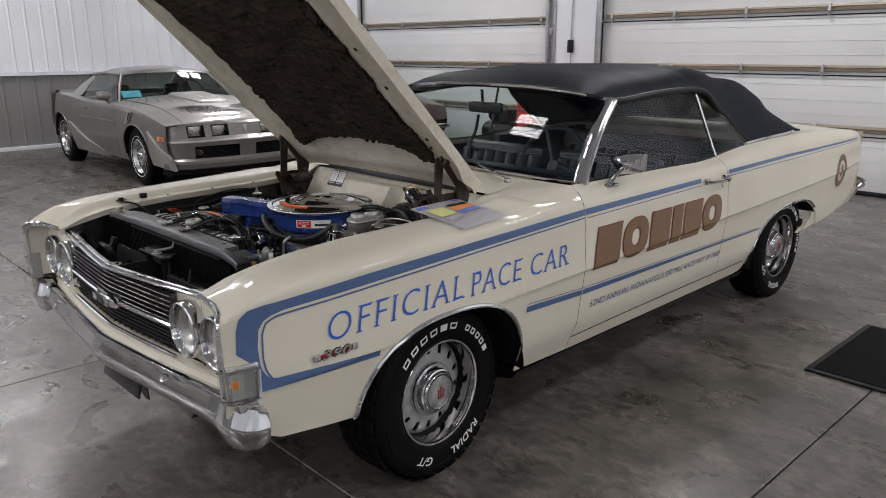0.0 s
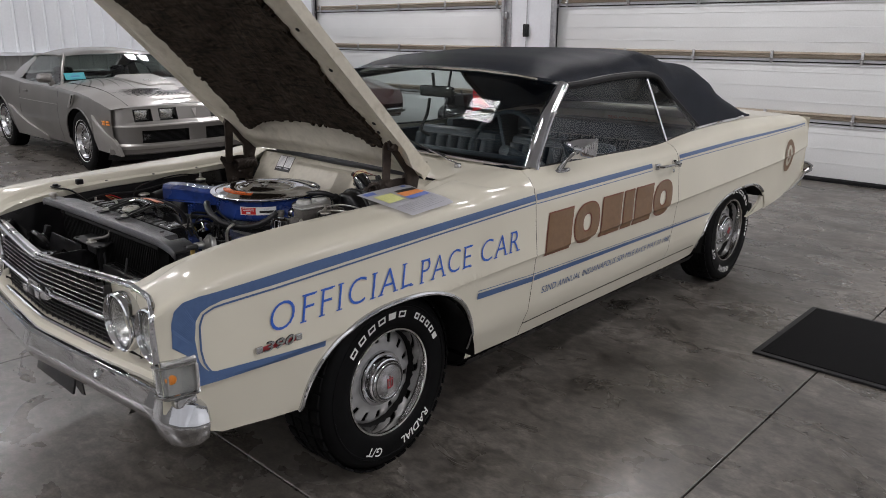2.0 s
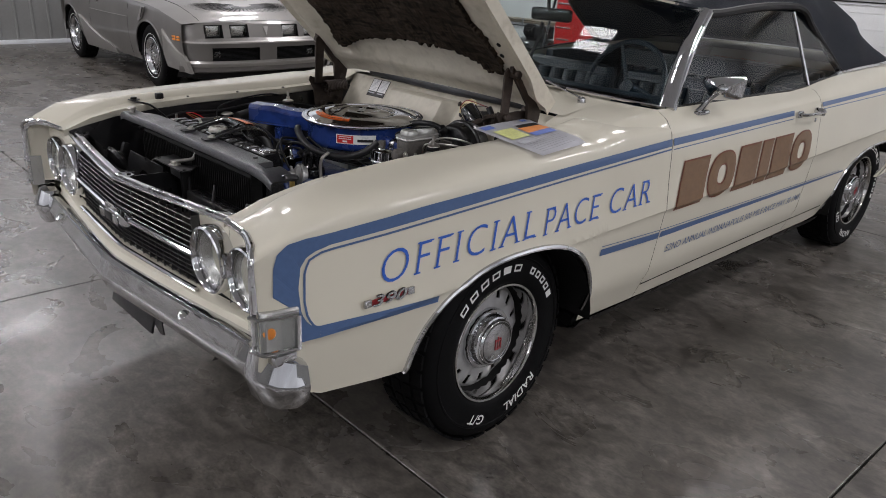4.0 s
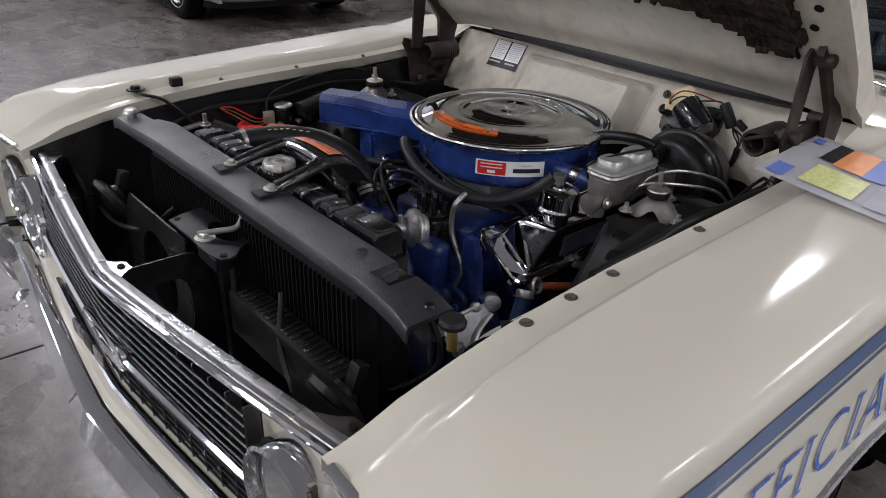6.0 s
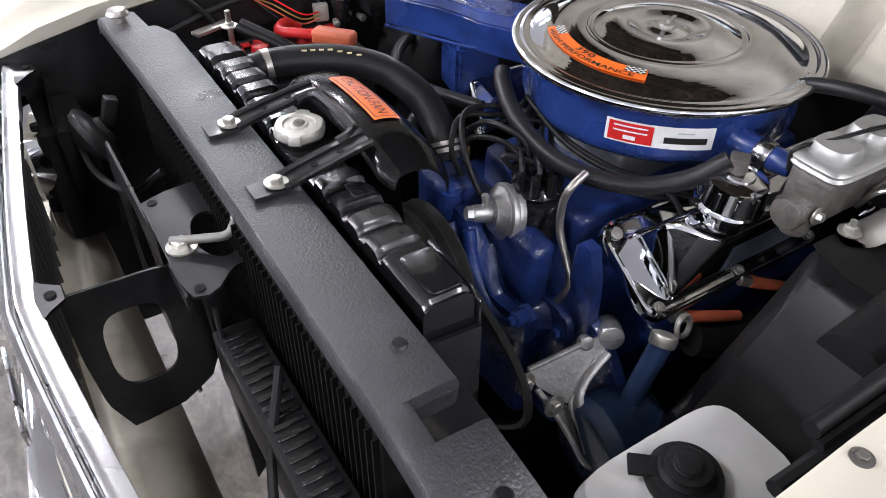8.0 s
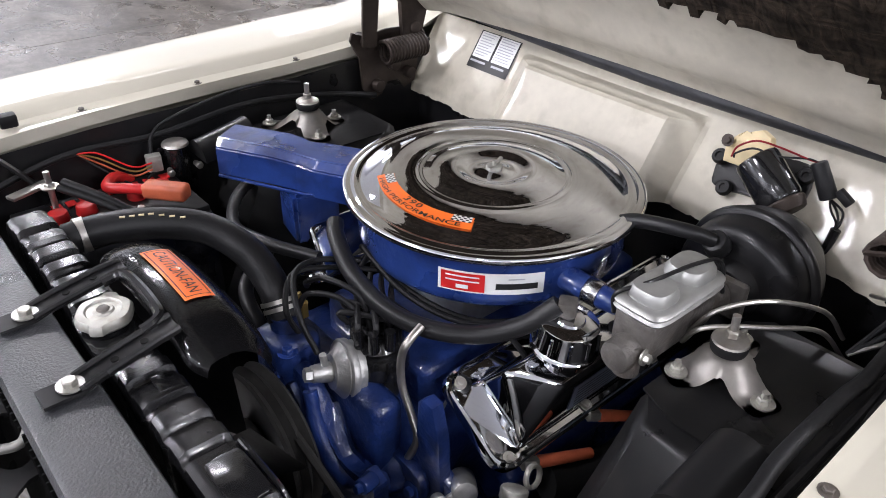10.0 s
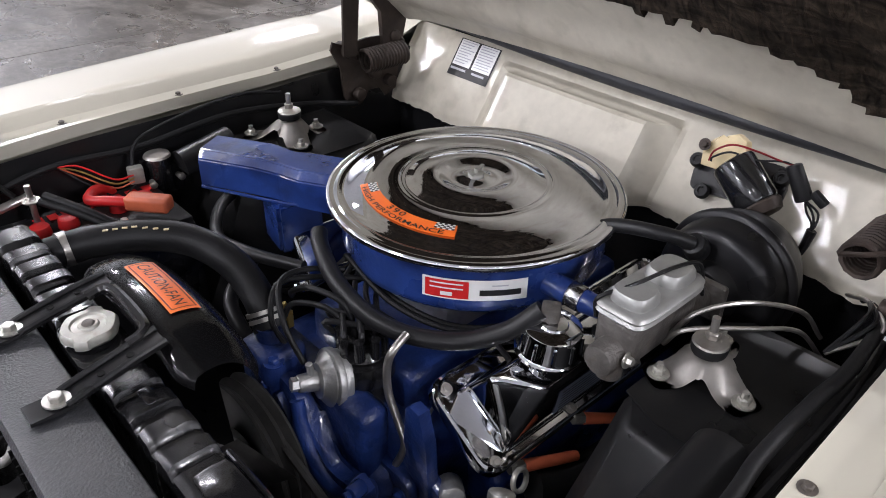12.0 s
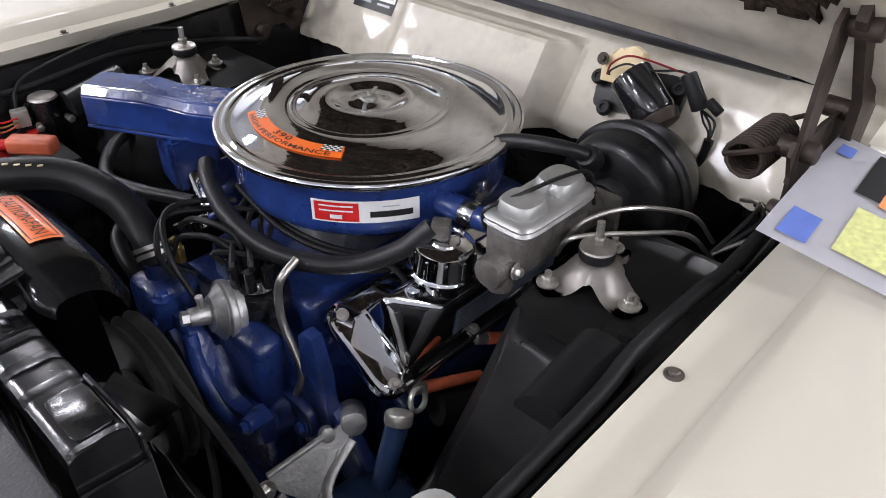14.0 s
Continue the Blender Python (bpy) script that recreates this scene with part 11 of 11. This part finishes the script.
# ---------- red tool cabinet by the garage door ----------
CAB = thing("tool_cabinet", "narrow red steel tool cabinet on castors by the garage wall", "tool cabinet", m=pose(6.45, 4.10, 0.0))
bm = fresh()
box(bm, (0, 0, 0.60), (0.46, 0.30, 0.96), 0.015)
part("cabinet_body", bm, RED, CAB)
for k in range(6):
    bm = fresh()
    box(bm, (-0.236, 0, 0.24 + 0.145 * k), (0.012, 0.27, 0.13), 0.004)
    D = part("drawer", bm, RED, CAB, "red drawer front")
    bm = fresh()
    box(bm, (-0.246, 0, 0.285 + 0.145 * k), (0.012, 0.22, 0.018), 0.004)
    part("handle", bm, CHROME_DULL, D)
for x in (-0.18, 0.18):
    for y in (-0.11, 0.11):
        bm = fresh()
        cyl(bm, (x, y - 0.02, 0.06), (x, y + 0.02, 0.06), 0.06, seg=16, bevel=0.006)
        box(bm, (x, y, 0.11), (0.06, 0.06, 0.05), 0.006)
        part("castor", bm, RUBBER, CAB)
# dark machine on a low cart beside it
MACH = thing("shop_machine", "black workshop machine on a wheeled cart", "machine", m=pose(6.44, 4.72, 0.0) @ Matrix.Scale(0.78, 4))
bm = fresh()
box(bm, (0, 0, 0.26), (0.48, 0.86, 0.05), 0.01)
part("cart_deck", bm, BLACK_SATIN, MACH)
for x in (-0.19, 0.19):
    for y in (-0.36, 0.36):
        bm = fresh()
        cyl(bm, (x, y - 0.02, 0.115), (x, y + 0.02, 0.115), 0.115, seg=20, bevel=0.012)
        part("cart_wheel", bm, RUBBER, MACH)
bm = fresh()
cyl(bm, (0, -0.36, 0.48), (0, 0.36, 0.48), 0.19, seg=28, bevel=0.04)
part("tank", bm, BLACK_GLOSS, MACH, "black cylindrical tank")
bm = fresh()
box(bm, (0, -0.14, 0.78), (0.26, 0.24, 0.22), 0.03, seg=3)
cyl(bm, (0, 0.05, 0.78), (0, 0.26, 0.78), 0.10, seg=24, bevel=0.015)
for k in range(5):
    cyl(bm, (0, 0.08 + 0.035 * k, 0.78), (0, 0.085 + 0.035 * k, 0.78), 0.115, seg=24)
part("motor", bm, BLACK_SATIN, MACH, "finned black motor")
bm = fresh()
tube(bm, [(-0.12, -0.30, 0.62), (-0.2, -0.32, 0.8), (-0.15, -0.2, 0.96), (0.0, -0.1, 0.90)], 0.014, seg=8)
part("hose", bm, HOSE, MACH)
